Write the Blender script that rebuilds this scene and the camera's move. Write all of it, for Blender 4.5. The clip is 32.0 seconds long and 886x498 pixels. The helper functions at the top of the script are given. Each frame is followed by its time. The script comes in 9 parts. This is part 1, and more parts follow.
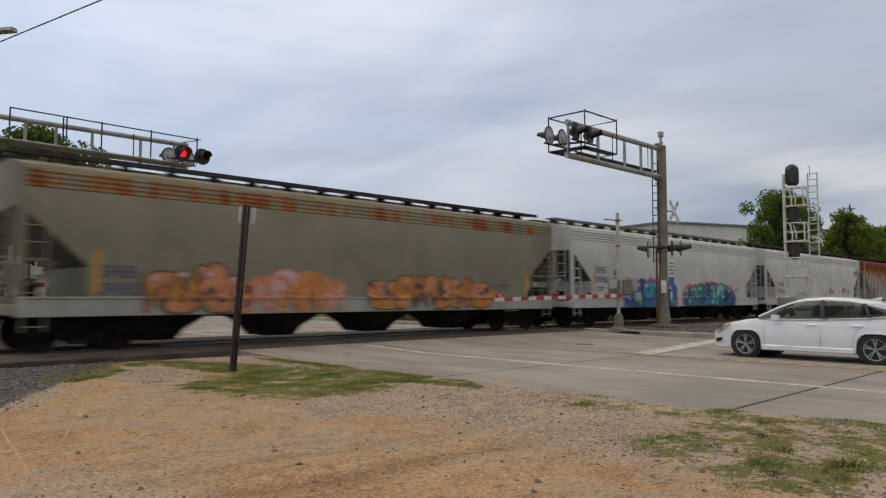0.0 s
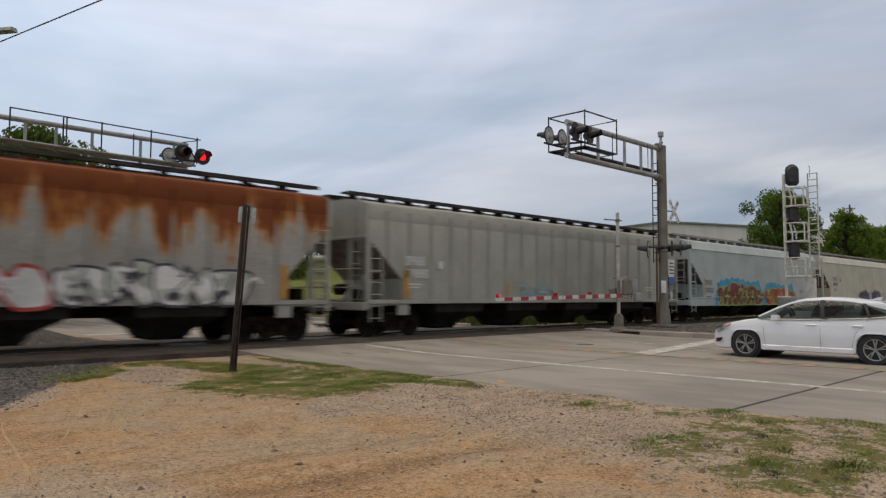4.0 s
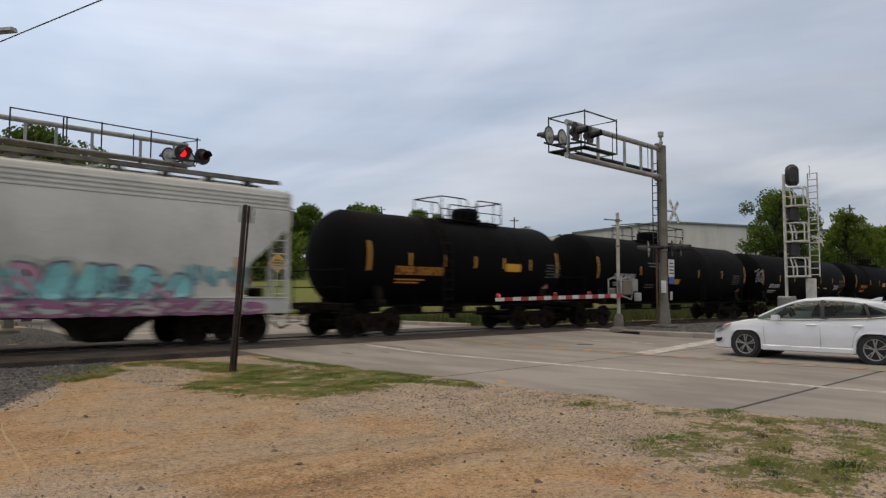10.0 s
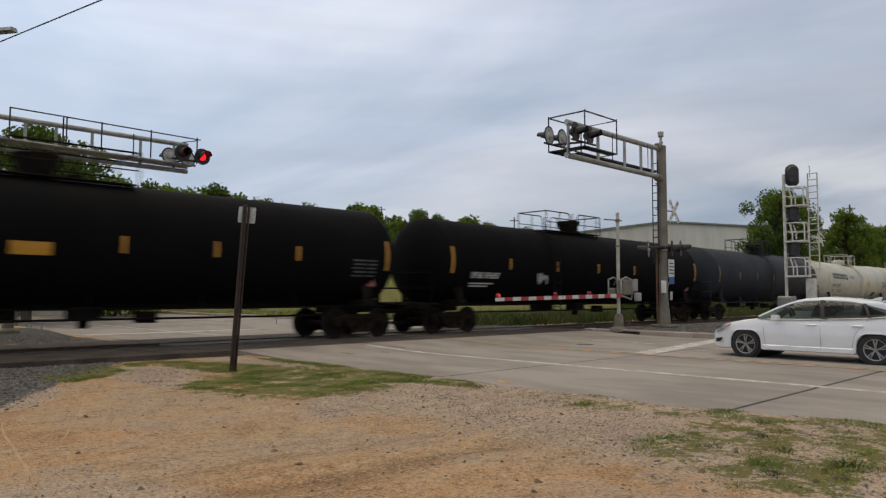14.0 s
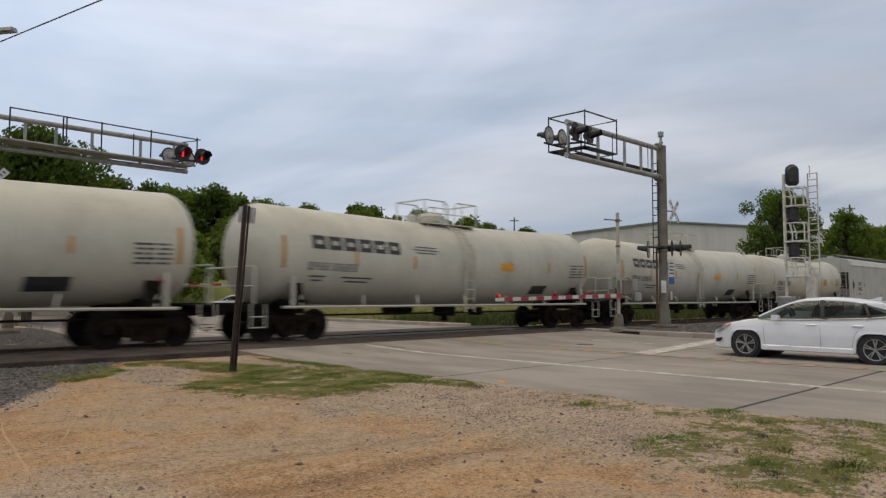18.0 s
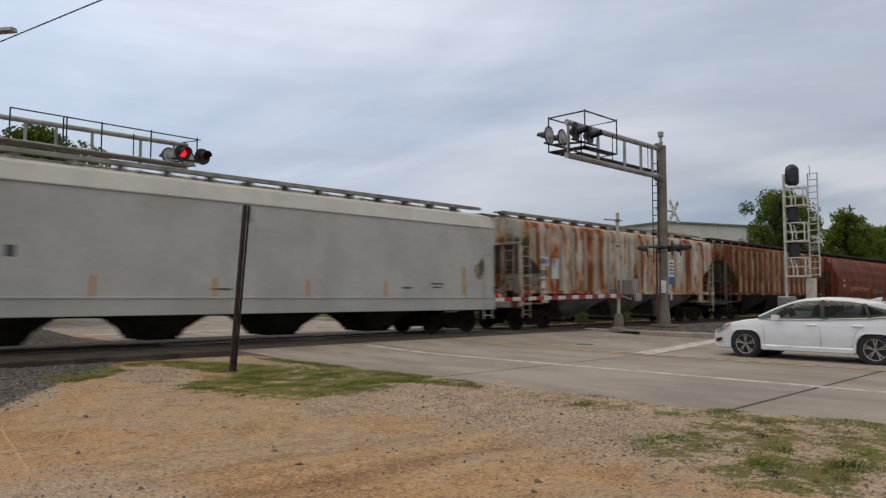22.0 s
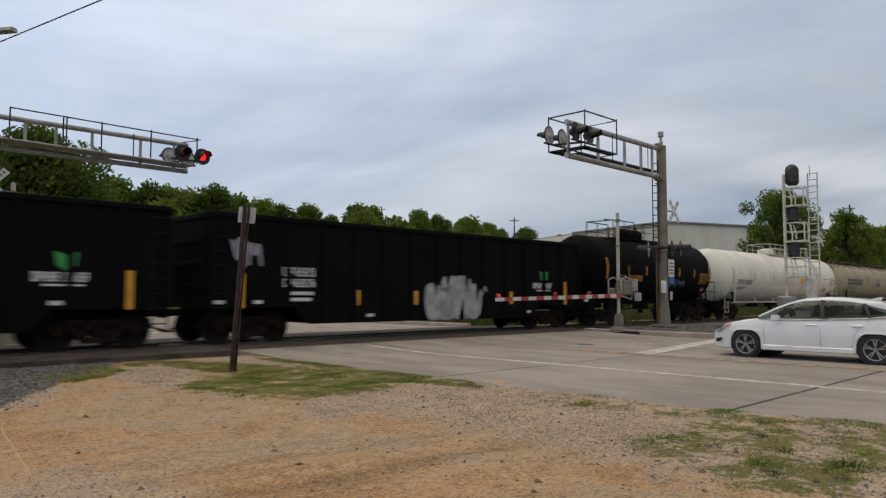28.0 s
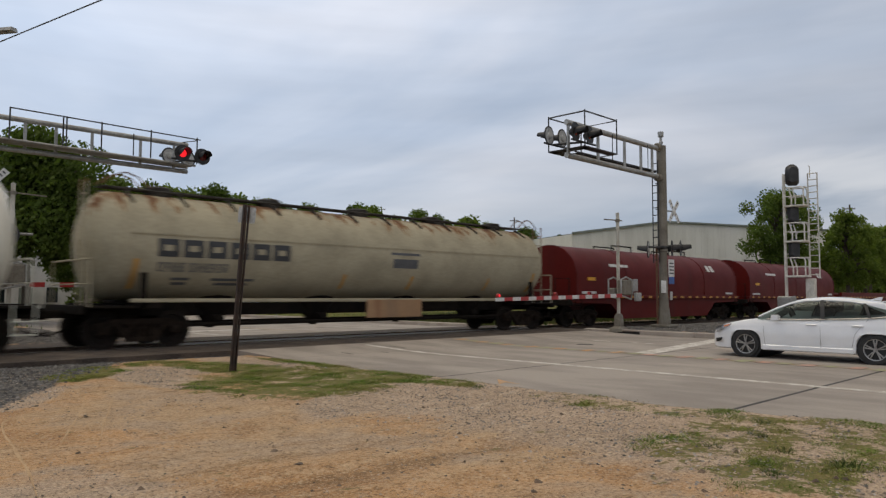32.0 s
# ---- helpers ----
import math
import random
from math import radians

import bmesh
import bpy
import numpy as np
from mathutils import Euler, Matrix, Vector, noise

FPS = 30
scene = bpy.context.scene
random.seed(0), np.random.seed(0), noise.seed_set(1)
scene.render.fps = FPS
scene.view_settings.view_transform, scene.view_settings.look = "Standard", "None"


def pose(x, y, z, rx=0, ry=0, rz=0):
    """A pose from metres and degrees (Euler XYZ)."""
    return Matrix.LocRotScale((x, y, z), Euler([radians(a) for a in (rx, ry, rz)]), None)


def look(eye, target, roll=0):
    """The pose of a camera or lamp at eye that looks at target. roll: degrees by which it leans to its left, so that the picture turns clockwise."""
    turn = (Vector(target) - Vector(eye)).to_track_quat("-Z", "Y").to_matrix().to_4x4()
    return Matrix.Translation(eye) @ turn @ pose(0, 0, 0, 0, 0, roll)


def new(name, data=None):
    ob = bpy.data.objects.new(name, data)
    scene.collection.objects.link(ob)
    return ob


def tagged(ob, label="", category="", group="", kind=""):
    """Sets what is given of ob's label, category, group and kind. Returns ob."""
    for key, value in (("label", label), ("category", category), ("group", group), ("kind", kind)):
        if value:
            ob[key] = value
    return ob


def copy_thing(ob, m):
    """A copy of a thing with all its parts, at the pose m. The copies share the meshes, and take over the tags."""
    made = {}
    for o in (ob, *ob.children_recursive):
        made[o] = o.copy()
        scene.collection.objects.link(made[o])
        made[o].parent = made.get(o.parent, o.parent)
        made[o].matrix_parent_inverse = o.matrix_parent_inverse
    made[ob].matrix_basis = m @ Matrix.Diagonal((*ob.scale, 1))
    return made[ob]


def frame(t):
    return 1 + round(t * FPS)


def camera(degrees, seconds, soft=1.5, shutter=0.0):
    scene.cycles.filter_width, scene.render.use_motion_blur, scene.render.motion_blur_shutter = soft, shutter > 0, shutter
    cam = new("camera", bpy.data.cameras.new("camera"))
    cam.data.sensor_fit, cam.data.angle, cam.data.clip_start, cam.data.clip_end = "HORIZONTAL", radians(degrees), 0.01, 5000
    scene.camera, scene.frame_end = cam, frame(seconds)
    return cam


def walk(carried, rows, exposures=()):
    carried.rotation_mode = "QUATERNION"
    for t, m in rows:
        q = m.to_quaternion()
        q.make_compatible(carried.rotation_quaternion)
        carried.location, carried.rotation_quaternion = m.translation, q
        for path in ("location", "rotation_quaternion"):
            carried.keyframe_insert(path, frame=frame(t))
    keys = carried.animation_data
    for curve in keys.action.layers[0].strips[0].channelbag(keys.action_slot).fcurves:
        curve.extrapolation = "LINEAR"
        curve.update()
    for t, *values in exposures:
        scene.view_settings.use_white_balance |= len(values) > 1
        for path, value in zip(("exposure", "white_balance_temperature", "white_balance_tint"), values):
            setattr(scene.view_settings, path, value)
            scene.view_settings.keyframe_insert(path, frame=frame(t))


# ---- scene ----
# Plan: x runs along the railway, y across it, away from the camera; the road runs along y.
cam = camera(63.57, 32.0, soft=1.3, shutter=0.4)
EYE = (0.0, 0.0, 1.475)
AIM = (math.cos(radians(45.403)) * math.cos(radians(3.742)), math.sin(radians(45.403)) * math.cos(radians(3.742)), math.sin(radians(3.742)))
VIEW = look(EYE, [EYE[k] + AIM[k] for k in range(3)], 0.154)
walk(cam, [(0, VIEW), (32, VIEW)])

TRACK_Y, RAIL_Z, GAUGE = 19.36, 0.136, 1.435
ROAD_X = (9.0, 12.78, 16.5, 20.35, 24.45)

# ---- light ----
world = bpy.data.worlds.new("overcast_sky")
scene.world = world
world.use_nodes = True


def build_sky():
    nt = world.node_tree
    n, l = nt.nodes, nt.links
    n.clear()
    out = n.new("ShaderNodeOutputWorld")
    bg = n.new("ShaderNodeBackground")
    sky = n.new("ShaderNodeTexSky")
    sky.sky_type, sky.sun_disc = "NISHITA", False
    sky.sun_elevation, sky.sun_rotation = radians(65), radians(-17)
    gain = n.new("ShaderNodeVectorMath")
    gain.operation = "SCALE"
    gain.inputs["Scale"].default_value = 0.10
    l.new(sky.outputs[0], gain.inputs[0])
    tc = n.new("ShaderNodeTexCoord")
    sep = n.new("ShaderNodeSeparateXYZ")
    l.new(tc.outputs["Generated"], sep.inputs[0])
    # cloud deck: the view direction is met with a flat layer so that the clouds shrink to the horizon
    up = n.new("ShaderNodeMath")
    up.operation = "MAXIMUM"
    up.inputs[1].default_value = 0.0
    l.new(sep.outputs["Z"], up.inputs[0])
    lift = n.new("ShaderNodeMath")
    lift.operation = "ADD"
    lift.inputs[1].default_value = 0.16
    l.new(up.outputs[0], lift.inputs[0])
    flat = n.new("ShaderNodeVectorMath")
    flat.operation = "DIVIDE"
    l.new(tc.outputs["Generated"], flat.inputs[0])
    comb = n.new("ShaderNodeCombineXYZ")
    for k in range(3):
        l.new(lift.outputs[0], comb.inputs[k])
    l.new(comb.outputs[0], flat.inputs[1])
    mp = n.new("ShaderNodeMapping")
    mp.inputs["Rotation"].default_value = (0, 0, radians(-40))
    mp.inputs["Scale"].default_value = (0.75, 0.42, 0.0)
    mp.inputs["Location"].default_value = (0.35, 0.2, 0)
    l.new(flat.outputs[0], mp.inputs[0])
    big = n.new("ShaderNodeTexNoise")
    big.inputs["Scale"].default_value, big.inputs["Detail"].default_value, big.inputs["Roughness"].default_value = 1.3, 5, 0.5
    big.inputs["Distortion"].default_value = 0.5
    l.new(mp.outputs[0], big.inputs["Vector"])
    ramp = n.new("ShaderNodeValToRGB")
    e = ramp.color_ramp.elements
    e[0].position, e[0].color = 0.30, (0.415, 0.50, 0.64, 1)
    e[1].position, e[1].color = 0.72, (0.80, 0.82, 0.89, 1)
    m = ramp.color_ramp.elements.new(0.5)
    m.color = (0.575, 0.638, 0.752, 1)
    l.new(big.outputs["Fac"], ramp.inputs[0])
    # the deck is whiter towards the west, with a bright break low in the east
    west = n.new("ShaderNodeVectorMath")
    west.operation = "DOT_PRODUCT"
    west.inputs[1].default_value = (-0.70, 0.42, 0.58)
    l.new(tc.outputs["Generated"], west.inputs[0])
    wr = n.new("ShaderNodeMapRange")
    wr.inputs["From Min"].default_value, wr.inputs["From Max"].default_value = -0.45, 0.35
    wr.inputs["To Min"].default_value, wr.inputs["To Max"].default_value = 0.77, 1.22
    l.new(west.outputs["Value"], wr.inputs["Value"])
    # a darker, bluer belt of thicker cloud low down, with level streaks in it
    belt = n.new("ShaderNodeMapRange")
    belt.interpolation_type = "SMOOTHSTEP"
    belt.inputs["From Min"].default_value, belt.inputs["From Max"].default_value = 0.10, 0.36
    belt.inputs["To Min"].default_value, belt.inputs["To Max"].default_value = 0.87, 1.0
    l.new(up.outputs[0], belt.inputs["Value"])
    level = n.new("ShaderNodeMapping")
    level.inputs["Scale"].default_value = (1.6, 1.6, 17.0)
    l.new(tc.outputs["Generated"], level.inputs[0])
    thin = n.new("ShaderNodeTexNoise")
    thin.inputs["Scale"].default_value, thin.inputs["Detail"].default_value, thin.inputs["Roughness"].default_value = 1.7, 4, 0.5
    l.new(level.outputs[0], thin.inputs["Vector"])
    faint = n.new("ShaderNodeMapRange")
    faint.inputs["From Min"].default_value, faint.inputs["From Max"].default_value = 0.3, 0.7
    faint.inputs["To Min"].default_value, faint.inputs["To Max"].default_value = 0.94, 1.06
    l.new(thin.outputs["Fac"], faint.inputs["Value"])
    both = n.new("ShaderNodeMath")
    both.operation = "MULTIPLY"
    l.new(belt.outputs[0], both.inputs[0])
    l.new(faint.outputs[0], both.inputs[1])
    dim = n.new("ShaderNodeMath")
    dim.operation = "MULTIPLY"
    l.new(both.outputs[0], dim.inputs[0])
    l.new(wr.outputs[0], dim.inputs[1])
    shade = n.new("ShaderNodeVectorMath")
    shade.operation = "SCALE"
    l.new(ramp.outputs[0], shade.inputs[0])
    l.new(dim.outputs[0], shade.inputs["Scale"])
    gap = n.new("ShaderNodeMapping")
    gap.vector_type = "TEXTURE"
    gap.inputs["Location"].default_value = (0.94, 0.26, 0.145)
    gap.inputs["Scale"].default_value = (0.5, 0.12, 0.028)
    l.new(tc.outputs["Generated"], gap.inputs[0])
    ragged = n.new("ShaderNodeVectorMath")
    ragged.operation = "LENGTH"
    l.new(gap.outputs[0], ragged.inputs[0])
    tear = n.new("ShaderNodeMath")
    tear.operation = "MULTIPLY_ADD"
    tear.inputs[1].default_value, tear.inputs[2].default_value = -2.4, 1.2
    l.new(big.outputs["Fac"], tear.inputs[0])
    edge = n.new("ShaderNodeMath")
    edge.operation = "ADD"
    l.new(ragged.outputs["Value"], edge.inputs[0])
    l.new(tear.outputs[0], edge.inputs[1])
    er = n.new("ShaderNodeMapRange")
    er.interpolation_type = "SMOOTHSTEP"
    er.inputs["From Min"].default_value, er.inputs["From Max"].default_value = 1.3, 0.4
    er.inputs["To Max"].default_value = 0.5
    l.new(edge.outputs[0], er.inputs["Value"])
    broken = n.new("ShaderNodeMix")
    broken.data_type = "RGBA"
    l.new(er.outputs[0], broken.inputs[0])
    l.new(shade.outputs[0], broken.inputs[6])
    broken.inputs[7].default_value = (0.90, 0.88, 0.87, 1)
    # thinner and whiter overhead
    zen = n.new("ShaderNodeMapRange")
    zen.inputs["From Min"].default_value, zen.inputs["From Max"].default_value = 0.42, 0.9
    l.new(sep.outputs["Z"], zen.inputs["Value"])
    bright = n.new("ShaderNodeMix")
    bright.data_type = "RGBA"
    l.new(zen.outputs[0], bright.inputs[0])
    l.new(broken.outputs[2], bright.inputs[6])
    bright.inputs[7].default_value = (1.02, 0.88, 0.68, 1)
    mix = n.new("ShaderNodeMix")
    mix.data_type = "RGBA"
    mix.inputs[0].default_value = 0.88
    l.new(gain.outputs[0], mix.inputs[6])
    l.new(bright.outputs[2], mix.inputs[7])
    l.new(mix.outputs[2], bg.inputs["Color"])
    bg.inputs["Strength"].default_value = 1.02
    l.new(bg.outputs[0], out.inputs[0])


build_sky()
sun_data = bpy.data.lights.new("sun", "SUN")
sun_data.energy, sun_data.angle, sun_data.color = 0.5, radians(25), (1.0, 0.90, 0.74)
sun = new("sun", sun_data)
sun.matrix_basis = look((-8, 26, 60), (0, 0, 0))
scene.view_settings.exposure = 0.0


# ---- mesh builder ----
class Shape:
    """Collects vertices and faces of one mesh."""

    def __init__(self):
        self.v, self.f = [], []

    def add(self, verts, faces):
        b = len(self.v)
        self.v += [tuple(p) for p in verts]
        self.f += [tuple(b + i for i in q) for q in faces]
        return self

    def box(self, c, s, bev=0.0, m=None):
        hx, hy, hz = s[0] / 2, s[1] / 2, s[2] / 2
        if bev <= 0:
            vs = [(x, y, z) for z in (-hz, hz) for y in (-hy, hy) for x in (-hx, hx)]
            fs = [(0, 2, 3, 1), (4, 5, 7, 6), (0, 1, 5, 4), (2, 6, 7, 3), (0, 4, 6, 2), (1, 3, 7, 5)]
        else:
            b = min(bev, hx * 0.9, hy * 0.9, hz * 0.9)
            vs, idx = [], {}
            for sx in (-1, 1):
                for sy in (-1, 1):
                    for sz in (-1, 1):
                        for a in range(3):
                            h = [hx - b, hy - b, hz - b]
                            h[a] += b
                            idx[sx, sy, sz, a] = len(vs)
                            vs.append((sx * h[0], sy * h[1], sz * h[2]))
            fs = []
            for a, (p, q) in enumerate(((1, 2), (2, 0), (0, 1))):
                for sg in (-1, 1):
                    ring = []
                    for s1, s2 in ((-1, -1), (1, -1), (1, 1), (-1, 1)):
                        k = [0, 0, 0]
                        k[a], k[p], k[q] = sg, s1, s2
                        ring.append(idx[k[0], k[1], k[2], a])
                    fs.append(tuple(ring if sg > 0 else ring[::-1]))
                for s1 in (-1, 1):
                    for s2 in (-1, 1):
                        lo, hi = [0, 0, 0], [0, 0, 0]
                        lo[a], hi[a] = -1, 1
                        lo[p] = hi[p] = s1
                        lo[q] = hi[q] = s2
                        r = [idx[(*lo, p)], idx[(*hi, p)], idx[(*hi, q)], idx[(*lo, q)]]
                        fs.append(tuple(r if s1 * s2 < 0 else r[::-1]))
            for sx in (-1, 1):
                for sy in (-1, 1):
                    for sz in (-1, 1):
                        r = [idx[sx, sy, sz, a] for a in range(3)]
                        fs.append(tuple(r if sx * sy * sz > 0 else r[::-1]))
        if m is not None:
            vs = [m @ Vector(p) for p in vs]
        return self.add([(p[0] + c[0], p[1] + c[1], p[2] + c[2]) for p in vs], fs)

    def beam(self, a, b, w, h, up=(0, 0, 1), bev=0.0):
        """A bar with a rectangular section from a to b."""
        a, b = Vector(a), Vector(b)
        d = b - a
        z = d.normalized()
        x = Vector(up).cross(z)
        if x.length < 1e-4:
            x = Vector((1, 0, 0)).cross(z)
        x.normalize()
        y = z.cross(x)
        m = Matrix((x, y, z)).transposed()
        return self.box((a + b) / 2, (w, h, d.length), bev, m)

    def tube(self, pts, r, n=8, r1=None, cap=True):
        """A round bar along the points; r1: the radius at its end."""
        pts = [Vector(p) for p in pts]
        vs, fs = [], []
        side = None
        for i, p in enumerate(pts):
            d = (pts[min(i + 1, len(pts) - 1)] - pts[max(i - 1, 0)]).normalized()
            if side is None:
                side = d.cross(Vector((0, 0, 1)))
                if side.length < 1e-3:
                    side = d.cross(Vector((1, 0, 0)))
            side = (side - d * side.dot(d)).normalized()
            o = d.cross(side)
            rr = r if r1 is None else r + (r1 - r) * i / (len(pts) - 1)
            for k in range(n):
                t = 2 * math.pi * k / n
                vs.append(p + rr * (math.cos(t) * side + math.sin(t) * o))
        for i in range(len(pts) - 1):
            for k in range(n):
                q = (k + 1) % n
                fs.append((i * n + k, i * n + q, (i + 1) * n + q, (i + 1) * n + k))
        if cap:
            fs.append(tuple(range(n))[::-1])
            fs.append(tuple((len(pts) - 1) * n + k for k in range(n)))
        return self.add(vs, fs)

    def loft(self, rings, cap=True, close=True):
        n = len(rings[0])
        vs = [p for ring in rings for p in ring]
        fs = []
        for i in range(len(rings) - 1):
            for k in range(n if close else n - 1):
                q = (k + 1) % n
                fs.append((i * n + k, i * n + q, (i + 1) * n + q, (i + 1) * n + k))
        if cap:
            fs.append(tuple(range(n))[::-1])
            fs.append(tuple((len(rings) - 1) * n + k for k in range(n)))
        return self.add(vs, fs)

    def prism(self, poly, y0, y1):
        """A polygon in x, z pulled out from y0 to y1."""
        return self.loft([[(x, y0, z) for x, z in poly], [(x, y1, z) for x, z in poly]])

    def plate(self, poly, z0, z1):
        """A polygon in x, y pulled up from z0 to z1."""
        return self.loft([[(x, y, z0) for x, y in poly], [(x, y, z1) for x, y in poly]])

    def turn(self, prof, c, axis="x", n=24, cap=True):
        """Turns a profile of (along, radius) round an axis through c."""
        rings = []
        for a, r in prof:
            ring = []
            for k in range(n):
                t = 2 * math.pi * k / n
                p, q = r * math.cos(t), r * math.sin(t)
                o = {"x": (a, p, q), "y": (q, a, p), "z": (p, q, a)}[axis]
                ring.append((c[0] + o[0], c[1] + o[1], c[2] + o[2]))
            rings.append(ring)
        return self.loft(rings, cap)

    def disc(self, c, r, y, n=14, sz=1.0):
        """A flat round patch that faces -y."""
        ring = [(c[0] + r * math.cos(2 * math.pi * k / n), y, c[1] + sz * r * math.sin(2 * math.pi * k / n)) for k in range(n)]
        return self.add(ring, [tuple(range(n))])

    def mesh(self, name, smooth=True, fix=True):
        me = bpy.data.meshes.new(name)
        me.from_pydata(self.v, [], self.f)
        if fix:
            bm = bmesh.new()
            bm.from_mesh(me)
            bmesh.ops.recalc_face_normals(bm, faces=bm.faces)
            bm.to_mesh(me)
            bm.free()
        if smooth:
            me.polygons.foreach_set("use_smooth", [True] * len(me.polygons))
            me.set_sharp_from_angle(angle=radians(35))
        return me


def part(name, shape, material, parent=None, label="", at=None, smooth=True, fix=True):
    """One mesh object under its thing; shape may be a Shape or a ready mesh."""
    me = shape if isinstance(shape, bpy.types.Mesh) else shape.mesh(name, smooth, fix)
    if material is not None and not me.materials:
        me.materials.append(material)
    ob = new(name, me)
    if parent is not None:
        ob.parent = parent
    if at is not None:
        ob.matrix_basis = at
    if label:
        tagged(ob, label)
    return ob


def thing(name, label, category, at=None, group="", kind=""):
    ob = new(name)
    ob.empty_display_size = 0.3
    if at is not None:
        ob.matrix_basis = at
    return tagged(ob, label, category, group, kind)


# ---- materials ----
def material(name, base, rough=0.6, metal=0.0, second=None, scale=2.0, fine=30.0, bump=0.15, grain=0.25, stretch=(1, 1, 1), spread=(0.42, 0.62), spec=0.5, island=0.0, emit=None):
    """A surface with large stains of a second colour, a fine grain and relief, in object space."""
    m = bpy.data.materials.new(name)
    m.use_nodes = True
    n, l = m.node_tree.nodes, m.node_tree.links
    b = n["Principled BSDF"]
    b.inputs["Metallic"].default_value = metal
    b.inputs["Specular IOR Level"].default_value = spec
    tc = n.new("ShaderNodeTexCoord")
    mp = n.new("ShaderNodeMapping")
    mp.inputs["Scale"].default_value = stretch
    l.new(tc.outputs["Object"], mp.inputs[0])
    big = n.new("ShaderNodeTexNoise")
    big.inputs["Scale"].default_value, big.inputs["Detail"].default_value, big.inputs["Roughness"].default_value = scale, 6, 0.6
    l.new(mp.outputs[0], big.inputs["Vector"])
    sm = n.new("ShaderNodeTexNoise")
    sm.inputs["Scale"].default_value, sm.inputs["Detail"].default_value = fine, 3
    l.new(tc.outputs["Object"], sm.inputs["Vector"])
    r = n.new("ShaderNodeMapRange")
    r.inputs["From Min"].default_value, r.inputs["From Max"].default_value = spread
    l.new(big.outputs["Fac"], r.inputs["Value"])
    mix = n.new("ShaderNodeMix")
    mix.data_type = "RGBA"
    mix.inputs[6].default_value = (*base, 1)
    mix.inputs[7].default_value = (*(second or [c * 0.8 for c in base]), 1)
    l.new(r.outputs[0], mix.inputs[0])
    g = n.new("ShaderNodeMapRange")
    g.inputs["From Min"].default_value, g.inputs["From Max"].default_value = 0.3, 0.7
    g.inputs["To Min"].default_value, g.inputs["To Max"].default_value = 1 - grain, 1 + grain
    l.new(sm.outputs["Fac"], g.inputs["Value"])
    mul = n.new("ShaderNodeVectorMath")
    mul.operation = "SCALE"
    l.new(mix.outputs[2], mul.inputs[0])
    l.new(g.outputs[0], mul.inputs["Scale"])
    colour = mul.outputs[0]
    if island:
        geo = n.new("ShaderNodeNewGeometry")
        ir = n.new("ShaderNodeMapRange")
        ir.inputs["To Min"].default_value, ir.inputs["To Max"].default_value = 1 - island, 1 + island
        l.new(geo.outputs["Random Per Island"], ir.inputs["Value"])
        m2 = n.new("ShaderNodeVectorMath")
        m2.operation = "SCALE"
        l.new(colour, m2.inputs[0])
        l.new(ir.outputs[0], m2.inputs["Scale"])
        colour = m2.outputs[0]
    l.new(colour, b.inputs["Base Color"])
    rr = n.new("ShaderNodeMapRange")
    rr.inputs["To Min"].default_value, rr.inputs["To Max"].default_value = max(rough - 0.12, 0.02), min(rough + 0.12, 1)
    l.new(big.outputs["Fac"], rr.inputs["Value"])
    l.new(rr.outputs[0], b.inputs["Roughness"])
    if bump:
        bp = n.new("ShaderNodeBump")
        bp.inputs["Strength"].default_value, bp.inputs["Distance"].default_value = bump, 0.02
        l.new(sm.outputs["Fac"], bp.inputs["Height"])
        l.new(bp.outputs[0], b.inputs["Normal"])
    if emit:
        b.inputs["Emission Color"].default_value = (*emit[:3], 1)
        b.inputs["Emission Strength"].default_value = emit[3]
    return m


def streaked(name, base, rust, amount=0.5, dirt=(0.12, 0.10, 0.08), panel=0.0, rough=0.62):
    """Painted steel with vertical streaks of rust and dirt that run down from the top edge."""
    m = material(name, base, rough, 0, [c * 0.86 for c in base], scale=0.7, fine=9, bump=0.04, grain=0.05)
    n, l = m.node_tree.nodes, m.node_tree.links
    b = n["Principled BSDF"]
    old = b.inputs["Base Color"].links[0].from_socket
    tc = n.new("ShaderNodeTexCoord")

    def streak(scale, stretch, lo, hi, seed):
        mp = n.new("ShaderNodeMapping")
        mp.inputs["Scale"].default_value = stretch
        mp.inputs["Location"].default_value = (seed, seed * 0.7, seed * 0.3)
        l.new(tc.outputs["Object"], mp.inputs[0])
        t = n.new("ShaderNodeTexNoise")
        t.inputs["Scale"].default_value, t.inputs["Detail"].default_value, t.inputs["Roughness"].default_value = scale, 7, 0.62
        l.new(mp.outputs[0], t.inputs["Vector"])
        r = n.new("ShaderNodeMapRange")
        r.inputs["From Min"].default_value, r.inputs["From Max"].default_value = lo, hi
        l.new(t.outputs["Fac"], r.inputs["Value"])
        return r.outputs[0]

    def over(under, colour, fac):
        x = n.new("ShaderNodeMix")
        x.data_type = "RGBA"
        l.new(under, x.inputs[6])
        x.inputs[7].default_value = (*colour, 1)
        l.new(fac, x.inputs[0])
        return x.outputs[2]

    mid = 0.70 - 0.28 * amount
    dirty = over(old, dirt, streak(1.0, (0.9, 1, 0.12), 0.52, 1.15, 3.1))
    worn = over(dirty, rust, streak(1.3, (1.2, 1, 0.22), mid, mid + 0.16, 7.7))
    worn = over(worn, [c * 0.55 for c in rust], streak(2.6, (1.3, 1, 0.35), mid + 0.06, mid + 0.2, 1.3))
    l.new(worn, b.inputs["Base Color"])
    return m


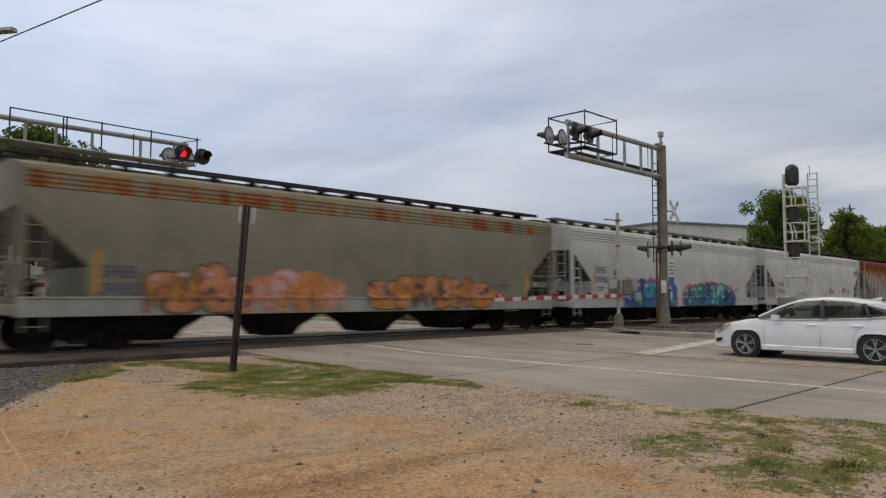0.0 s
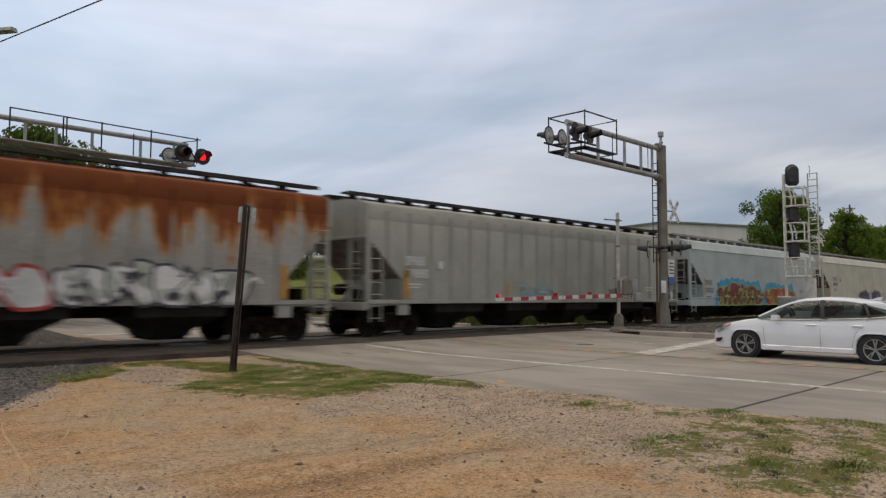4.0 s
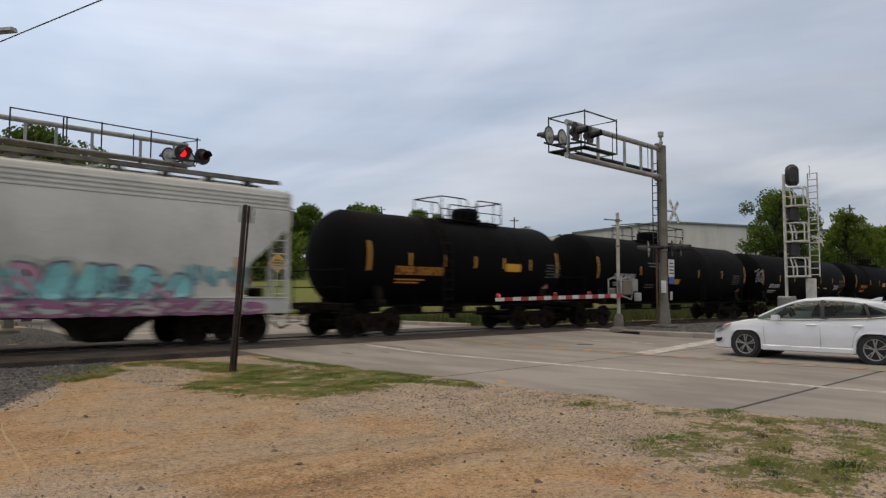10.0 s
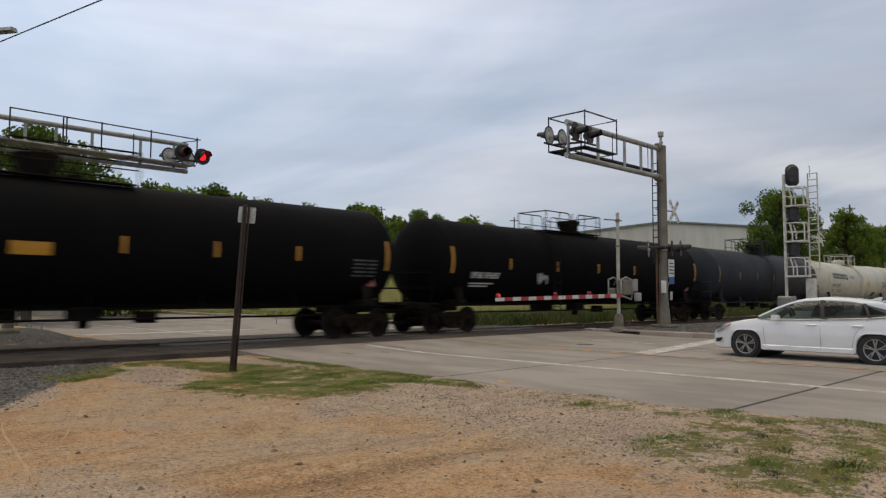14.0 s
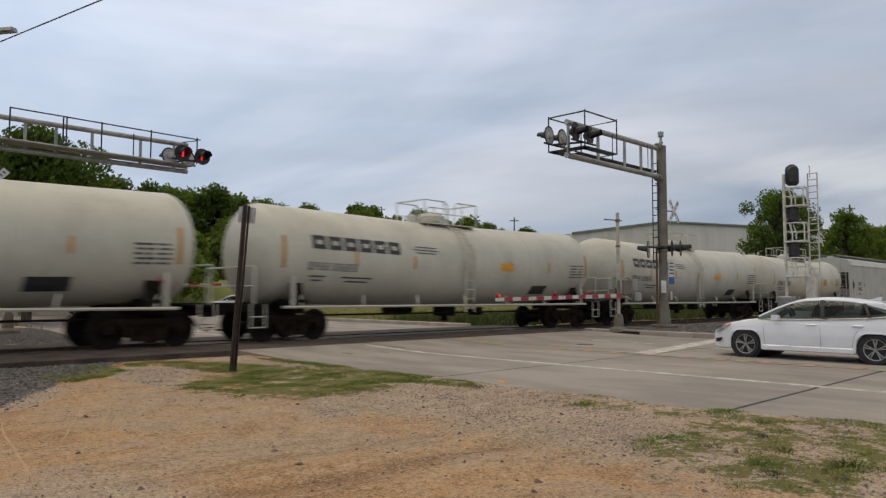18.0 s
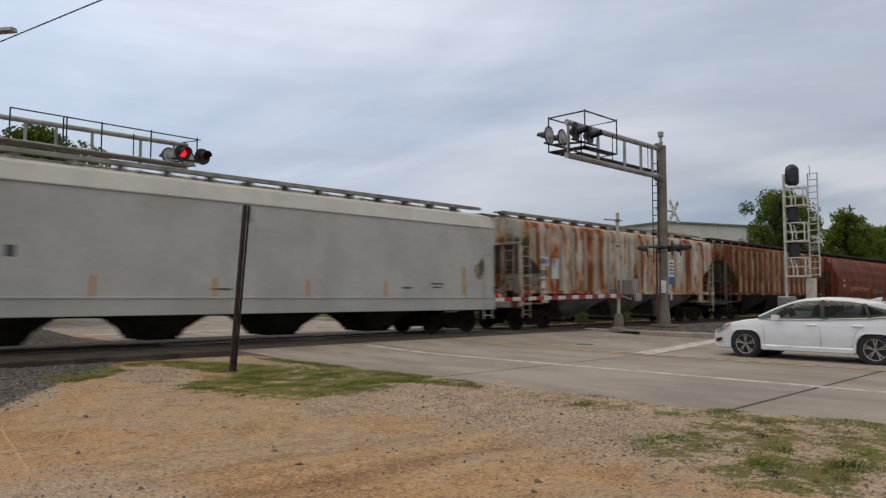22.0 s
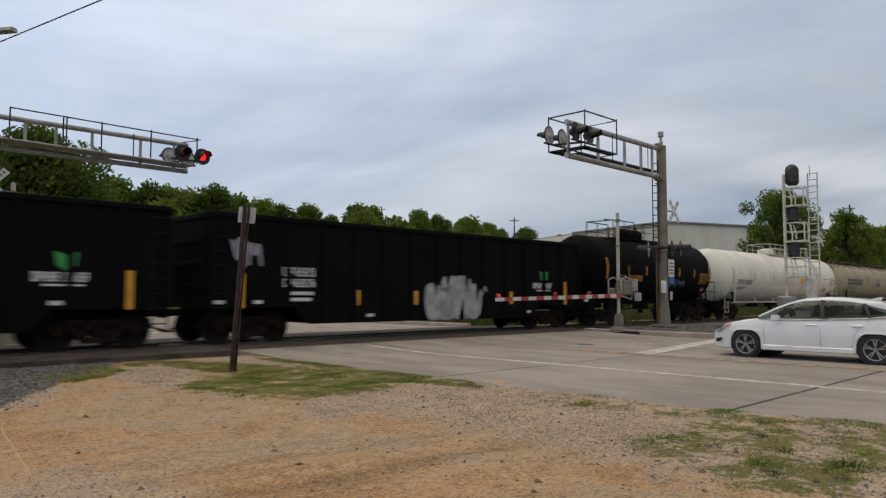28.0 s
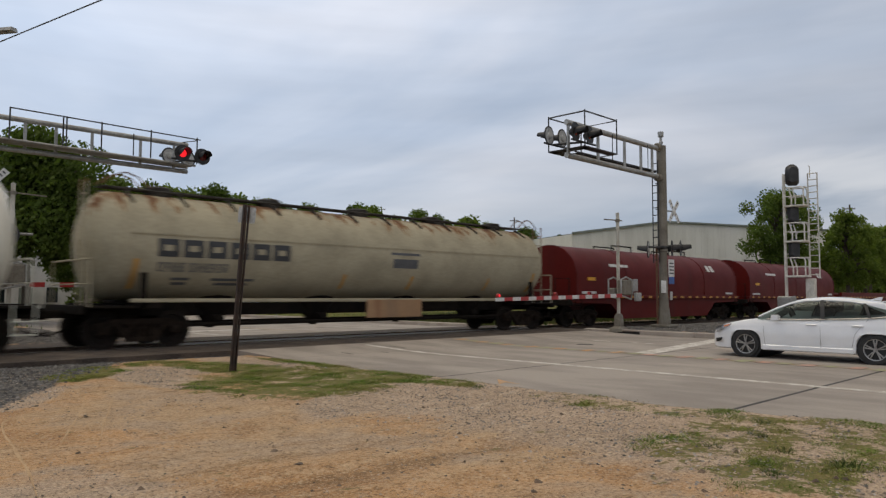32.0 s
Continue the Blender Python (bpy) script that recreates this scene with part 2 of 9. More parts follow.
def rusted(name, base, rust, dark, orange, cover=0.5, above=None, spot=None, wild=1.0):
    """Old paint eaten by rust in ragged upright stripes; above: the height over which alone it rusts; spot: (x, z, radius) of a mossy stain."""
    m = material(name, base, 0.82, 0, [c * 0.8 for c in base], scale=0.9, fine=14, bump=0.08, grain=0.12, spec=0.2)
    n, l = m.node_tree.nodes, m.node_tree.links
    b = n["Principled BSDF"]
    old = b.inputs["Base Color"].links[0].from_socket
    tc = n.new("ShaderNodeTexCoord")

    def tex(stretch, seed, detail=6, rough=0.6):
        mp = n.new("ShaderNodeMapping")
        mp.inputs["Scale"].default_value = stretch
        mp.inputs["Location"].default_value = (seed, seed * 0.7, seed * 0.3)
        l.new(tc.outputs["Object"], mp.inputs[0])
        t = n.new("ShaderNodeTexNoise")
        t.inputs["Scale"].default_value, t.inputs["Detail"].default_value, t.inputs["Roughness"].default_value = 1.0, detail, rough
        l.new(mp.outputs[0], t.inputs["Vector"])
        return t.outputs["Fac"]

    def num(op, a, c):
        x = n.new("ShaderNodeMath")
        x.operation = op
        for k, v in enumerate((a, c)):
            if isinstance(v, (int, float)):
                x.inputs[k].default_value = v
            else:
                l.new(v, x.inputs[k])
        return x.outputs[0]

    def step(v, lo, hi):
        r = n.new("ShaderNodeMapRange")
        r.inputs["From Min"].default_value, r.inputs["From Max"].default_value = lo, hi
        l.new(v, r.inputs["Value"])
        return r.outputs[0]

    def over(under, colour, fac):
        x = n.new("ShaderNodeMix")
        x.data_type = "RGBA"
        l.new(under, x.inputs[6])
        x.inputs[7].default_value = (*colour, 1)
        l.new(fac, x.inputs[0])
        return x.outputs[2]

    sep = n.new("ShaderNodeSeparateXYZ")
    l.new(tc.outputs["Object"], sep.inputs[0])
    wide, fine, blot = tex((2.9, 1.0, 0.24), 3.0, 4, 0.5), tex((13.0, 3.0, 1.6), 5.0), tex((1.2, 1.0, 1.1), 9.0, 7, 0.65)
    v = num("ADD", num("ADD", num("MULTIPLY", num("SUBTRACT", wide, 0.5), wild), 0.5), num("ADD", num("MULTIPLY", num("SUBTRACT", fine, 0.5), 0.6), num("MULTIPLY", num("SUBTRACT", blot, 0.5), 0.45 * wild)))
    if above is not None:
        v = num("ADD", v, num("MULTIPLY", num("SUBTRACT", sep.outputs["Z"], above), 0.45))
    edge = 0.5 + (0.5 - cover) * 0.42
    col = over(old, orange, step(v, edge - 0.05, edge + 0.02))
    col = over(col, rust, step(v, edge + 0.005, edge + 0.07))
    col = over(col, dark, step(num("ADD", v, num("MULTIPLY", num("SUBTRACT", blot, 0.5), 0.5)), edge + 0.08, edge + 0.24))
    if spot:
        d = n.new("ShaderNodeVectorMath")
        d.operation = "DISTANCE"
        flat_ = n.new("ShaderNodeCombineXYZ")
        l.new(sep.outputs["X"], flat_.inputs[0])
        l.new(sep.outputs["Z"], flat_.inputs[2])
        l.new(flat_.outputs[0], d.inputs[0])
        d.inputs[1].default_value = (spot[0], 0, spot[1])
        col = over(col, (0.055, 0.06, 0.02), step(num("ADD", d.outputs["Value"], num("MULTIPLY", num("SUBTRACT", blot, 0.5), 1.6)), spot[2], spot[2] * 0.45))
    l.new(col, b.inputs["Base Color"])
    return m


STEEL_WHITE = streaked("white_car_paint", (0.515, 0.515, 0.480), (0.28, 0.16, 0.09), 0.0, (0.31, 0.295, 0.265))
STEEL_COOL = streaked("cool_grey_car_paint", (0.448, 0.450, 0.415), (0.25, 0.15, 0.09), 0.0, (0.30, 0.285, 0.26))
STEEL_BLUE = streaked("pale_blue_grey_car_paint", (0.385, 0.425, 0.415), (0.25, 0.15, 0.09), 0.0, (0.27, 0.28, 0.27))
STEEL_GREY = streaked("grey_car_paint", (0.330, 0.325, 0.276), (0.26, 0.11, 0.05), 0.12)
STEEL_CREAM = streaked("cream_car_paint", (0.465, 0.450, 0.370), (0.28, 0.18, 0.10), 0.0, (0.27, 0.25, 0.20))
STEEL_TAN = streaked("tan_cream_car_paint", (0.445, 0.425, 0.325), (0.26, 0.18, 0.10), 0.02)
STEEL_OLIVE = streaked("weathered_olive_grey_paint", (0.20, 0.178, 0.118), (0.25, 0.11, 0.04), 0.22)
RUST_BAND = rusted("rust_stained_band", (0.24, 0.225, 0.155), (0.26, 0.10, 0.035), (0.18, 0.06, 0.02), (0.31, 0.16, 0.065), 0.52)
RUSTY_WHITE = rusted("rust_streaked_white_paint", (0.53, 0.50, 0.43), (0.29, 0.092, 0.021), (0.15, 0.04, 0.012), (0.45, 0.23, 0.09), 0.5, spot=(-8.15, 3.35, 0.55))
RUSTY_TAN = rusted("rust_streaked_tan_paint", (0.34, 0.26, 0.16), (0.19, 0.056, 0.017), (0.10, 0.027, 0.011), (0.30, 0.13, 0.045), 0.86, wild=1.15)
RUSTY_TOP = rusted("heavily_rusted_paint", (0.33, 0.315, 0.285), (0.33, 0.125, 0.033), (0.17, 0.048, 0.016), (0.42, 0.25, 0.11), 0.40, above=2.85, wild=1.75)
PALE_RIB = streaked("rust_flecked_pale_ribs", (0.43, 0.40, 0.34), (0.27, 0.10, 0.035), 0.45, rough=0.8)
TAN_RIB = streaked("rust_flecked_cream_ribs", (0.36, 0.28, 0.18), (0.20, 0.075, 0.025), 0.7, rough=0.8)
RUSTY_END = rusted("rusty_brown_end_steel", (0.44, 0.40, 0.33), (0.15, 0.06, 0.028), (0.08, 0.035, 0.02), (0.28, 0.17, 0.09), 0.3)
RED_BROWN = streaked("oxide_red_paint", (0.150, 0.036, 0.020), (0.25, 0.080, 0.024), 0.68, (0.05, 0.03, 0.03), rough=0.6)
COIL_RED = streaked("dark_red_coil_car_paint", (0.10, 0.0085, 0.0065), (0.07, 0.014, 0.01), 0.12, (0.04, 0.02, 0.02), rough=0.5)
TANK_BLACK = streaked("black_tank_paint", (0.004, 0.004, 0.0045), (0.009, 0.008, 0.0075), 0.2, (0.006, 0.0058, 0.0056), rough=0.75)
TANK_GREY = streaked("faded_grey_tank_paint", (0.035, 0.038, 0.044), (0.035, 0.03, 0.028), 0.15, (0.02, 0.02, 0.022), rough=0.55)
TANK_WHITE = streaked("white_tank_paint", (0.540, 0.525, 0.437), (0.34, 0.26, 0.18), 0.0, (0.32, 0.29, 0.24), rough=0.45)
TANK_BRIGHT = streaked("clean_white_tank_paint", (0.760, 0.735, 0.635), (0.4, 0.32, 0.22), 0.0, (0.42, 0.39, 0.33), rough=0.42)
JACKET = streaked("greyer_tank_jacket_paint", (0.66, 0.635, 0.545), (0.4, 0.32, 0.22), 0.0, (0.40, 0.37, 0.31), rough=0.45)
TANK_CREAM = rusted("soiled_cream_tank_paint", (0.37, 0.33, 0.235), (0.17, 0.085, 0.04), (0.10, 0.05, 0.028), (0.26, 0.18, 0.10), 0.5, above=3.85)
GON_BLACK = streaked("black_gondola_paint", (0.0045, 0.0045, 0.005), (0.009, 0.008, 0.0075), 0.25, (0.007, 0.0066, 0.0062), rough=0.7)
for dark_paint in (TANK_BLACK, GON_BLACK, TANK_GREY):
    dark_paint.node_tree.nodes["Principled BSDF"].inputs["Specular IOR Level"].default_value = 0.06
for red_paint in (COIL_RED, RED_BROWN):
    red_paint.node_tree.nodes["Principled BSDF"].inputs["Specular IOR Level"].default_value = 0.1
UNDER = material("sooty_underframe_steel", (0.009, 0.0075, 0.006), 0.9, 0, (0.016, 0.012, 0.009), 3, 25, 0.3, spec=0.12)
TRUCK_MAT = material("rusty_brown_bogie_steel", (0.024, 0.016, 0.011), 0.9, 0, (0.010, 0.007, 0.005), 4, 30, 0.3, spec=0.12)
WHEEL_MAT = material("dark_wheel_steel", (0.012, 0.010, 0.008), 0.8, 0.1, (0.02, 0.014, 0.011), 5, 40, 0.15, spec=0.15)
TAPE_DULL = material("dull_yellow_tape", (0.2, 0.13, 0.02), 0.55, 0, (0.15, 0.1, 0.02), 3, 40, 0.0, 0.08)
# dusty outlets, base colour lowered further to deepen the shade under the cars
HOPPER_DARK = material("dusty_shaded_outlet_paint", (0.030, 0.026, 0.021), 0.85, 0, (0.014, 0.012, 0.010), 1.5, 14, 0.15, spec=0.2)
# dirt on the end slopes, with the shade under the car's end in the colour
SLOPE_DIRT_SHADE = material("dusty_shaded_slope_sheet", (0.105, 0.09, 0.075), 0.85, 0, (0.055, 0.045, 0.036), 1.2, 14, 0.15)
SLOPE_PALE = material("worn_grey_brown_slope_sheet", (0.22, 0.185, 0.15), 0.85, 0, (0.10, 0.075, 0.055), 1.0, 14, 0.15)
HOPPER_TAN = material("dusty_tan_hopper_paint", (0.13, 0.115, 0.095), 0.8, 0, (0.06, 0.045, 0.03), 1.2, 14, 0.15)
WALKWAY = material("grated_roof_walk_steel", (0.055, 0.050, 0.044), 0.8, 0.2, (0.03, 0.026, 0.022), 3, 40, 0.3, spec=0.2)
WALK_GREY = material("weathered_grey_roof_walk", (0.17, 0.155, 0.135), 0.75, 0.1, (0.09, 0.08, 0.068), 3, 40, 0.3, spec=0.2)
WALK_LIGHT = material("galvanised_roof_walk", (0.30, 0.29, 0.265), 0.7, 0.2, (0.18, 0.17, 0.15), 3, 40, 0.3, spec=0.2)
YELLOW_TAPE = material("yellow_reflective_tape", (0.5, 0.24, 0.02), 0.45, 0, (0.4, 0.19, 0.02), 3, 40, 0.0, 0.08)
WHITE_LETTER = material("white_stencil_paint", (0.62, 0.62, 0.6), 0.6, 0, None, 4, 30, 0.0, 0.1)
DARK_LETTER = material("black_stencil_paint", (0.035, 0.037, 0.042), 0.6, 0, None, 4, 30, 0.0, 0.1)
GREY_LETTER = material("grey_stencil_paint", (0.085, 0.088, 0.095), 0.6, 0, None, 4, 30, 0.0, 0.1)
ORANGE_LETTER = material("orange_stencil_paint", (0.6, 0.25, 0.03), 0.6, 0, None, 4, 30, 0.0, 0.1)
SIGN_ORANGE = material("orange_placard", (0.72, 0.36, 0.02), 0.5, 0, (0.6, 0.28, 0.02), 4, 30, 0.0, 0.1)


def paint(name, c):
    return material(name + "_spray_paint", c, 0.55, 0, [v * 0.75 for v in c], 1.6, 12, 0.0, 0.08)


SPRAY = {k: paint(k, c) for k, c in dict(
    orange=(0.55, 0.22, 0.10), dark=(0.05, 0.045, 0.06), brown=(0.11, 0.07, 0.045), teal=(0.03, 0.28, 0.36), blue=(0.04, 0.10, 0.30), pink=(0.55, 0.13, 0.24), white=(0.66, 0.64, 0.62),
    maroon=(0.20, 0.03, 0.035), red=(0.42, 0.05, 0.035), lime=(0.36, 0.46, 0.10), sky=(0.04, 0.30, 0.50), navy=(0.055, 0.07, 0.13), lilac=(0.40, 0.38, 0.46),
    salmon=(0.58, 0.34, 0.34), blush=(0.50, 0.24, 0.33), grey=(0.30, 0.31, 0.33), aqua=(0.20, 0.50, 0.52), slate=(0.12, 0.135, 0.17), cream=(0.58, 0.50, 0.27), mauve=(0.30, 0.12, 0.22),  rust=(0.5, 0.2, 0.03), pale=(0.42, 0.44, 0.38)).items()}
# ---- train: running gear shared by all cars ----
CACHE = {}
ARM_RED_P = material("red_placard_print", (0.5, 0.05, 0.05), 0.5, 0, (0.55, 0.4, 0.4), 9, 30, 0.0)


def shared(key, build):
    if key not in CACHE:
        CACHE[key] = build()
    return CACHE[key]


def wheel_mesh():
    s = Shape()
    s.turn([(-0.065, 0.12), (-0.065, 0.17), (-0.03, 0.2), (-0.02, 0.36), (-0.06, 0.39), (-0.068, 0.455), (0.03, 0.46), (0.045, 0.485), (0.07, 0.485), (0.07, 0.39), (0.02, 0.36), (0.01, 0.2), (0.07, 0.17), (0.07, 0.12)], (0, 0, 0), "y", 28)
    return s.mesh("wheel")


def axle_mesh():
    s = Shape()
    s.turn([(-1.06, 0.07), (-0.9, 0.07), (-0.88, 0.095), (0.88, 0.095), (0.9, 0.07), (1.06, 0.07)], (0, 0, 0), "y", 12)
    for y in (-1, 1):
        s.turn([(y * 1.0, 0.10), (y * 1.08, 0.11), (y * 1.1, 0.06)], (0, 0, 0), "y", 10)
    return s.mesh("axle")


def frame_mesh():
    s = Shape()
    s.prism([(-1.12, 0.46), (-1.12, 0.62), (-0.72, 0.74), (0.72, 0.74), (1.12, 0.62), (1.12, 0.46), (0.98, 0.5), (0.66, 0.6), (-0.66, 0.6), (-0.98, 0.5)], -0.08, 0.08)
    s.prism([(-0.72, 0.62), (-0.5, 0.62), (-0.22, 0.28), (0.22, 0.28), (0.5, 0.62), (0.72, 0.62), (0.36, 0.17), (-0.36, 0.17)], -0.07, 0.07)
    for x in (-0.28, 0.28):
        s.box((x, 0, 0.46), (0.1, 0.14, 0.34), 0.01)
    for x in (-0.14, 0, 0.14):
        s.tube([(x, 0, 0.28), (x, 0, 0.5)], 0.055, 8)
    for x in (-0.89, 0.89):
        s.box((x, 0, 0.46), (0.3, 0.17, 0.22), 0.03)
        s.turn([(-0.13, 0.05), (-0.11, 0.1), (0.1, 0.1)], (x, 0, 0.457), "y", 10)
    return s.mesh("side_frame")


def bogie(parent, x):
    s = Shape()
    s.box((0, 0, 0.58), (0.4, 2.0, 0.24), 0.03).box((0, 0, 0.75), (0.5, 0.5, 0.14), 0.02)
    for q in (-0.55, 0.55):
        s.beam((q, -0.85, 0.42), (q, 0.85, 0.42), 0.1, 0.16)
    b = part("bogie", shared("bolster", lambda: s.mesh("bolster")), TRUCK_MAT, parent, at=pose(x, 0, 0))
    for y in (-0.99, 0.99):
        part("side_frame", shared("frame", frame_mesh), TRUCK_MAT, b, at=pose(0, y, 0))
    for q in (-0.89, 0.89):
        part("axle", shared("axle", axle_mesh), WHEEL_MAT, b, at=pose(q, 0, 0.457))
        part("wheel", shared("wheel", wheel_mesh), WHEEL_MAT, b, at=pose(q, -0.765, 0.457, 0, 0, 180))
        part("wheel", shared("wheel", wheel_mesh), WHEEL_MAT, b, at=pose(q, 0.765, 0.457))


def coupler(parent, x, way):
    s = Shape()
    s.box((way * -0.35, 0, 0), (0.7, 0.17, 0.2), 0.03)
    s.box((way * 0.05, 0.05, 0), (0.24, 0.3, 0.28), 0.06)
    s.box((way * 0.12, -0.1, 0), (0.16, 0.1, 0.26), 0.04)
    s.tube([(way * -0.5, -0.3, -0.1), (way * -0.3, -0.34, -0.38), (way * 0.0, -0.3, -0.52), (way * 0.3, -0.2, -0.42)], 0.03, 7)
    part("coupler", shared(("coupler", way), lambda: s.mesh("coupler")), UNDER, parent, at=pose(x, 0, 0.86))


def flat(z):
    return -1.6


def sill_side(z):
    """The side of a car with a proud sill below."""
    return -1.6 if z > 1.31 else (-1.675 if z > 1.235 else -1.64)


def bars(parent, items, mat, surf=flat, lift=0.004, name="lettering", label=""):
    """Painted or taped rectangles on a car's side: rows of x, z, width, height. Tape strips and placards are parts of their own."""
    made = None
    joined = Shape()
    for x, z, w, h in items:
        s = joined if name == "lettering" else Shape()
        n = max(1, int(h / 0.14)) if surf is not flat else 1
        vs = []
        for i in range(n + 1):
            q = z - h / 2 + h * i / n
            vs += [(x - w / 2, surf(q) - lift, q), (x + w / 2, surf(q) - lift, q)]
        s.add(vs, [(2 * i, 2 * i + 1, 2 * i + 3, 2 * i + 2) for i in range(n)])
        if name != "lettering":
            made = part(name, s, mat, parent, label, smooth=False, fix=False)
    if name == "lettering":
        made = tagged(part(name, joined, mat, parent, label, smooth=False, fix=False), kind="stuff")
    return made


def letters(rnd, x, z, n, size, gap=0.3):
    """Rows for n unreadable characters."""
    rows = []
    t, step, w = size * 0.17, size * (0.44 + gap), size * 0.52
    at = x
    for k in range(n):
        lean = (0.0, 0.25, -0.25)[k % 3] * size
        rows += [(at - w / 2 + t / 2, z, t, size), (at + w / 2 - t / 2, z + (lean if k % 2 else 0) * 0.5, t, size - abs(lean) * (k % 2))]
        rows += [(at, z + o * (size - t) / 2, w - 2 * t, t) for o in ((1, -1), (1, 0), (0, -1), (1, 0, -1))[k % 4]]
        at += step + (size * 0.4 if n > 7 and k == 3 else 0)
    return rows


def ribbon(pts, w, y, surf, n=7):
    """A flat painted band along a bent line, as one piece with rounded ends."""
    P = [Vector(p) for p in pts]
    # round the corners
    for _ in range(2):
        Q = [P[0]]
        for a, b in zip(P, P[1:]):
            Q += [a.lerp(b, 0.25), a.lerp(b, 0.75)]
        P = Q + [P[-1]]
    left, right = [], []
    for i, p in enumerate(P):
        d = (P[min(i + 1, len(P) - 1)] - P[max(i - 1, 0)])
        d = d.normalized() if d.length > 1e-6 else Vector((1, 0))
        o = Vector((-d.y, d.x)) * w / 2
        left.append(p + o)
        right.append(p - o)
    d = (P[0] - P[1]).normalized()
    c0 = [P[0] + w / 2 * (d * math.sin(math.pi * k / n) + Vector((-d.y, d.x)) * -math.cos(math.pi * k / n)) for k in range(1, n)]
    d = (P[-1] - P[-2]).normalized()
    c1 = [P[-1] + w / 2 * (d * math.sin(math.pi * k / n) + Vector((-d.y, d.x)) * math.cos(math.pi * k / n)) for k in range(1, n)]
    s = Shape()
    m = len(P)
    vs = [(v.x, v.y) for v in left + right + c0 + c1]
    fs = [(i, i + 1, m + i + 1, m + i) for i in range(m - 1)]
    fs.append(tuple([m] + [2 * m + k for k in range(n - 1)][::-1] + [0])[::-1])
    fs.append(tuple([m - 1] + [2 * m + n - 1 + k for k in range(n - 1)] + [2 * m - 1]))
    s.add([(a, surf(b) + y, b) for a, b in vs], fs)
    return s


def scrawl(rnd, x, z, w, h):
    """A bent line of no letter's shape in a cell."""
    k = rnd.randrange(4)
    def J(a, b):
        return (x + (a + rnd.uniform(-0.12, 0.12)) * w, z + min(max(b + rnd.uniform(-0.1, 0.1), 0), 1) * h)
    if k == 0:
        return [J(-0.1, 0.1), J(0.15, 0.95), J(0.45, 0.25), J(0.7, 0.9), J(1.1, 0.1)]
    if k == 1:
        return [J(0.0, 0.75), J(0.5, 1.0), J(0.95, 0.6), J(0.35, 0.35), J(0.1, 0.05), J(0.7, 0.0), J(1.1, 0.3)]
    if k == 2:
        return [J(1.0, 1.0), J(0.2, 0.85), J(0.0, 0.3), J(0.5, 0.0), J(0.85, 0.35), J(0.4, 0.6), J(1.1, 0.65)]
    return [J(-0.1, 0.9), J(0.35, 0.05), J(0.6, 0.55), J(0.4, 0.95), J(0.9, 0.95), J(0.8, 0.05)]


def swelling(rnd, cx, zc, w, h):
    """A fat rounded form of no letter's shape, notched above or below: its edges and lean."""
    power, lean = rnd.uniform(2.2, 4.2), rnd.uniform(-0.3, 0.45)
    cuts = [(rnd.choice((0, 1)), rnd.uniform(0.25, 0.75), rnd.uniform(0.05, 0.11), rnd.uniform(0.3, 0.6)) for _ in range(rnd.choice((1, 2, 3)))]

    def edges(t, grow):
        env = max(0.0, 1 - abs(2 * t - 1) ** power) ** (1 / power)
        up = zc + (h / 2 + grow) * env
        dn = zc - (h / 2 + grow) * env
        for side, at, wide, deep in cuts:
            bite = h * deep * math.exp(-((t - at) / wide) ** 2)
            if side:
                up -= max(0.0, bite - grow)
            else:
                dn += max(0.0, bite - grow)
        return dn, max(up, dn)
    return edges, lean, cx, zc, w


def swell_shape(form, grow, lift, surf, low=0.0, high=1.0, cols=16, rows=10):
    """The painted patch of such a form, between two shares of its height."""
    edges, lean, cx, zc, w = form
    s = Shape()
    strips = []
    for i in range(cols + 1):
        t = i / cols
        dn, up = edges(t, grow)
        a, b = dn + (up - dn) * low, dn + (up - dn) * (high if high == 1.0 else high * (0.8 + 0.25 * math.sin(t * 7 + cx)))
        strips.append([(cx + (t - 0.5) * (w + 2 * grow) + lean * (z - zc), surf(z) - lift, z) for z in [a + (b - a) * j / rows for j in range(rows + 1)]])
    return s.loft(strips, cap=False, close=False)


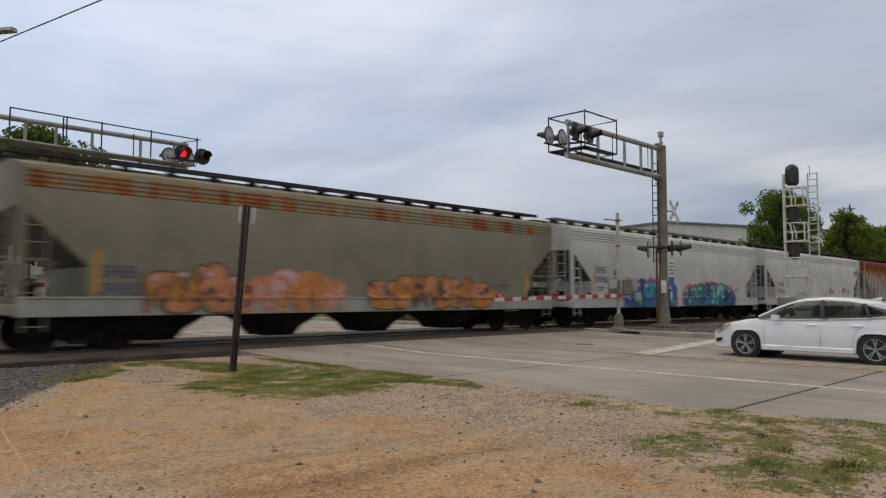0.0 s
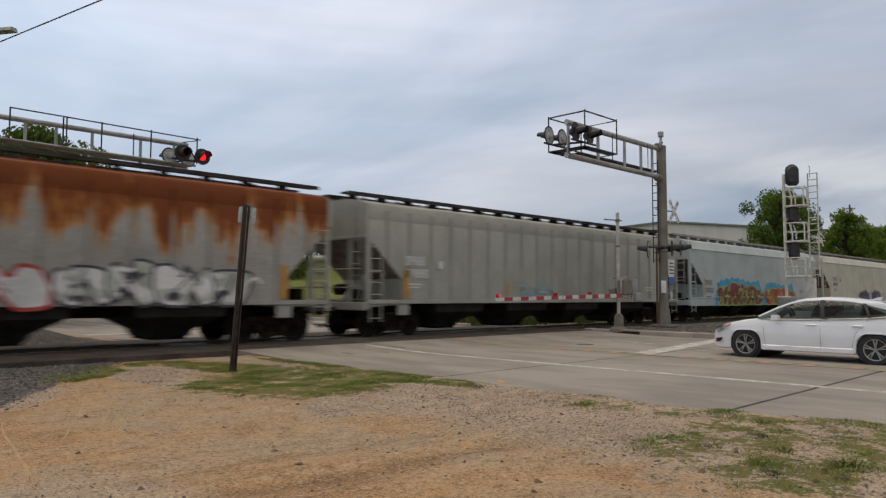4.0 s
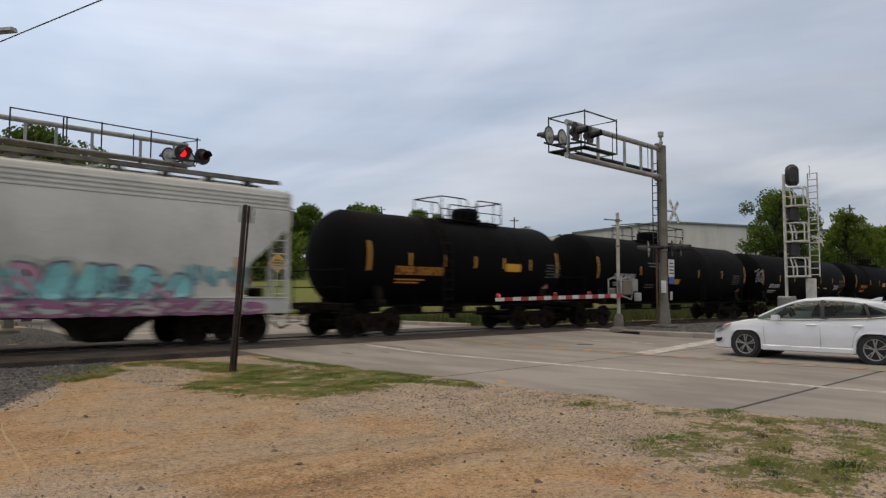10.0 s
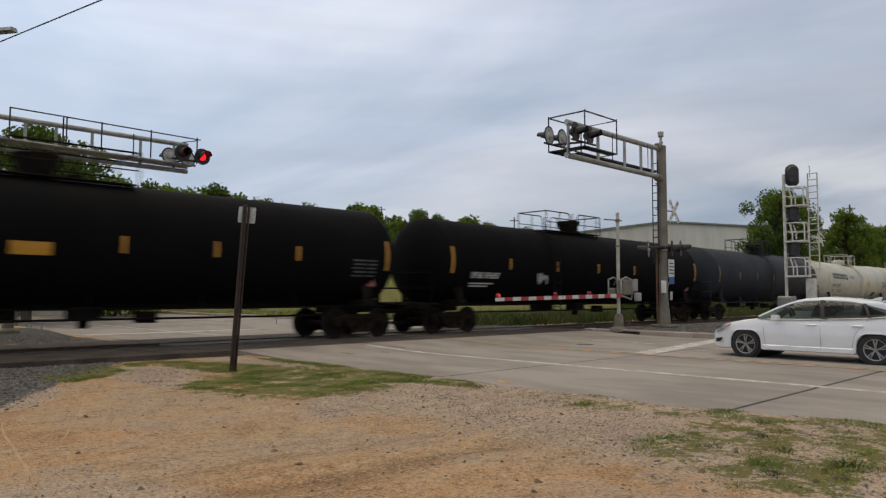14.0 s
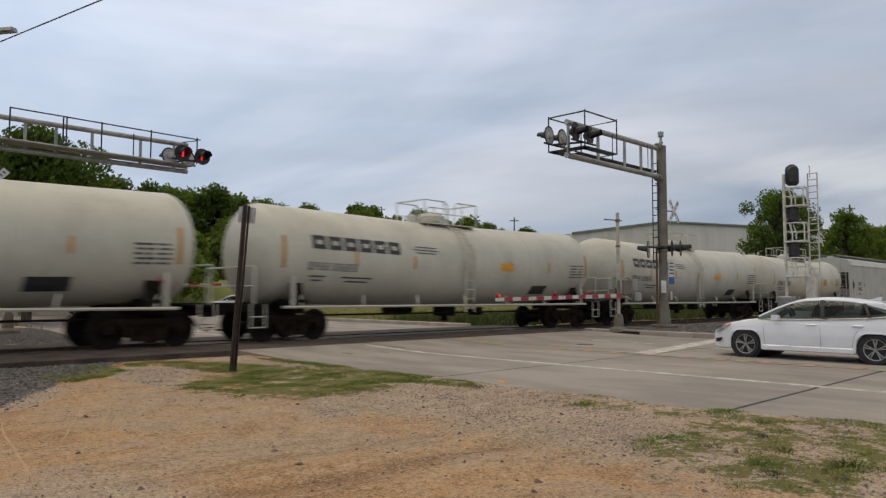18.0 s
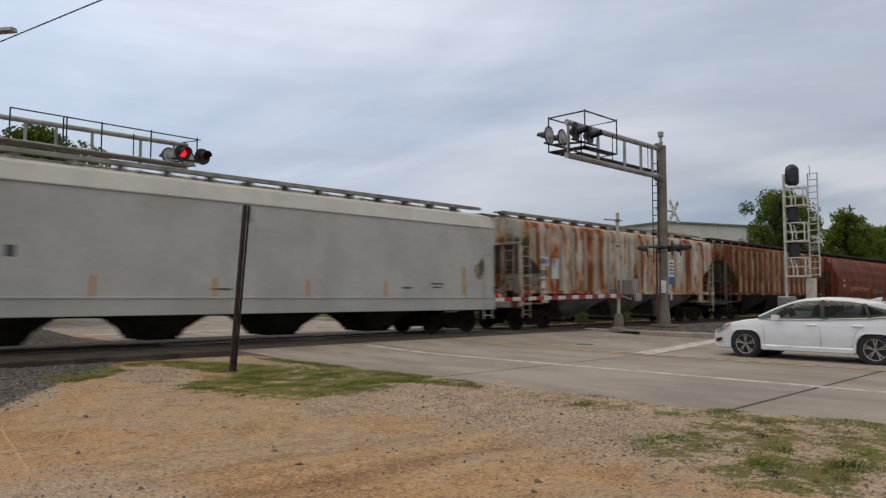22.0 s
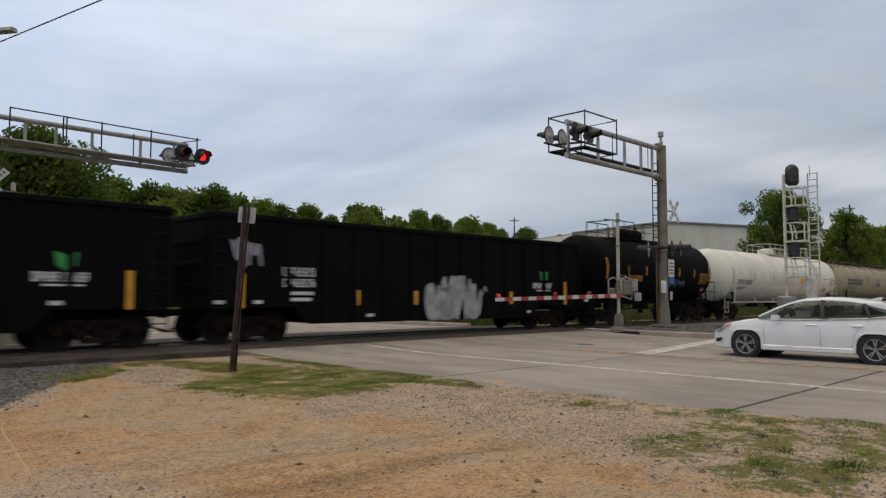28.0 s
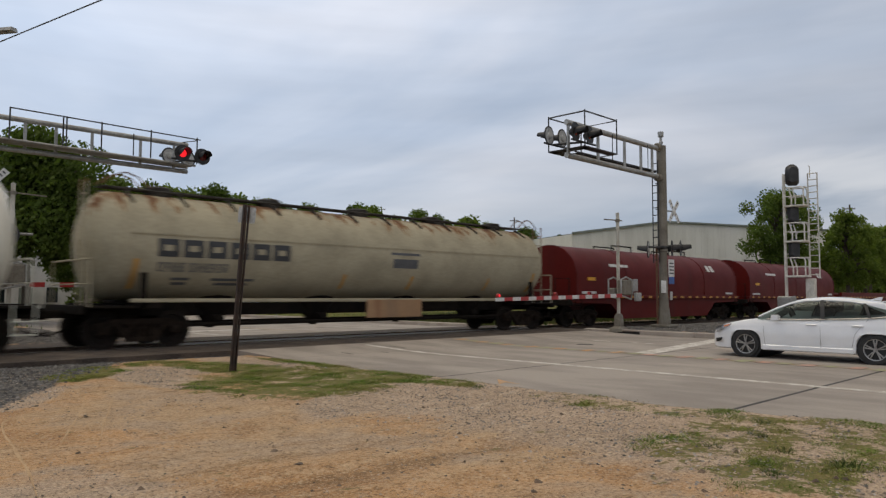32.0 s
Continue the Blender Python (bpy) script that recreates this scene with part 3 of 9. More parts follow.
def graffiti(parent, x0, x1, z0, z1, fills, outline, back=None, seed=1, cells=None, width=0.24, surf=flat, label="", lift=0.004, field=None, gleam=None, halo=0.6):
    """A spray-painted piece: a scalloped cloud of colour, fat outlined forms or thin bent lines, small highlights."""
    rnd = random.Random(seed)
    h = z1 - z0
    n = cells or max(2, int((x1 - x0) / (h * 0.85)))
    w = (x1 - x0) / n
    top = None
    if back:
        m = n * 16
        for layer, colour in enumerate((back, field)):
            if not colour:
                continue
            up = []
            for i in range(m + 1):
                t = i / m
                q = abs(math.sin(math.pi * t * n * (1.3 - 0.5 * layer) + seed + layer)) * 0.16 + 0.1 * math.sin(t * 9 + seed) + 0.02 * rnd.random()
                e = min(1, 4 * t * n / 3, 4 * (1 - t) * n / 3)
                lo = 0.0 if layer else halo * 0.47
                up.append((x0 - lo + (x1 - x0 + 2 * lo) * t, z0 + h * (0.25 + (halo - 0.26 * layer) * e ** 0.6) + h * q * 0.7 * e * (1 - 0.5 * layer)))
            s = Shape()
            k = 14
            rows = [[(x, surf(zz) - lift - 0.004 * layer, zz) for zz in [z0 - 0.04 + (z + 0.04 - z0) * j / k for j in range(k + 1)]] for x, z in up]
            s.loft(rows, cap=False, close=False)
            if not layer:
                top = part("graffiti", s, SPRAY[colour], parent, label or "spray-painted cloud of colour behind fat outlined forms", smooth=False, fix=False)
            else:
                part("graffiti_field", s, SPRAY[colour], top, smooth=False, fix=False)
    first = top
    for i in range(n):
        if width > 0.15:
            tall = h * (0.68 + 0.3 * math.sin(math.pi * (i + 0.5) / n)) * rnd.uniform(0.88, 1.0)
            form = swelling(rnd, x0 + (i + 0.5) * w, z0 + tall / 2, w * rnd.uniform(1.1, 1.45), tall)
            up = lift + 0.008 + 0.024 * (i % 3)
            o = part("graffiti_outline" if first else "graffiti", swell_shape(form, width * 0.28, up, surf), SPRAY[outline], first or parent, smooth=False, fix=False)
            first = first or o
            part("graffiti_fill", swell_shape(form, 0.0, up + 0.004, surf), SPRAY[fills[i % len(fills)]], first, smooth=False, fix=False)
            part("graffiti_shade", swell_shape(form, -width * 0.15, up + 0.008, surf, 0.0, 0.42), SPRAY[fills[(i + 1) % len(fills)]], first, smooth=False, fix=False)
            _, lean, cx, zc, ww = form
            for k in range(rnd.choice((1, 2))):
                hole = swelling(rnd, cx + rnd.uniform(-0.2, 0.2) * ww, zc + rnd.uniform(-0.25, 0.2) * h, ww * rnd.uniform(0.16, 0.3), h * rnd.uniform(0.12, 0.24))
                part("graffiti_counter", swell_shape(hole, 0.0, up + 0.012 + 0.004 * k, surf, cols=8, rows=5), SPRAY[outline], first, smooth=False, fix=False)
            glint = swelling(rnd, cx - 0.2 * ww, zc + 0.27 * h, ww * 0.3, h * 0.13)
            part("graffiti_highlight", swell_shape(glint, 0.0, up + 0.02, surf, cols=8, rows=4), SPRAY[gleam or ("white", "aqua", "pale")[i % 3]], first, smooth=False, fix=False)
            # slanting strokes across the forms
            for k in range(2):
                a, tilt = cx + rnd.uniform(-0.45, 0.3) * w, rnd.choice((-0.5, 0.35, 0.6)) * w
                low_, high_ = z0 + h * rnd.uniform(0.02, 0.3), z0 + tall * rnd.uniform(0.7, 1.05)
                pts = [(a, low_), (a + tilt * 0.5, (low_ + high_) / 2), (a + tilt, high_), (a + tilt + 0.12 * w, high_ - 0.14 * h)][:3 + k]
                part("graffiti_stroke", ribbon(pts, 0.045 + 0.04 * k, -up - 0.024 - 0.004 * k, surf), SPRAY[(outline, fills[(i + 1) % len(fills)])[k]], first, smooth=False, fix=False)
            continue
        pts = scrawl(rnd, x0 + i * w + 0.08 * w, z0 + h * 0.12, w * 0.84, h * 0.74)
        o = part("graffiti_outline" if first else "graffiti", ribbon(pts, width * 1.6, -lift - 0.009 - 0.004 * (i % 2), surf), SPRAY[outline], first or parent, smooth=False, fix=False)
        first = first or o
        part("graffiti_fill", ribbon(pts, width, -lift - 0.018 - 0.004 * (i % 2), surf), SPRAY[fills[i % len(fills)]], first, smooth=False, fix=False)
    return first


CARS = []


def car(kind, start, end, label, category, shift=-0.3):
    """The root of a railway car between two couplings of the train; its x is counted from its middle."""
    root = thing(kind, label, category, pose((start + end) / 2, TRACK_Y, RAIL_Z), "cars of the freight train")
    CARS.append((root, (start + end) / 2 + shift))
    half = (end - start) / 2
    for w in (-1, 1):
        coupler(root, w * (half - 0.15), w)
    return root, half


def ladder(s, x, y, z0, z1, w=0.42, r=0.016, along="x", step=0.38):
    a, b = ((x - w / 2, y), (x + w / 2, y)) if along == "x" else ((x, y - w / 2), (x, y + w / 2))
    for p in (a, b):
        s.tube([(p[0], p[1], z0), (p[0], p[1], z1)], r * 1.3, 6)
    z = z0 + 0.12
    while z < z1:
        s.tube([(a[0], a[1], z), (b[0], b[1], z)], r, 6)
        z += step


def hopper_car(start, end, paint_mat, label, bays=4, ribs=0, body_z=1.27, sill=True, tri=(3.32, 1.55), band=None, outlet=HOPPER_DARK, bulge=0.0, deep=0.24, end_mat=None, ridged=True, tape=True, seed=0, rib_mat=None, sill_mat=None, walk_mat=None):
    foot = 1.98 if sill else body_z + 0.78
    chamfer = not ridged and not ribs
    root, half = car("covered_hopper_car", start, end, label, "railway car", 0.05 if bulge else -0.3)
    rnd = random.Random(seed)
    hb = half - 0.72
    tz, tx = tri

    def section(x, zb):
        if bulge:
            side = [(1.6 - bulge * (1 - math.sin(math.pi * k / 8)) ** 1.5, zb + (4.0 - zb) * k / 8) for k in range(9)]
            prof = side + [(1.16, 4.27), (0.9, 4.4), (0.5, 4.47)]
        else:
            prof = [(1.6, zb), (1.6, zb + (3.74 - zb) * 0.5), (1.6, 3.74), (1.6, 3.86), (1.52, 4.02), (1.44, 4.22), (1.38, 4.31), (0.9, 4.45), (0.5, 4.52)] if chamfer else [(1.6, zb), (1.6, zb + (3.74 - zb) * 0.5), (1.6, 3.74), (1.575, 3.78), (1.575, 3.84), (1.55, 4.22), (1.48, 4.31), (0.9, 4.45), (0.5, 4.52)]
        pts = [(x, y, z) for y, z in prof] + [(x, -y, z) for y, z in prof[::-1]]
        return pts
    s = Shape()
    s.loft([section(-hb, tz), section(-hb + tx - 0.05, foot + 0.02), section(-hb + tx, body_z), section(hb - tx, body_z), section(hb - tx + 0.05, foot + 0.02), section(hb, tz)])
    body = part("body", s, paint_mat, root)
    # rolled eave with longitudinal ridges
    if not bulge:
        for y in (-1, 1):
            s = Shape()
            steps = 16 if ridged and not ribs else 4
            prof = []
            for k in range(steps + 1):
                z = 3.76 + 0.46 * k / steps
                prof.append((1.577 - (z - 3.78) * 0.066 + ((0.03 if k % 4 in (1, 2) else 0.002) if ridged and not ribs else (0.035 if 0 < k < 4 else 0.002)), z))
            prof += [(1.5, 4.22), (1.5, 3.76)]
            if chamfer:
                prof = [(1.602, 3.84), (1.645, 3.85), (1.645, 3.885), (1.60, 3.92), (1.455, 4.27), (1.43, 4.29), (1.36, 4.29), (1.5, 3.84)]
            s.loft([[(x, y * a, z) for a, z in prof] for x in (-hb + 0.02, hb - 0.02)])
            part("eave", s, band or paint_mat, root, "ridged eave along the roof edge")
    # roof walk and hatches
    s = Shape()
    for y in (-0.55, 0.55):
        s.box((0, y, 4.71), (2 * hb + 0.3, 0.46, 0.05), 0.01)
        s.box((0, y - 0.215 if y < 0 else y + 0.215, 4.69), (2 * hb + 0.3, 0.03, 0.12), 0.008)
        k = -hb + 0.2
        while k < hb:
            s.box((k, y, 4.58), (0.10, 0.40, 0.26))
            k += 1.22
    part("roof_walk", s, walk_mat or (WALK_LIGHT if chamfer else WALKWAY), root, "grated steel roof walk on brackets")
    s = Shape()
    s.box((0, 0, 4.53), (2 * hb - 0.8, 0.5, 0.12), 0.04)
    k = -hb + 0.9
    while k < hb - 0.5:
        s.box((k, 0, 4.63), (0.12, 0.62, 0.08), 0.02)
        k += 1.5
    part("roof_hatch", s, paint_mat, root)
    # sides: sill or rib posts
    if sill:
        for y in (-1, 1):
            s = Shape()
            s.box((0, y * 1.575, 1.06), (2 * hb, 0.12, 0.46), 0.015)
            s.box((0, y * 1.60, 1.27), (2 * hb - 0.4, 0.14, 0.05), 0.01)
            part("side_sill", s, sill_mat or paint_mat, root)
    else:
        for y in (-1, 1):
            s = Shape()
            s.box((0, y * 1.6, body_z + 0.04), (2 * hb - 2 * tx + 0.3, 0.1, 0.14), 0.012)
            for w in (-1, 1):
                s.box((w * (hb - tx / 2 + 0.07), y * 1.58, body_z + 0.04), (tx - 0.2, 0.09, 0.13), 0.012).box((w * (hb - tx - 0.05), y * 1.57, body_z - 0.22), (0.5, 0.06, 0.36), 0.012)
            part("side_sill", s, paint_mat, root)
    if ribs:
        for k in range(ribs):
            x = -hb + tx * 0.55 + (2 * hb - 1.1 * tx) * k / (ribs - 1)
            zb = body_z + 0.1 if abs(x) < hb - tx else foot + (abs(x) - (hb - tx)) / tx * (tz - foot) + 0.08
            for y in (-1, 1):
                key = ("rib", round(zb, 2))
                def build(zb=zb):
                    q = Shape()
                    q.loft([[(-0.075, 0.02, z), (-0.045, -0.07, z), (0.045, -0.07, z), (0.075, 0.02, z)] for z in (zb, 4.08)])
                    return q.mesh("rib")
                me = shared((key, (rib_mat or paint_mat).name), build)
                part("rib", me, rib_mat or paint_mat, root, at=pose(x, y * 1.6, 0, 0, 0, 0 if y < 0 else 180))
    # centre sill and outlets
    s = Shape()
    s.box((0, 0, 0.95), (2 * half - 1.4, 0.42, 0.4), 0.02)
    part("centre_sill", s, UNDER, root)
    span = 2 * (hb - tx - 1.0)
    for k in range(bays):
        x = -span / 2 + span * (k + 0.5) / bays
        w = span / bays
        if sill and not bulge:
            x = -0.55 + (k - 1.5) * 3.7
        s = Shape()
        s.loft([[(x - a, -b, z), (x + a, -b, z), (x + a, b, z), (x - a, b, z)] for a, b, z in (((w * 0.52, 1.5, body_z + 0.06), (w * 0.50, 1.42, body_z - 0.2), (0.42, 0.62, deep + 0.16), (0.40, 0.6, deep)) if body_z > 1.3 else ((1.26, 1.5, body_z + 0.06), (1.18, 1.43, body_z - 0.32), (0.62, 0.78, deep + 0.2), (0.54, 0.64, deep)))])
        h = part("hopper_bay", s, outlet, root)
        q = Shape()
        q.box((x, 0, deep - 0.03), (0.95, 1.3, 0.1), 0.02).tube([(x - 0.2, -0.9, deep), (x - 0.2, 0.9, deep)], 0.04, 8).box((x + 0.25, -0.72, deep + 0.05), (0.12, 0.2, 0.16), 0.02)
        part("outlet_gate", q, UNDER, h)
    # ends: posts, ladders, platform, slope braces
    for w in (-1, 1):
        s = Shape().loft([[(w * (hb - 0.02), -1.57, tz - 0.03), (w * (hb - 0.02), 1.57, tz - 0.03), (w * (hb - 0.02), 1.57, tz - 0.012), (w * (hb - 0.02), -1.57, tz - 0.012)], [(w * (hb - tx), -1.57, foot - 0.03), (w * (hb - tx), 1.57, foot - 0.03), (w * (hb - tx), 1.57, foot - 0.012), (w * (hb - tx), -1.57, foot - 0.012)]])
        part("slope_sheet", s, SLOPE_PALE if ribs or bulge else SLOPE_DIRT_SHADE, root, "dirty sloping end sheet, shade-toned on most cars")
        s = Shape()
        for y in (-1.53, 1.53):
            s.box((w * (hb - 0.06), y, (tz + 0.95) / 2), (0.13, 0.12, tz - 0.9), 0.015)
        for y in (-0.62, 0.62):
            s.box((w * (hb - 0.06), y, (tz + 0.95) / 2), (0.1, 0.1, tz - 0.9), 0.012)
        s.box((w * (hb - tx * 0.5), 0, 1.04), (tx + 0.2, 2.9, 0.06), 0.01)
        s.box((w * (hb + 0.02), 0, 1.0), (0.16, 3.1, 0.26), 0.02)
        s.beam((w * (hb - 0.1), 0, 1.1), (w * (hb - tx), 0, 2.3), 0.1, 0.1)
        for y in (-1.6, 1.6):
            s.box((w * (hb - 0.03), y, (tz + 4.28) / 2), (0.11, 0.05, 4.26 - tz), 0.012)
        s.box((w * (hb + 0.012), 0, tz + 0.03), (0.05, 3.16, 0.09), 0.01)
        part("end_frame", s, end_mat or paint_mat, root)
        s = Shape()
        for y in (-1, 1):
            ladder(s, w * (hb - 0.36), y * 1.60, 0.5, tz - 0.1, 0.46, 0.018)
            s.tube([(w * (hb - 0.7), y * 1.58, 1.3), (w * (hb - 0.7), y * 1.58, 2.1), (w * (hb - 0.15), y * 1.58, 2.1)], 0.018, 6)
        ladder(s, w * (hb + 0.07), -1.1, 1.1, 4.4, 0.42, 0.016, "y")
        s.tube([(w * (hb + 0.1), -1.3, 2.2), (w * (hb + 0.1), 1.3, 2.2)], 0.02, 6)
        s.tube([(w * (hb + 0.1), -1.3, 1.6), (w * (hb + 0.1), 1.3, 1.6)], 0.02, 6)
        part("ladder", s, end_mat or paint_mat, root)
        s = Shape()
        s.tube([(w * (hb - 0.8), 0.4, 1.55), (w * (hb - 0.8), 1.1, 1.55)], 0.19, 12)
        part("air_reservoir", s, UNDER, root)
        part("brake_cylinder", Shape().box((w * (hb - 0.5), -0.55, 1.35), (0.3, 0.5, 0.4), 0.04), UNDER, root)
        if w > 0:
            part("hand_brake_wheel", Shape().turn([(hb + 0.1, 0.27), (hb + 0.13, 0.29), (hb + 0.16, 0.27)], (0, 0.7, 2.7), "x", 16), UNDER, root)
        bogie(root, w * (half - 2.3))
    if tape:
        rows = [(w * (hb - tx - 0.12), body_z + 0.62, 0.2 if ribs else 0.13, 0.95) for w in (-1, 1)] + [(-span / 2 + span * k / 5 + rnd.uniform(-0.2, 0.2), body_z + 0.28, 0.1, 0.5) for k in range(1, 5)]
        if ribs:
            rows[2:] = [(x, body_z + 0.13, 0.55, 0.13) for x in (-2.6, 0.4, 4.1)] if rib_mat is PALE_RIB else [(-3.4, body_z + 0.5, 0.13, 0.5)]
        bars(root, rows, YELLOW_TAPE, lift=0.006 if not ribs else 0.075, name="reflective_tape", label="yellow reflective strips")
    return root, hb


def tank_surface(r, zc):
    def f(z):
        q = min(max((z - zc) / r, -0.98), 0.98)
        return -r * math.sqrt(1 - q * q)
    return f


def tank_car(start, end, paint_mat, label, r=1.58, zc=2.62, trim=None, ladder_at=0.9, dome="valve", rail=True, side_pipe=False, tape_mat=None, bands=(), plat=(-1.4, 2.0, 0.3), strips=None, rail_h=0.8):
    root, half = car("tank_car", start, end, label, "railway car", 0.0)
    trim = trim or paint_mat
    hb = half - 0.72
    prof = [(-hb + 0.72 * (1 - math.cos(math.pi / 2 * k / 9)), max(0.03, r * math.sin(math.pi / 2 * k / 9))) for k in range(10)]
    body = Shape().turn(prof + [(0, r)] + [(-x, q) for x, q in prof[::-1]], (0, 0, zc), "x", 48)
    part("tank", body, paint_mat, root)
    for x in (-hb + 0.72, -hb * 0.45, hb * 0.45, hb - 0.72):
        s = Shape()
        s.turn([(x - 0.03, r + 0.003), (x - 0.02, r + 0.008), (x + 0.02, r + 0.008), (x + 0.03, r + 0.003)], (0, 0, zc), "x", 48)
        part("weld_seam", s, paint_mat, root)
    for x, wd in bands:
        s = Shape().turn([(x - wd / 2, r + 0.006), (x - wd / 2 + 0.01, r + 0.014), (x + wd / 2 - 0.01, r + 0.014), (x + wd / 2, r + 0.006)], (0, 0, zc), "x", 48)
        part("tank_band", s, trim, root)
    # underframe
    for w in (-1, 1):
        s = Shape()
        s.box((w * (half - 1.6), 0, 0.95), (3.0, 0.5, 0.34), 0.02)
        s.box((w * (half - 2.1), 0, 1.12), (0.5, 2.9, 0.2), 0.03)
        for y in (-1, 1):
            s.beam((w * (half - 2.1), y * 1.35, 1.1), (w * (half - 2.1), y * 1.2, 1.75), 0.4, 0.05)
        s.box((w * (half - 0.75), 0, 1.06), (0.6, 2.9, 0.06), 0.01)
        s.box((w * (half - 0.5), 0, 0.98), (0.1, 2.9, 0.2), 0.01)
        part("stub_sill", s, UNDER, root)
        s = Shape()
        x = w * (half - 0.62)
        s.tube([(x, -1.42, 1.05), (x, -1.42, 2.15), (x + w * 0.0, 1.42, 2.15), (x, 1.42, 1.05)], 0.028, 6)
        s.tube([(x, -1.42, 1.6), (x, 1.42, 1.6)], 0.022, 6)
        for y in (-1.48, 1.48):
            s.tube([(w * (half - 0.95), y, 0.42), (w * (half - 0.95), y, 1.1)], 0.022, 6).tube([(w * (half - 0.5), y, 0.42), (w * (half - 0.5), y, 1.1)], 0.022, 6)
            for z in (0.44, 0.74):
                s.tube([(w * (half - 0.95), y, z), (w * (half - 0.5), y, z)], 0.02, 6)
            s.beam((w * (half - 1.85), y, 1.05), (w * (half - 1.85), y, 1.9), 0.05, 0.1)
        part("end_railing", s, trim, root)
        bogie(root, w * (half - 2.15))
    s = Shape()
    s.box((0.4, 0, zc - r - 0.16), (0.7, 0.6, 0.4), 0.05).tube([(0.4, 0, zc - r - 0.25), (0.4, 0, zc - r - 0.55)], 0.14, 12)
    part("bottom_outlet", s, UNDER, root)
    part("brake_pipe", Shape().tube([(-hb + 1.6, -0.5, 0.72), (hb - 1.6, -0.5, 0.72)], 0.035, 6), UNDER, root)
    part("brake_reservoir", Shape().tube([(-2.2, 0.4, 0.85), (-1.0, 0.4, 0.85)], 0.2, 12), UNDER, root)
    part("brake_valve", Shape().box((1.9, -0.2, 0.75), (0.5, 0.4, 0.3), 0.03), UNDER, root)
    if rail:
        s = Shape()
        for y in (-1.5, 1.5):
            s.tube([(-hb + 0.8, y, 1.0), (hb - 0.8, y, 1.0)], 0.03 if not side_pipe else 0.045, 6)
            for k in range(7):
                x = -hb + 1.4 + (2 * hb - 2.8) * k / 6
                s.tube([(x, y, 1.0), (x + 0.14, y * 0.86, 1.35)], 0.03, 6)
        part("side_rail", s, trim, root)
    # top platform with railing, fittings, ladder
    top = zc + r
    p0, p1, dx = plat
    fit = trim if trim is not TANK_BLACK else UNDER
    s = Shape()
    for y in (-0.58, 0.58):
        s.box(((p0 + p1) / 2, y, top - 0.03), (p1 - p0, 0.34, 0.035), 0.01)
    for y in (-0.72, 0.72):
        for x in (p0 + 0.2, (p0 + p1) / 2, p1 - 0.2):
            s.beam((x, y, top - 0.04), (x, y * 0.95, top - 0.25), 0.05, 0.05)
    part("platform", s, fit, root)
    rh = top + rail_h
    gap0, gap1 = p0 + (p1 - p0) * 0.42, p0 + (p1 - p0) * 0.56
    for y in (-0.76, 0.76):
        s = Shape()
        s.tube([(p0, y, top - 0.05), (p0, y, rh), (gap0 - 0.15, y, rh), (gap0, y, rh - 0.12), (gap0, y, top - 0.05)], 0.026, 6)
        s.tube([(gap1, y, top - 0.05), (gap1, y, rh - 0.12), (gap1 + 0.15, y, rh), (p1, y, rh), (p1, y, top - 0.05)], 0.026, 6)
        s.tube([(p0, y, top + 0.34), (p1, y, top + 0.34)], 0.018, 6)
        k = 1
        while p0 + k * 0.95 < p1:
            s.tube([(p0 + k * 0.95, y, top - 0.05), (p0 + k * 0.95, y, rh)], 0.02, 6)
            k += 1
        part("platform_railing", s, fit, root)
    for x in (p0, p1):
        part("platform_railing", Shape().tube([(x, -0.76, rh), (x, 0.76, rh)], 0.026, 6), fit, root)
    s = Shape()
    if dome == "valve":
        s.turn([(top - 0.1, 0.5), (top + 0.12, 0.5), (top + 0.12, 0.55), (top + 0.42, 0.55), (top + 0.52, 0.46), (top + 0.55, 0.1)], (dx, 0, 0), "z", 20)
    elif dome == "funnel":
        s.turn([(top - 0.1, 0.3), (top + 0.1, 0.36), (top + 0.55, 0.56), (top + 0.57, 0.5)], (dx, 0, 0), "z", 18)
    elif dome == "wide":
        s.turn([(-0.85, 0.2), (-0.7, 0.34), (0.7, 0.34), (0.85, 0.2)], (dx, 0, top + 0.22), "x", 14).box((dx, 0, top), (1.5, 0.6, 0.2), 0.03)
    else:
        s.turn([(top - 0.1, 0.42), (top + 0.1, 0.42), (top + 0.1, 0.46), (top + 0.30, 0.46), (top + 0.40, 0.36), (top + 0.43, 0.1)], (dx, 0, 0), "z", 20).turn([(top, 0.22), (top + 0.26, 0.22), (top + 0.3, 0.1)], (dx - 0.95, 0, 0), "z", 14)
    part("valve_housing", s, paint_mat if dome != "funnel" else UNDER, root)
    part("relief_valve", Shape().turn([(top - 0.08, 0.2), (top + 0.2, 0.2), (top + 0.22, 0.08)], (dx + 1.0, 0.3, 0), "z", 12), fit, root)
    f = tank_surface(r, zc)
    s = Shape()
    pts = [(ladder_at, f(z) - 0.16, z) for z in [zc - r + 0.25 + (2 * r - 0.35) * k / 12 for k in range(13)]]
    pts = [(ladder_at, -r - 0.12, 0.75)] + [(ladder_at, -r - 0.12, zc - 0.2)] + [(ladder_at, f(z) - 0.14, z) for z in [zc + 0.1 + (r - 0.12) * k / 7 for k in range(8)]]
    for o in (-0.22, 0.22):
        s.tube([(p[0] + o, p[1], p[2]) for p in pts], 0.026, 6)
    path = [Vector(p) for p in pts]
    dist = 0.15
    for a, b in zip(path, path[1:]):
        ln = (b - a).length
        while dist < ln:
            p = a.lerp(b, dist / ln)
            s.tube([(p.x - 0.22, p.y, p.z), (p.x + 0.22, p.y, p.z)], 0.02, 6)
            dist += 0.33
        dist -= ln
    part("ladder", s, fit, root)
    q = Shape()
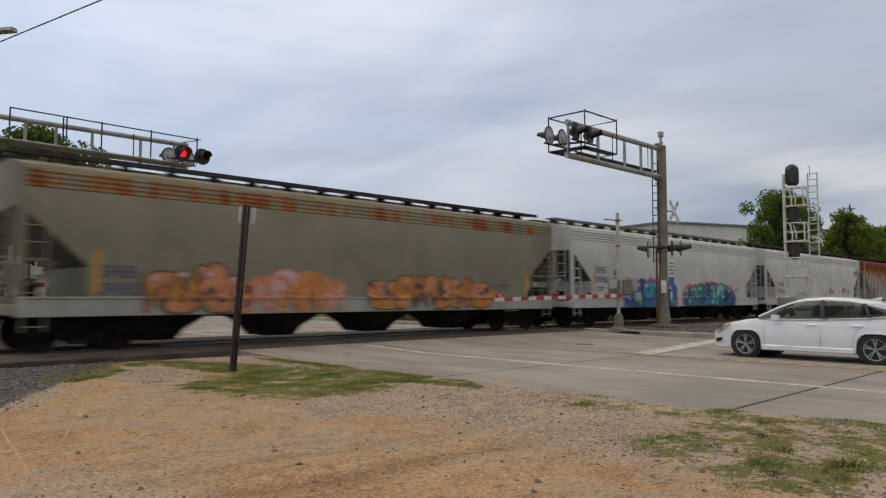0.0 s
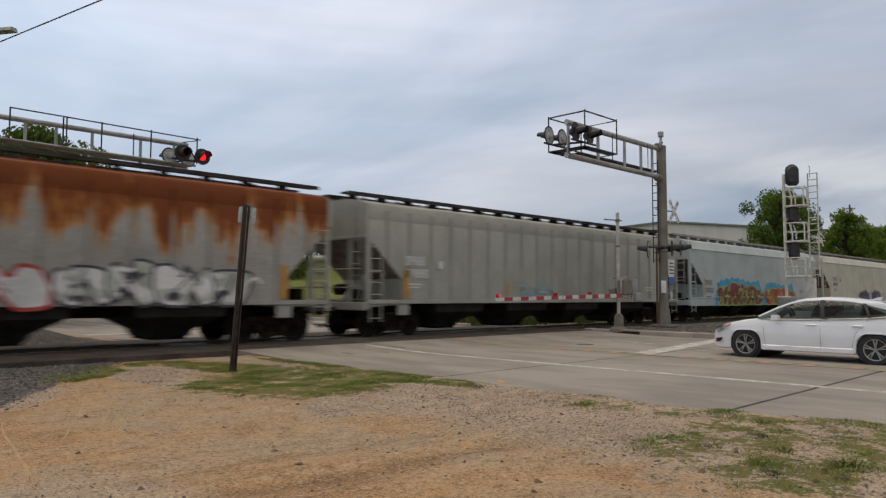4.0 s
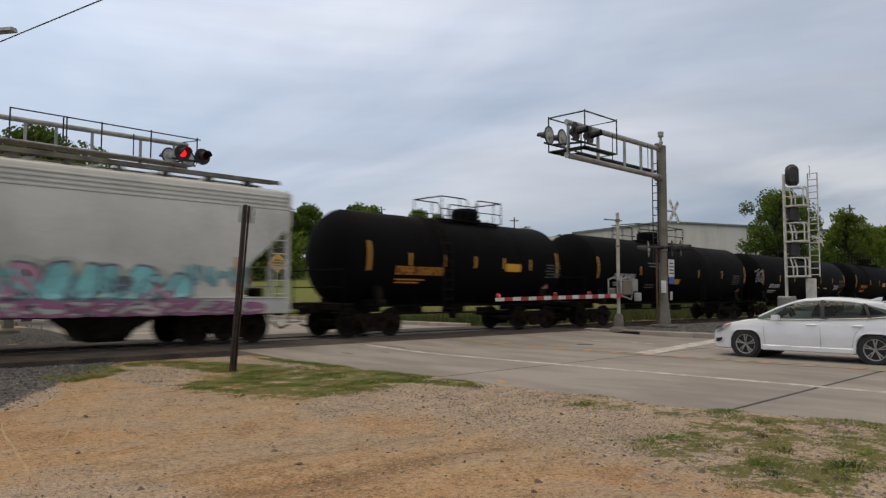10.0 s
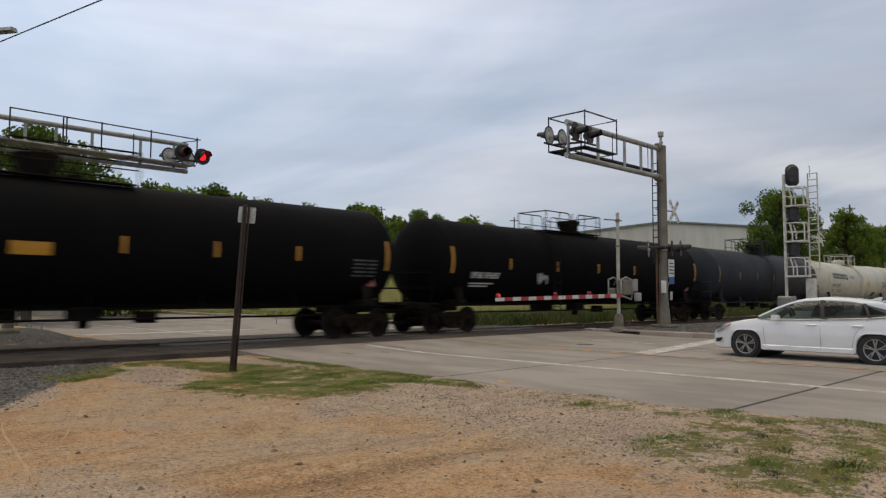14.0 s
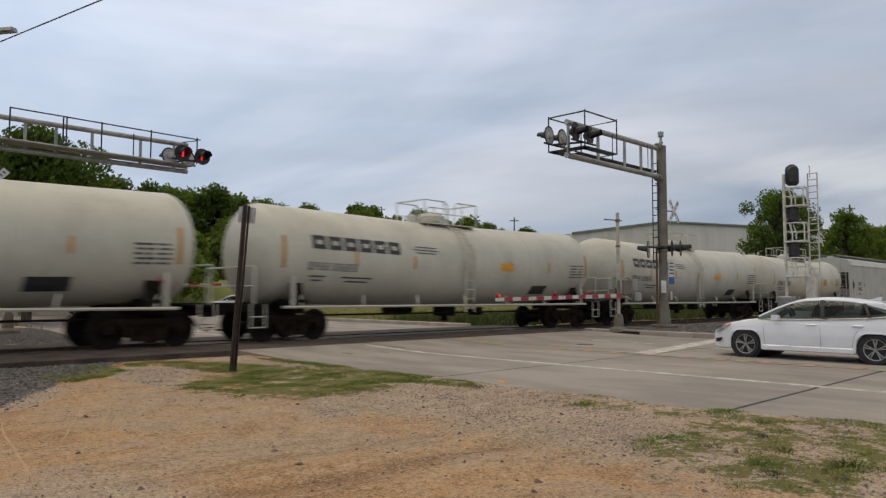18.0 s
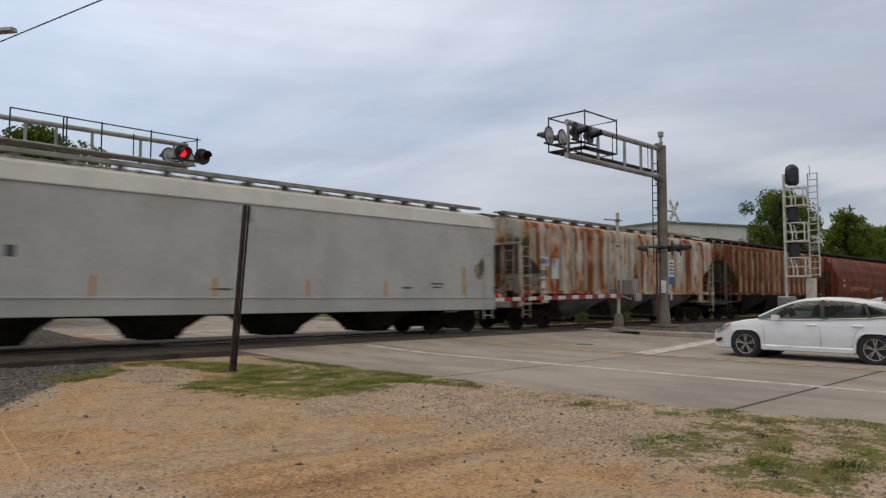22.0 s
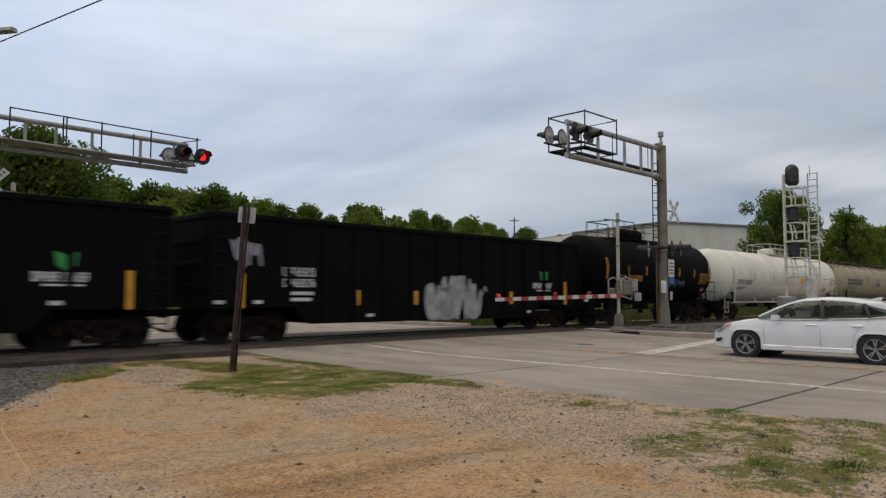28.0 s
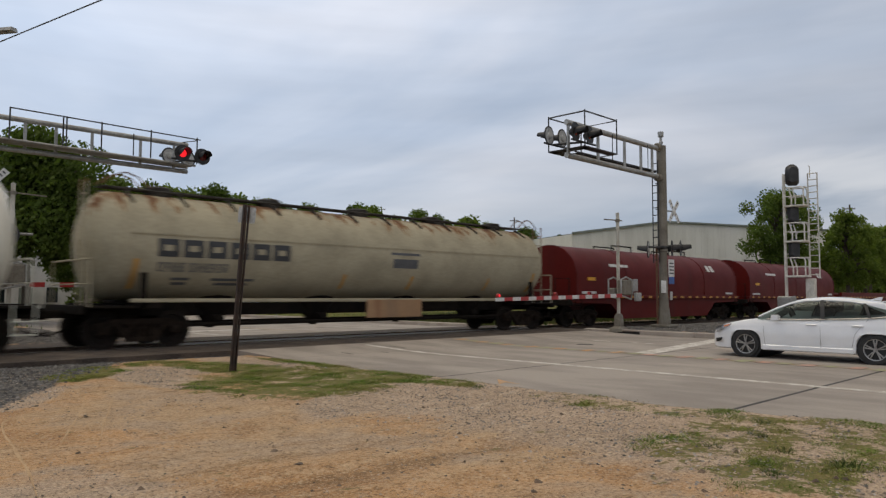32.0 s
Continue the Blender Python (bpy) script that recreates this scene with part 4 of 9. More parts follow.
    q.add([(hb - 1.25 + a, f(zc - 0.95 + b) - 0.02, zc - 0.95 + b) for a, b in ((-0.19, 0), (0, -0.19), (0.19, 0), (0, 0.19))], [(0, 1, 2, 3)])
    part("hazard_placard", q, ARM_RED_P, root, "small red diamond placard", smooth=False)
    rows = [(w * (hb - 0.8), zc - 0.0, 0.12, 0.95) for w in (-1, 1)] + [(x, zc - 0.06, 0.10, 0.42) for x in strips or [-hb + 0.95 + (2 * hb - 1.9) * k / 6 for k in range(1, 6)]]
    bars(root, rows, tape_mat or YELLOW_TAPE, f, 0.009, "reflective_tape", "yellow reflective strips")
    return root, hb, f


def sag(root, slope):
    """Lifts a tank's ends: the shell falls from both ends to its middle, with all that is fixed to it."""
    for ob in root.children:
        if ob.name.split(".")[0] in ("tank", "weld_seam", "tank_band", "lettering", "placard", "stencil", "maker_mark", "reflective_tape", "hazard_placard", "jacket_panel"):
            for v in ob.data.vertices:
                v.co.z += slope * abs(v.co.x)


def gondola_car(start, end, label, seed):
    root, half = car("gondola_car", start, end, label, "railway car", 0.0)
    hb = half - 0.55
    top = 3.52
    for y in (-1, 1):
        s = Shape()
        s.prism([(-hb, 1.0), (-hb + 2.7, 1.0), (-hb + 3.2, 0.5), (hb - 3.2, 0.5), (hb - 2.7, 1.0), (hb, 1.0), (hb, top), (-hb, top)], y * 1.5, y * 1.53)
        part("side_wall", s, GON_BLACK, root)
        s = Shape().box((0, y * 1.53, top), (2 * hb, 0.16, 0.14), 0.02)
        part("top_rail", s, GON_BLACK, root)
        for k in range(15):
            x = -hb + 0.08 + (2 * hb - 0.16) * k / 14
            low = 0.52 if abs(x) < hb - 3.0 else 1.02
            def build(low=low):
                return Shape().loft([[(-0.09, 0, z), (-0.06, -0.08, z), (0.06, -0.08, z), (0.09, 0, z)] for z in (low, top - 0.05)]).mesh("rib")
            part("rib", shared(("gon_rib", low), build), GON_BLACK, root, at=pose(x, y * 1.528, 0, 0, 0, 0 if y < 0 else 180))
    for w in (-1, 1):
        s = Shape().box((w * hb, 0, (1.0 + top) / 2), (0.06, 3.0, top - 1.0), 0.01).box((w * (hb + 0.03), 0, top - 0.05), (0.14, 3.1, 0.16), 0.02)
        for z in (1.6, 2.2, 2.8):
            s.box((w * (hb + 0.05), 0, z), (0.1, 2.9, 0.12), 0.02)
        part("end_wall", s, GON_BLACK, root)
        s = Shape()
        ladder(s, w * (hb - 0.3), -1.62, 0.5, 3.3, 0.42)
        part("ladder", s, UNDER, root)
        s = Shape()
        ladder(s, w * (hb + 0.14), -1.2, 1.0, 3.3, 0.42, 0.016, "y")
        part("ladder", s, UNDER, root)
        part("hand_brake_box", Shape().box((w * (hb + 0.25), 0.6, 1.9), (0.2, 0.5, 0.5), 0.04), UNDER, root)
        bogie(root, w * (half - 2.1))
    s = Shape().plate([(-hb, -1.5), (hb, -1.5), (hb, 1.5), (-hb, 1.5)], 1.0, 1.06).box((0, 0, 0.75), (2 * hb - 6.4, 3.0, 0.45)).box((0, 0, 0.9), (2 * half - 1.2, 0.45, 0.3), 0.02)
    part("floor", s, UNDER, root)
    rows = [(w * (hb - 1.0), 1.46, 0.16, 0.95) for w in (-1, 1)] + [(x, 1.27, 0.16, 0.47) for x in (-3.47, -1.0, 1.5, 3.97)]
    bars(root, rows, SIGN_ORANGE, lambda z: -1.53, 0.012, "reflective_tape", "orange-yellow reflective strips")
    bars(root, letters(None, -6.1, 2.02, 5, 0.26, 0.45) + letters(None, -6.1, 1.7, 6, 0.24, 0.35) + [(-5.6, 1.4, 0.95, 0.1), (-5.6, 1.22, 0.8, 0.1)] + letters(None, hb - 3.1, 1.75, 8, 0.22, 0.2) + [(hb - 2.5, 1.56, 0.9, 0.05)], WHITE_LETTER, lambda z: -1.53, 0.012)
    s = Shape()
    s.add([(hb - 2.45 + a, -1.545, 2.14 + b) for a, b in ((-0.25, 0.2), (0, 0.12), (0.25, 0.2), (0.22, -0.12), (0, -0.25), (-0.22, -0.12))], [(0, 1, 2, 3, 4, 5)])
    part("emblem", s, material("green_emblem_paint", (0.03, 0.30, 0.07), 0.5), root, "small green shield emblem", smooth=False)
    bars(root, [(-hb + 1.5 + k * 4.0, 0.72 if 3.3 < 1.5 + k * 4.0 < 2 * hb - 3.3 else 1.15, 0.3, 0.1) for k in range(5)], WHITE_LETTER, lambda z: -1.53, 0.012)
    return root, hb


def pressure_hopper(start, end, label):
    root, half = car("pressure_hopper_car", start, end, label, "railway car", 0.0)
    hb, r, zc = half - 0.85, 1.41, 2.62
    prof = [(-hb + 0.6 * (1 - math.cos(math.pi / 2 * k / 9)), max(0.03, r * math.sin(math.pi / 2 * k / 9))) for k in range(10)]
    part("tank", Shape().turn(prof + [(-x, q) for x, q in prof[::-1]], (0, 0, zc), "x", 48), TANK_CREAM, root)
    s = Shape()
    for y in (-1, 1):
        s.box((0, y * 1.40, 1.2), (2 * hb - 1.6, 0.08, 0.1), 0.015)
    part("side_rail", s, TANK_CREAM, root)
    s = Shape()
    for y in (-1, 1):
        s.box((0.1, y * (r + 0.005), zc + 0.27), (2 * hb - 1.3, 0.012, 0.03))
    part("weld_seam", s, TANK_CREAM, root)
    s = Shape().box((0, 0, zc + r + 0.12), (2 * hb - 0.9, 0.5, 0.04), 0.01)
    for y in (-0.5, 0.5):
        s.tube([(-hb + 0.6, y, zc + r + 0.06), (hb - 0.6, y, zc + r + 0.06)], 0.03, 6)
    part("roof_walk", s, WALKWAY, root, "rusty roof walk")
    f = tank_surface(r, zc)
    for k in range(12):
        x = -hb + 1.0 + (2 * hb - 2.0) * k / 11
        for y in (-1, 1):
            def build():
                q = Shape()
                q.loft([[(-0.03, -0.4, zc + r + 0.06), (0.03, -0.4, zc + r + 0.06), (0.03, -0.95, zc + r - 0.3), (-0.03, -0.95, zc + r - 0.3)], [(-0.03, -0.4, zc + r - 0.08), (0.03, -0.4, zc + r - 0.08), (0.03, -0.9, zc + r - 0.36), (-0.03, -0.9, zc + r - 0.36)]])
                return q.mesh("bracket")
            part("bracket", shared("roof_bracket", build), WALKWAY, root, at=pose(x, 0, 0, 0, 0, 0 if y < 0 else 180))
    for k in range(5):
        x = -hb + 2.0 + (2 * hb - 4.0) * k / 4
        s = Shape().turn([(zc + r - 0.05, 0.36), (zc + r + 0.2, 0.36), (zc + r + 0.24, 0.3), (zc + r + 0.26, 0.05)], (x, 0, 0), "z", 18)
        part("roof_hatch", s, WALKWAY, root)
    for k in range(4):
        x = -hb + 3.6 + (2 * hb - 7.2) * k / 3
        s = Shape()
        s.loft([[(x + a * math.cos(2 * math.pi * j / 12), b * math.sin(2 * math.pi * j / 12), z) for j in range(12)] for a, b, z in ((0.95, 0.66, 1.45), (0.25, 0.25, 0.62), (0.12, 0.12, 0.42))])
        s.box((x, -0.5, 0.7), (0.3, 0.25, 0.2), 0.04)
        part("hopper_bay", s, UNDER, root)
    s = Shape().tube([(-hb + 2, -0.75, 0.55), (hb - 2, -0.75, 0.55)], 0.06, 8).tube([(-hb + 2, 0.75, 0.55), (hb - 2, 0.75, 0.55)], 0.06, 8).box((0, 0, 0.95), (2 * half - 1.4, 0.44, 0.36), 0.02)
    part("discharge_pipe", s, UNDER, root)
    s = Shape().box((0.5, -1.42, 0.92), (2.35, 0.08, 0.58), 0.01)
    part("shield_plate", s, streaked("rusty_tan_plate", (0.34, 0.2, 0.1), (0.2, 0.08, 0.03), 0.5), root, "rusty tan plate under the sill")
    for w in (-1, 1):
        s = Shape()
        x = w * (half - 0.7)
        s.box((w * (half - 1.2), 0, 1.04), (1.3, 2.8, 0.06), 0.01).box((w * (half - 0.55), 0, 0.98), (0.1, 2.9, 0.22), 0.02)
        s.box((w * (half - 2.2), 0, 1.1), (0.5, 2.8, 0.22), 0.02)
        for y in (-1.35, 1.35):
            s.beam((w * (half - 2.0), y, 1.0), (w * (half - 2.0), y, 1.9), 0.1, 0.14)
        part("end_platform", s, UNDER, root)
        s = Shape()
        s.tube([(x, -1.4, 1.05), (x, -1.4, 2.2), (x, 1.4, 2.2), (x, 1.4, 1.05)], 0.028, 6).tube([(x, -1.4, 1.6), (x, 1.4, 1.6)], 0.022, 6)
        ladder(s, w * (hb + 0.12), -0.7, 1.05, 4.2, 0.42, 0.02, "y")
        for o in (-0.22, 0.22):
            s.tube([(w * (hb - 0.2 - 0.3 * q), -0.7 + o, 4.1 + 0.35 * math.sin(math.pi * q / 4)) for q in range(5)], 0.02, 6)
        part("end_railing", s, TANK_CREAM, root)
        bogie(root, w * (half - 2.1))
    # a maker's mark as plain hollow blocks
    marks(root, -7.12, 2.55, 0.46, f)
    bars(root, letters(None, -7.3, 2.06, 10, 0.24, 0.35), GREY_LETTER, f, 0.009)
    bars(root, [(-6.7, 1.76, 0.5, 0.07), (-6.7, 1.64, 0.4, 0.07), (-5.2, 1.76, 1.3, 0.07), (-5.2, 1.64, 1.0, 0.07), (1.0, 2.72, 1.3, 0.08), (1.0, 2.4, 1.1, 0.3)], GREY_LETTER, f, 0.009)
    bars(root, [(w * (hb - 0.95), zc - 0.75, 0.12, 0.75) for w in (-1, 1)] + [(-hb + 2 * hb * k, zc - 0.85, 0.1, 0.45) for k in (0.42, 0.58, 0.8)], YELLOW_TAPE, f, 0.009, "reflective_tape", "yellow reflective strips")
    return root


def marks(root, x, z, h, surf, n=6, w=1.02):
    """A row of dark hollow blocks."""
    t = h * 0.33
    for k in range(n):
        rows = []
        c = x + k * w * h * 1.42
        ww = w * h * 1.2
        rows += [(c - ww / 2 + t / 2, z, t, h), (c, z + h / 2 - t / 2, ww - 2 * t, t)]
        rows += [(c + ww / 2 - t / 2, z, t, h), (c, z - h / 2 + t / 2, ww - 2 * t, t)]
        q = Shape()
        for rx, rz, rw, rh in rows:
            m = max(1, int(rh / 0.14))
            vs = []
            for i in range(m + 1):
                zz = rz - rh / 2 + rh * i / m
                vs += [(rx - rw / 2, surf(zz) - 0.009, zz), (rx + rw / 2, surf(zz) - 0.009, zz)]
            q.add(vs, [(2 * i, 2 * i + 1, 2 * i + 3, 2 * i + 2) for i in range(m)])
        part("maker_mark", q, DARK_LETTER, root, "bold dark block mark", smooth=False, fix=False)


def coil_car(start, end, label, hood=True):
    root, half = car("coil_car", start, end, label, "railway car", 0.0)
    hb = half - 0.75
    s = Shape().prism([(-hb, 1.05), (-hb + 3.0, 1.0), (-hb + 4.0, 0.3), (hb - 4.0, 0.3), (hb - 3.0, 1.0), (hb, 1.05), (hb, 1.34), (-hb, 1.34)], -1.45, 1.45)
    part("underframe", s, COIL_RED, root)
    s = Shape()
    for y in (-1, 1):
        s.box((0, y * 1.5, 1.3), (2 * hb, 0.12, 0.16), 0.02)
    part("side_sill", s, COIL_RED, root)
    bars(root, [(-hb + 0.6 + k * 0.82, 1.3, 0.3, 0.09) for k in range(int(2 * hb / 0.82))], YELLOW_TAPE, lambda z: -1.56, 0.004, "reflective_tape")
    if hood:
        hl = hb - 0.25
        ring = [(1.5, 1.36), (1.5, 2.2)] + [(1.5 * math.cos(a), 2.2 + 1.4 * math.sin(a)) for a in [math.pi * k / 16 for k in range(1, 16)]] + [(-1.5, 2.2), (-1.5, 1.36)]
        part("hood", Shape().loft([[(x, y, z) for y, z in ring] for x in (-hl, hl)]), COIL_RED, root, "dark red rounded hood over the coil trough")
        for k in range(5):
            x = -hl + 0.03 + (2 * hl - 0.06) * k / 4
            part("hood_rib", shared(("hood_rib"), lambda: Shape().loft([[(d, y * 1.012, 1.36 + (z - 1.36) * 1.01) for y, z in ring] for d in (-0.05, 0.05)]).mesh("hood_rib")), COIL_RED, root, at=pose(x, 0, 0))
        for k in (-1, 1):
            for y in (-0.5, 0.5):
                s = Shape().tube([(k * hl * 0.35 - 0.9, y, 3.5), (k * hl * 0.35 - 0.9, y, 3.78), (k * hl * 0.35 + 0.9, y, 3.78), (k * hl * 0.35 + 0.9, y, 3.5)], 0.035, 6)
                part("lifting_bail", s, UNDER, root)
        surf = lambda z: -1.5 * math.cos(math.asin(min(0.99, max(0.0, (z - 2.2) / 1.4)))) - 0.012
        bars(root, [(-hl + 3.5, 2.75, 1.6, 0.13), (-hl + 0.9, 1.5, 1.1, 0.1), (hl - 1.0, 1.52, 0.9, 0.1)], WHITE_LETTER, surf, 0.012)
        bars(root, [(-hl + 1.1, 2.1, 0.6, 0.14)], SIGN_ORANGE, surf, 0.012, "placard")
        s = Shape()
        for ex, ez, ew, eh in ((4.72, 2.87, 0.34, 0.34), (5.2, 2.87, 0.34, 0.34)):
            s.add([(ex + a * ew / 2, surf(ez + b * eh / 2) - 0.02, ez + b * eh / 2) for a, b in ((-1, -1), (1, -1), (1, 1), (-1, 1))], [(0, 1, 2, 3)])
        part("emblem", s, WHITE_LETTER, root, "small white emblem of two blocks", smooth=False, fix=False)
        bars(root, [(-hl - 0.02 + 0.01, 2.6, 0.01, 0.1)], WHITE_LETTER, surf, 0.0)
        s = Shape()
        for z, w in ((2.75, 1.5), (2.55, 0.9)):
            s.box((-hl - 0.012, -0.2, z), (0.01, w, 0.1))
        part("lettering", s, WHITE_LETTER, root)
    else:
        s = Shape()
        for y in (-1, 1):
            s.box((0, y * 1.35, 1.5), (2 * hb - 0.6, 0.16, 0.36), 0.02)
        for k in range(9):
            s.box((-hb + 1.2 + (2 * hb - 2.4) * k / 8, 0, 1.42), (0.2, 2.6, 0.22), 0.02)
        part("coil_cradle", s, COIL_RED, root)
    for w in (-1, 1):
        s = Shape().box((w * (hb + 0.1), 0, 1.05), (0.3, 2.9, 0.25), 0.02).tube([(w * (hb + 0.1), -1.35, 1.1), (w * (hb + 0.1), -1.35, 2.1), (w * (hb + 0.1), -0.6, 2.1), (w * (hb + 0.1), -0.6, 1.1)], 0.025, 6)
        ladder(s, w * (hb - 0.3), -1.54, 0.45, 1.2, 0.42)
        part("end_platform", s, UNDER, root)
        bogie(root, w * (half - 2.1))
    return root


def hopper_text(root, hb, x, z, mat=GREY_LETTER, lift=0.005, patch=None, size=0.3):
    """The car's reporting marks and data as bars; x, z: the first row's start."""
    if patch:
        bars(root, [(x + 0.45, z - 0.18, 1.25, 0.62)], patch, lift=lift, name="paint_patch")
        lift += 0.004
    rows = letters(None, x, z, 4, size) + letters(None, x, z - 0.42, 5, size * 0.95)
    rows += [(x + 0.35, z - 0.78, 0.6, 0.05), (x + 0.3, z - 0.88, 0.5, 0.05), (hb - 3.0, 1.75, 0.6, 0.05), (hb - 3.0, 1.63, 0.45, 0.05), (hb - 4.4, 1.6, 0.4, 0.06), (x + 1.55, z - 0.1, 0.2, 0.26), (-1.2, 1.5, 0.6, 0.05)]
    bars(root, rows, mat, lift=lift)


# ---- the train, car by car (couplings counted along the train) ----
def tank_text(r, hb, f, mat, x, z, n=9, size=0.26):
    bars(r, letters(None, x, z, n, size), mat, f, 0.009)
    bars(r, [(x + 0.6, z - 0.3, 1.3, 0.05), (x + 0.5, z - 0.4, 1.0, 0.05)], mat, f, 0.009)


def data_block(r, hb, f, mat, x, z):
    bars(r, [(x + o + 0.05 * (k % 2), z + 0.24 - 0.12 * k, w, 0.055) for k in range(5) for o, w in ((-0.36, 0.2), (-0.1, 0.25 - 0.06 * (k % 3)), (0.19, 0.16), (0.38, 0.12))], mat, f, 0.009)


def build_train():
    # olive-grey hopper with rust band and orange tags
    r, hb = hopper_car(-278.7, -257.86, STEEL_OLIVE, "weathered olive-grey covered hopper car with rusty roof band, orange graffiti", band=RUST_BAND, seed=1, sill_mat=STEEL_GREY)
    hopper_text(r, hb, -7.9, 1.9, SPRAY["navy"])
    graffiti(r, -6.8, -4.0, 0.9, 2.25, ["orange", "rust", "orange"], "brown", None, 11, 4, 0.2, surf=sill_side, gleam="salmon")
    graffiti(r, -4.1, -0.9, 0.9, 2.15, ["orange", "salmon", "rust"], "orange", None, 13, 4, 0.2, surf=sill_side, gleam="orange")
    graffiti(r, 0.3, 6.0, 0.92, 2.15, ["orange", "rust"], "brown", None, 12, 5, 0.17, surf=sill_side, gleam="orange")
    r, hb = hopper_car(-257.86, -237.02, STEEL_WHITE, "white covered hopper car with blue, teal and pink graffiti", seed=2, walk_mat=WALK_GREY)
    hopper_text(r, hb, -7.85, 2.5)
    graffiti(r, -5.4, -0.75, 0.85, 2.3, ["teal", "blue", "teal", "blue"], "navy", "pink", 21, 6, 0.2, surf=sill_side, field="blue", gleam="cream")
    graffiti(r, 0.3, 6.2, 0.88, 2.15, ["teal", "aqua", "teal", "blue"], "dark", "pink", 22, 8, 0.2, surf=sill_side, field="blue", gleam="cream")
    r, hb = hopper_car(-237.02, -216.24, STEEL_WHITE, "white covered hopper car with small faded red tags", seed=3)
    hopper_text(r, hb, -7.55, 2.15, DARK_LETTER, patch=WHITE_LETTER)
    graffiti(r, 5.1, 6.0, 1.55, 2.2, ["red"], "salmon", None, 31, 2, 0.05)
    graffiti(r, 8.1, 9.2, 2.9, 3.6, ["red"], "salmon", None, 32, 2, 0.05)
    graffiti(r, 2.2, 3.2, 1.42, 2.0, ["red"], "salmon", None, 34, 2, 0.05)
    graffiti(r, -4.5, -1.6, 1.35, 1.75, ["grey"], "pale", None, 33, 5, 0.04)
    r, hb = hopper_car(-216.24, -194.04, RUSTY_TOP, "grey ribbed hopper car rusted from the roof down, white graffiti", ribs=20, body_z=1.1, sill=False, seed=4, end_mat=STEEL_GREY, tri=(3.4, 1.5))
    hopper_text(r, hb, -8.55, 1.95, GREY_LETTER, lift=0.075)
    graffiti(r, -2.6, 2.4, 1.05, 2.25, ["white", "white"], "red", None, 41, 4, 0.3, lift=0.075, gleam="white")
    graffiti(r, 2.8, 7.6, 1.08, 2.25, ["white", "pale"], "dark", None, 42, 4, 0.24, lift=0.075, gleam="white")
    r, hb = hopper_car(-194.04, -172.31, STEEL_GREY, "light grey ribbed covered hopper car with small pale tags", ribs=20, body_z=1.1, sill=False, seed=5, tri=(3.2, 1.5))
    hopper_text(r, hb, -8.5, 2.5, WHITE_LETTER, lift=0.075, size=0.3)
    graffiti(r, -2.8, -0.4, 1.2, 1.9, ["grey"], "aqua", None, 51, 3, 0.06, lift=0.075)
    r, hb = hopper_car(-172.31, -151.60, STEEL_BLUE, "pale blue-grey covered hopper car with large red, green and blue graffiti", seed=6, ridged=False)
    hopper_text(r, hb, -7.85, 2.1)
    graffiti(r, -6.4, -0.3, 0.86, 2.2, ["maroon"], "lime", "sky", 61, 7, 0.2, surf=sill_side, field="lime", gleam="maroon", halo=0.76)
    graffiti(r, 0.3, 5.2, 0.86, 2.05, ["red"], "lime", "sky", 62, 6, 0.2, surf=sill_side, field="lime", gleam="red", halo=0.76)
    r, hb = hopper_car(-151.60, -130.22, STEEL_CREAM, "dusty cream-white covered hopper car with dark blue graffiti", seed=7, ridged=False)
    hopper_text(r, hb, -7.6, 2.7, DARK_LETTER)
    graffiti(r, -1.4, 1.2, 0.95, 2.0, ["navy", "slate"], "slate", None, 71, 4, 0.2, surf=sill_side, gleam="slate")
    graffiti(r, 2.2, 4.7, 1.0, 2.0, ["slate", "navy"], "slate", None, 72, 4, 0.16, surf=sill_side, gleam="navy")
    bars(r, [(8.1, 1.45, 2.4, 0.24)], SPRAY["rust"], name="graffiti", lift=0.006)
    r, hb = hopper_car(-130.22, -109.42, STEEL_TAN, "cream-tan covered hopper car with yellow placards", seed=8, ridged=False)
    hopper_text(r, hb, -7.85, 2.35, DARK_LETTER)
    bars(r, [(3.7, 1.65, 0.72, 0.3), (-2.9, 1.0, 0.4, 0.1), (2.9, 1.05, 0.3, 0.1)], SIGN_ORANGE, name="placard", lift=0.012)
    graffiti(r, 5.2, 6.6, 1.5, 1.9, ["grey"], "pale", None, 81, 3, 0.05)
    r, hb = hopper_car(-109.42, -88.67, STEEL_WHITE, "white covered hopper car with lilac, salmon and turquoise graffiti", seed=9, walk_mat=WALK_GREY)
    hopper_text(r, hb, -7.75, 2.5, DARK_LETTER)
    graffiti(r, -6.2, 0.5, 0.88, 2.35, ["grey", "slate", "grey"], "navy", "salmon", 91, 8, 0.18, surf=sill_side, field="slate", gleam="lilac")
    graffiti(r, 0.9, 6.6, 0.88, 2.2, ["aqua", "blush", "aqua", "aqua"], "slate", "pale", 92, 5, 0.2, surf=sill_side, field="aqua", gleam="aqua")
    graffiti(r, 1.1, 8.6, 0.86, 1.22, ["mauve", "pale"], "mauve", None, 94, 9, 0.16, surf=sill_side, lift=0.085, gleam="lilac")
    graffiti(r, 6.5, 8.3, 1.5, 2.2, ["aqua"], "slate", None, 93, 4, 0.07)
    # dark tank cars
    r, hb, f = tank_car(-88.25, -75.3, TANK_BLACK, "short dusty black tank car with orange lettering", dome="valve", ladder_at=-1.55, plat=(-0.95, 2.35, 1.05))
    tank_text(r, hb, f, ORANGE_LETTER, -3.70, 2.18, 10, 0.28)
    data_block(r, hb, f, GREY_LETTER, 5.0 - 0.3, 2.35)
    bars(r, [(2.15, 2.42, 0.86, 0.3)], SIGN_ORANGE, f, 0.012, "placard", "orange placard")
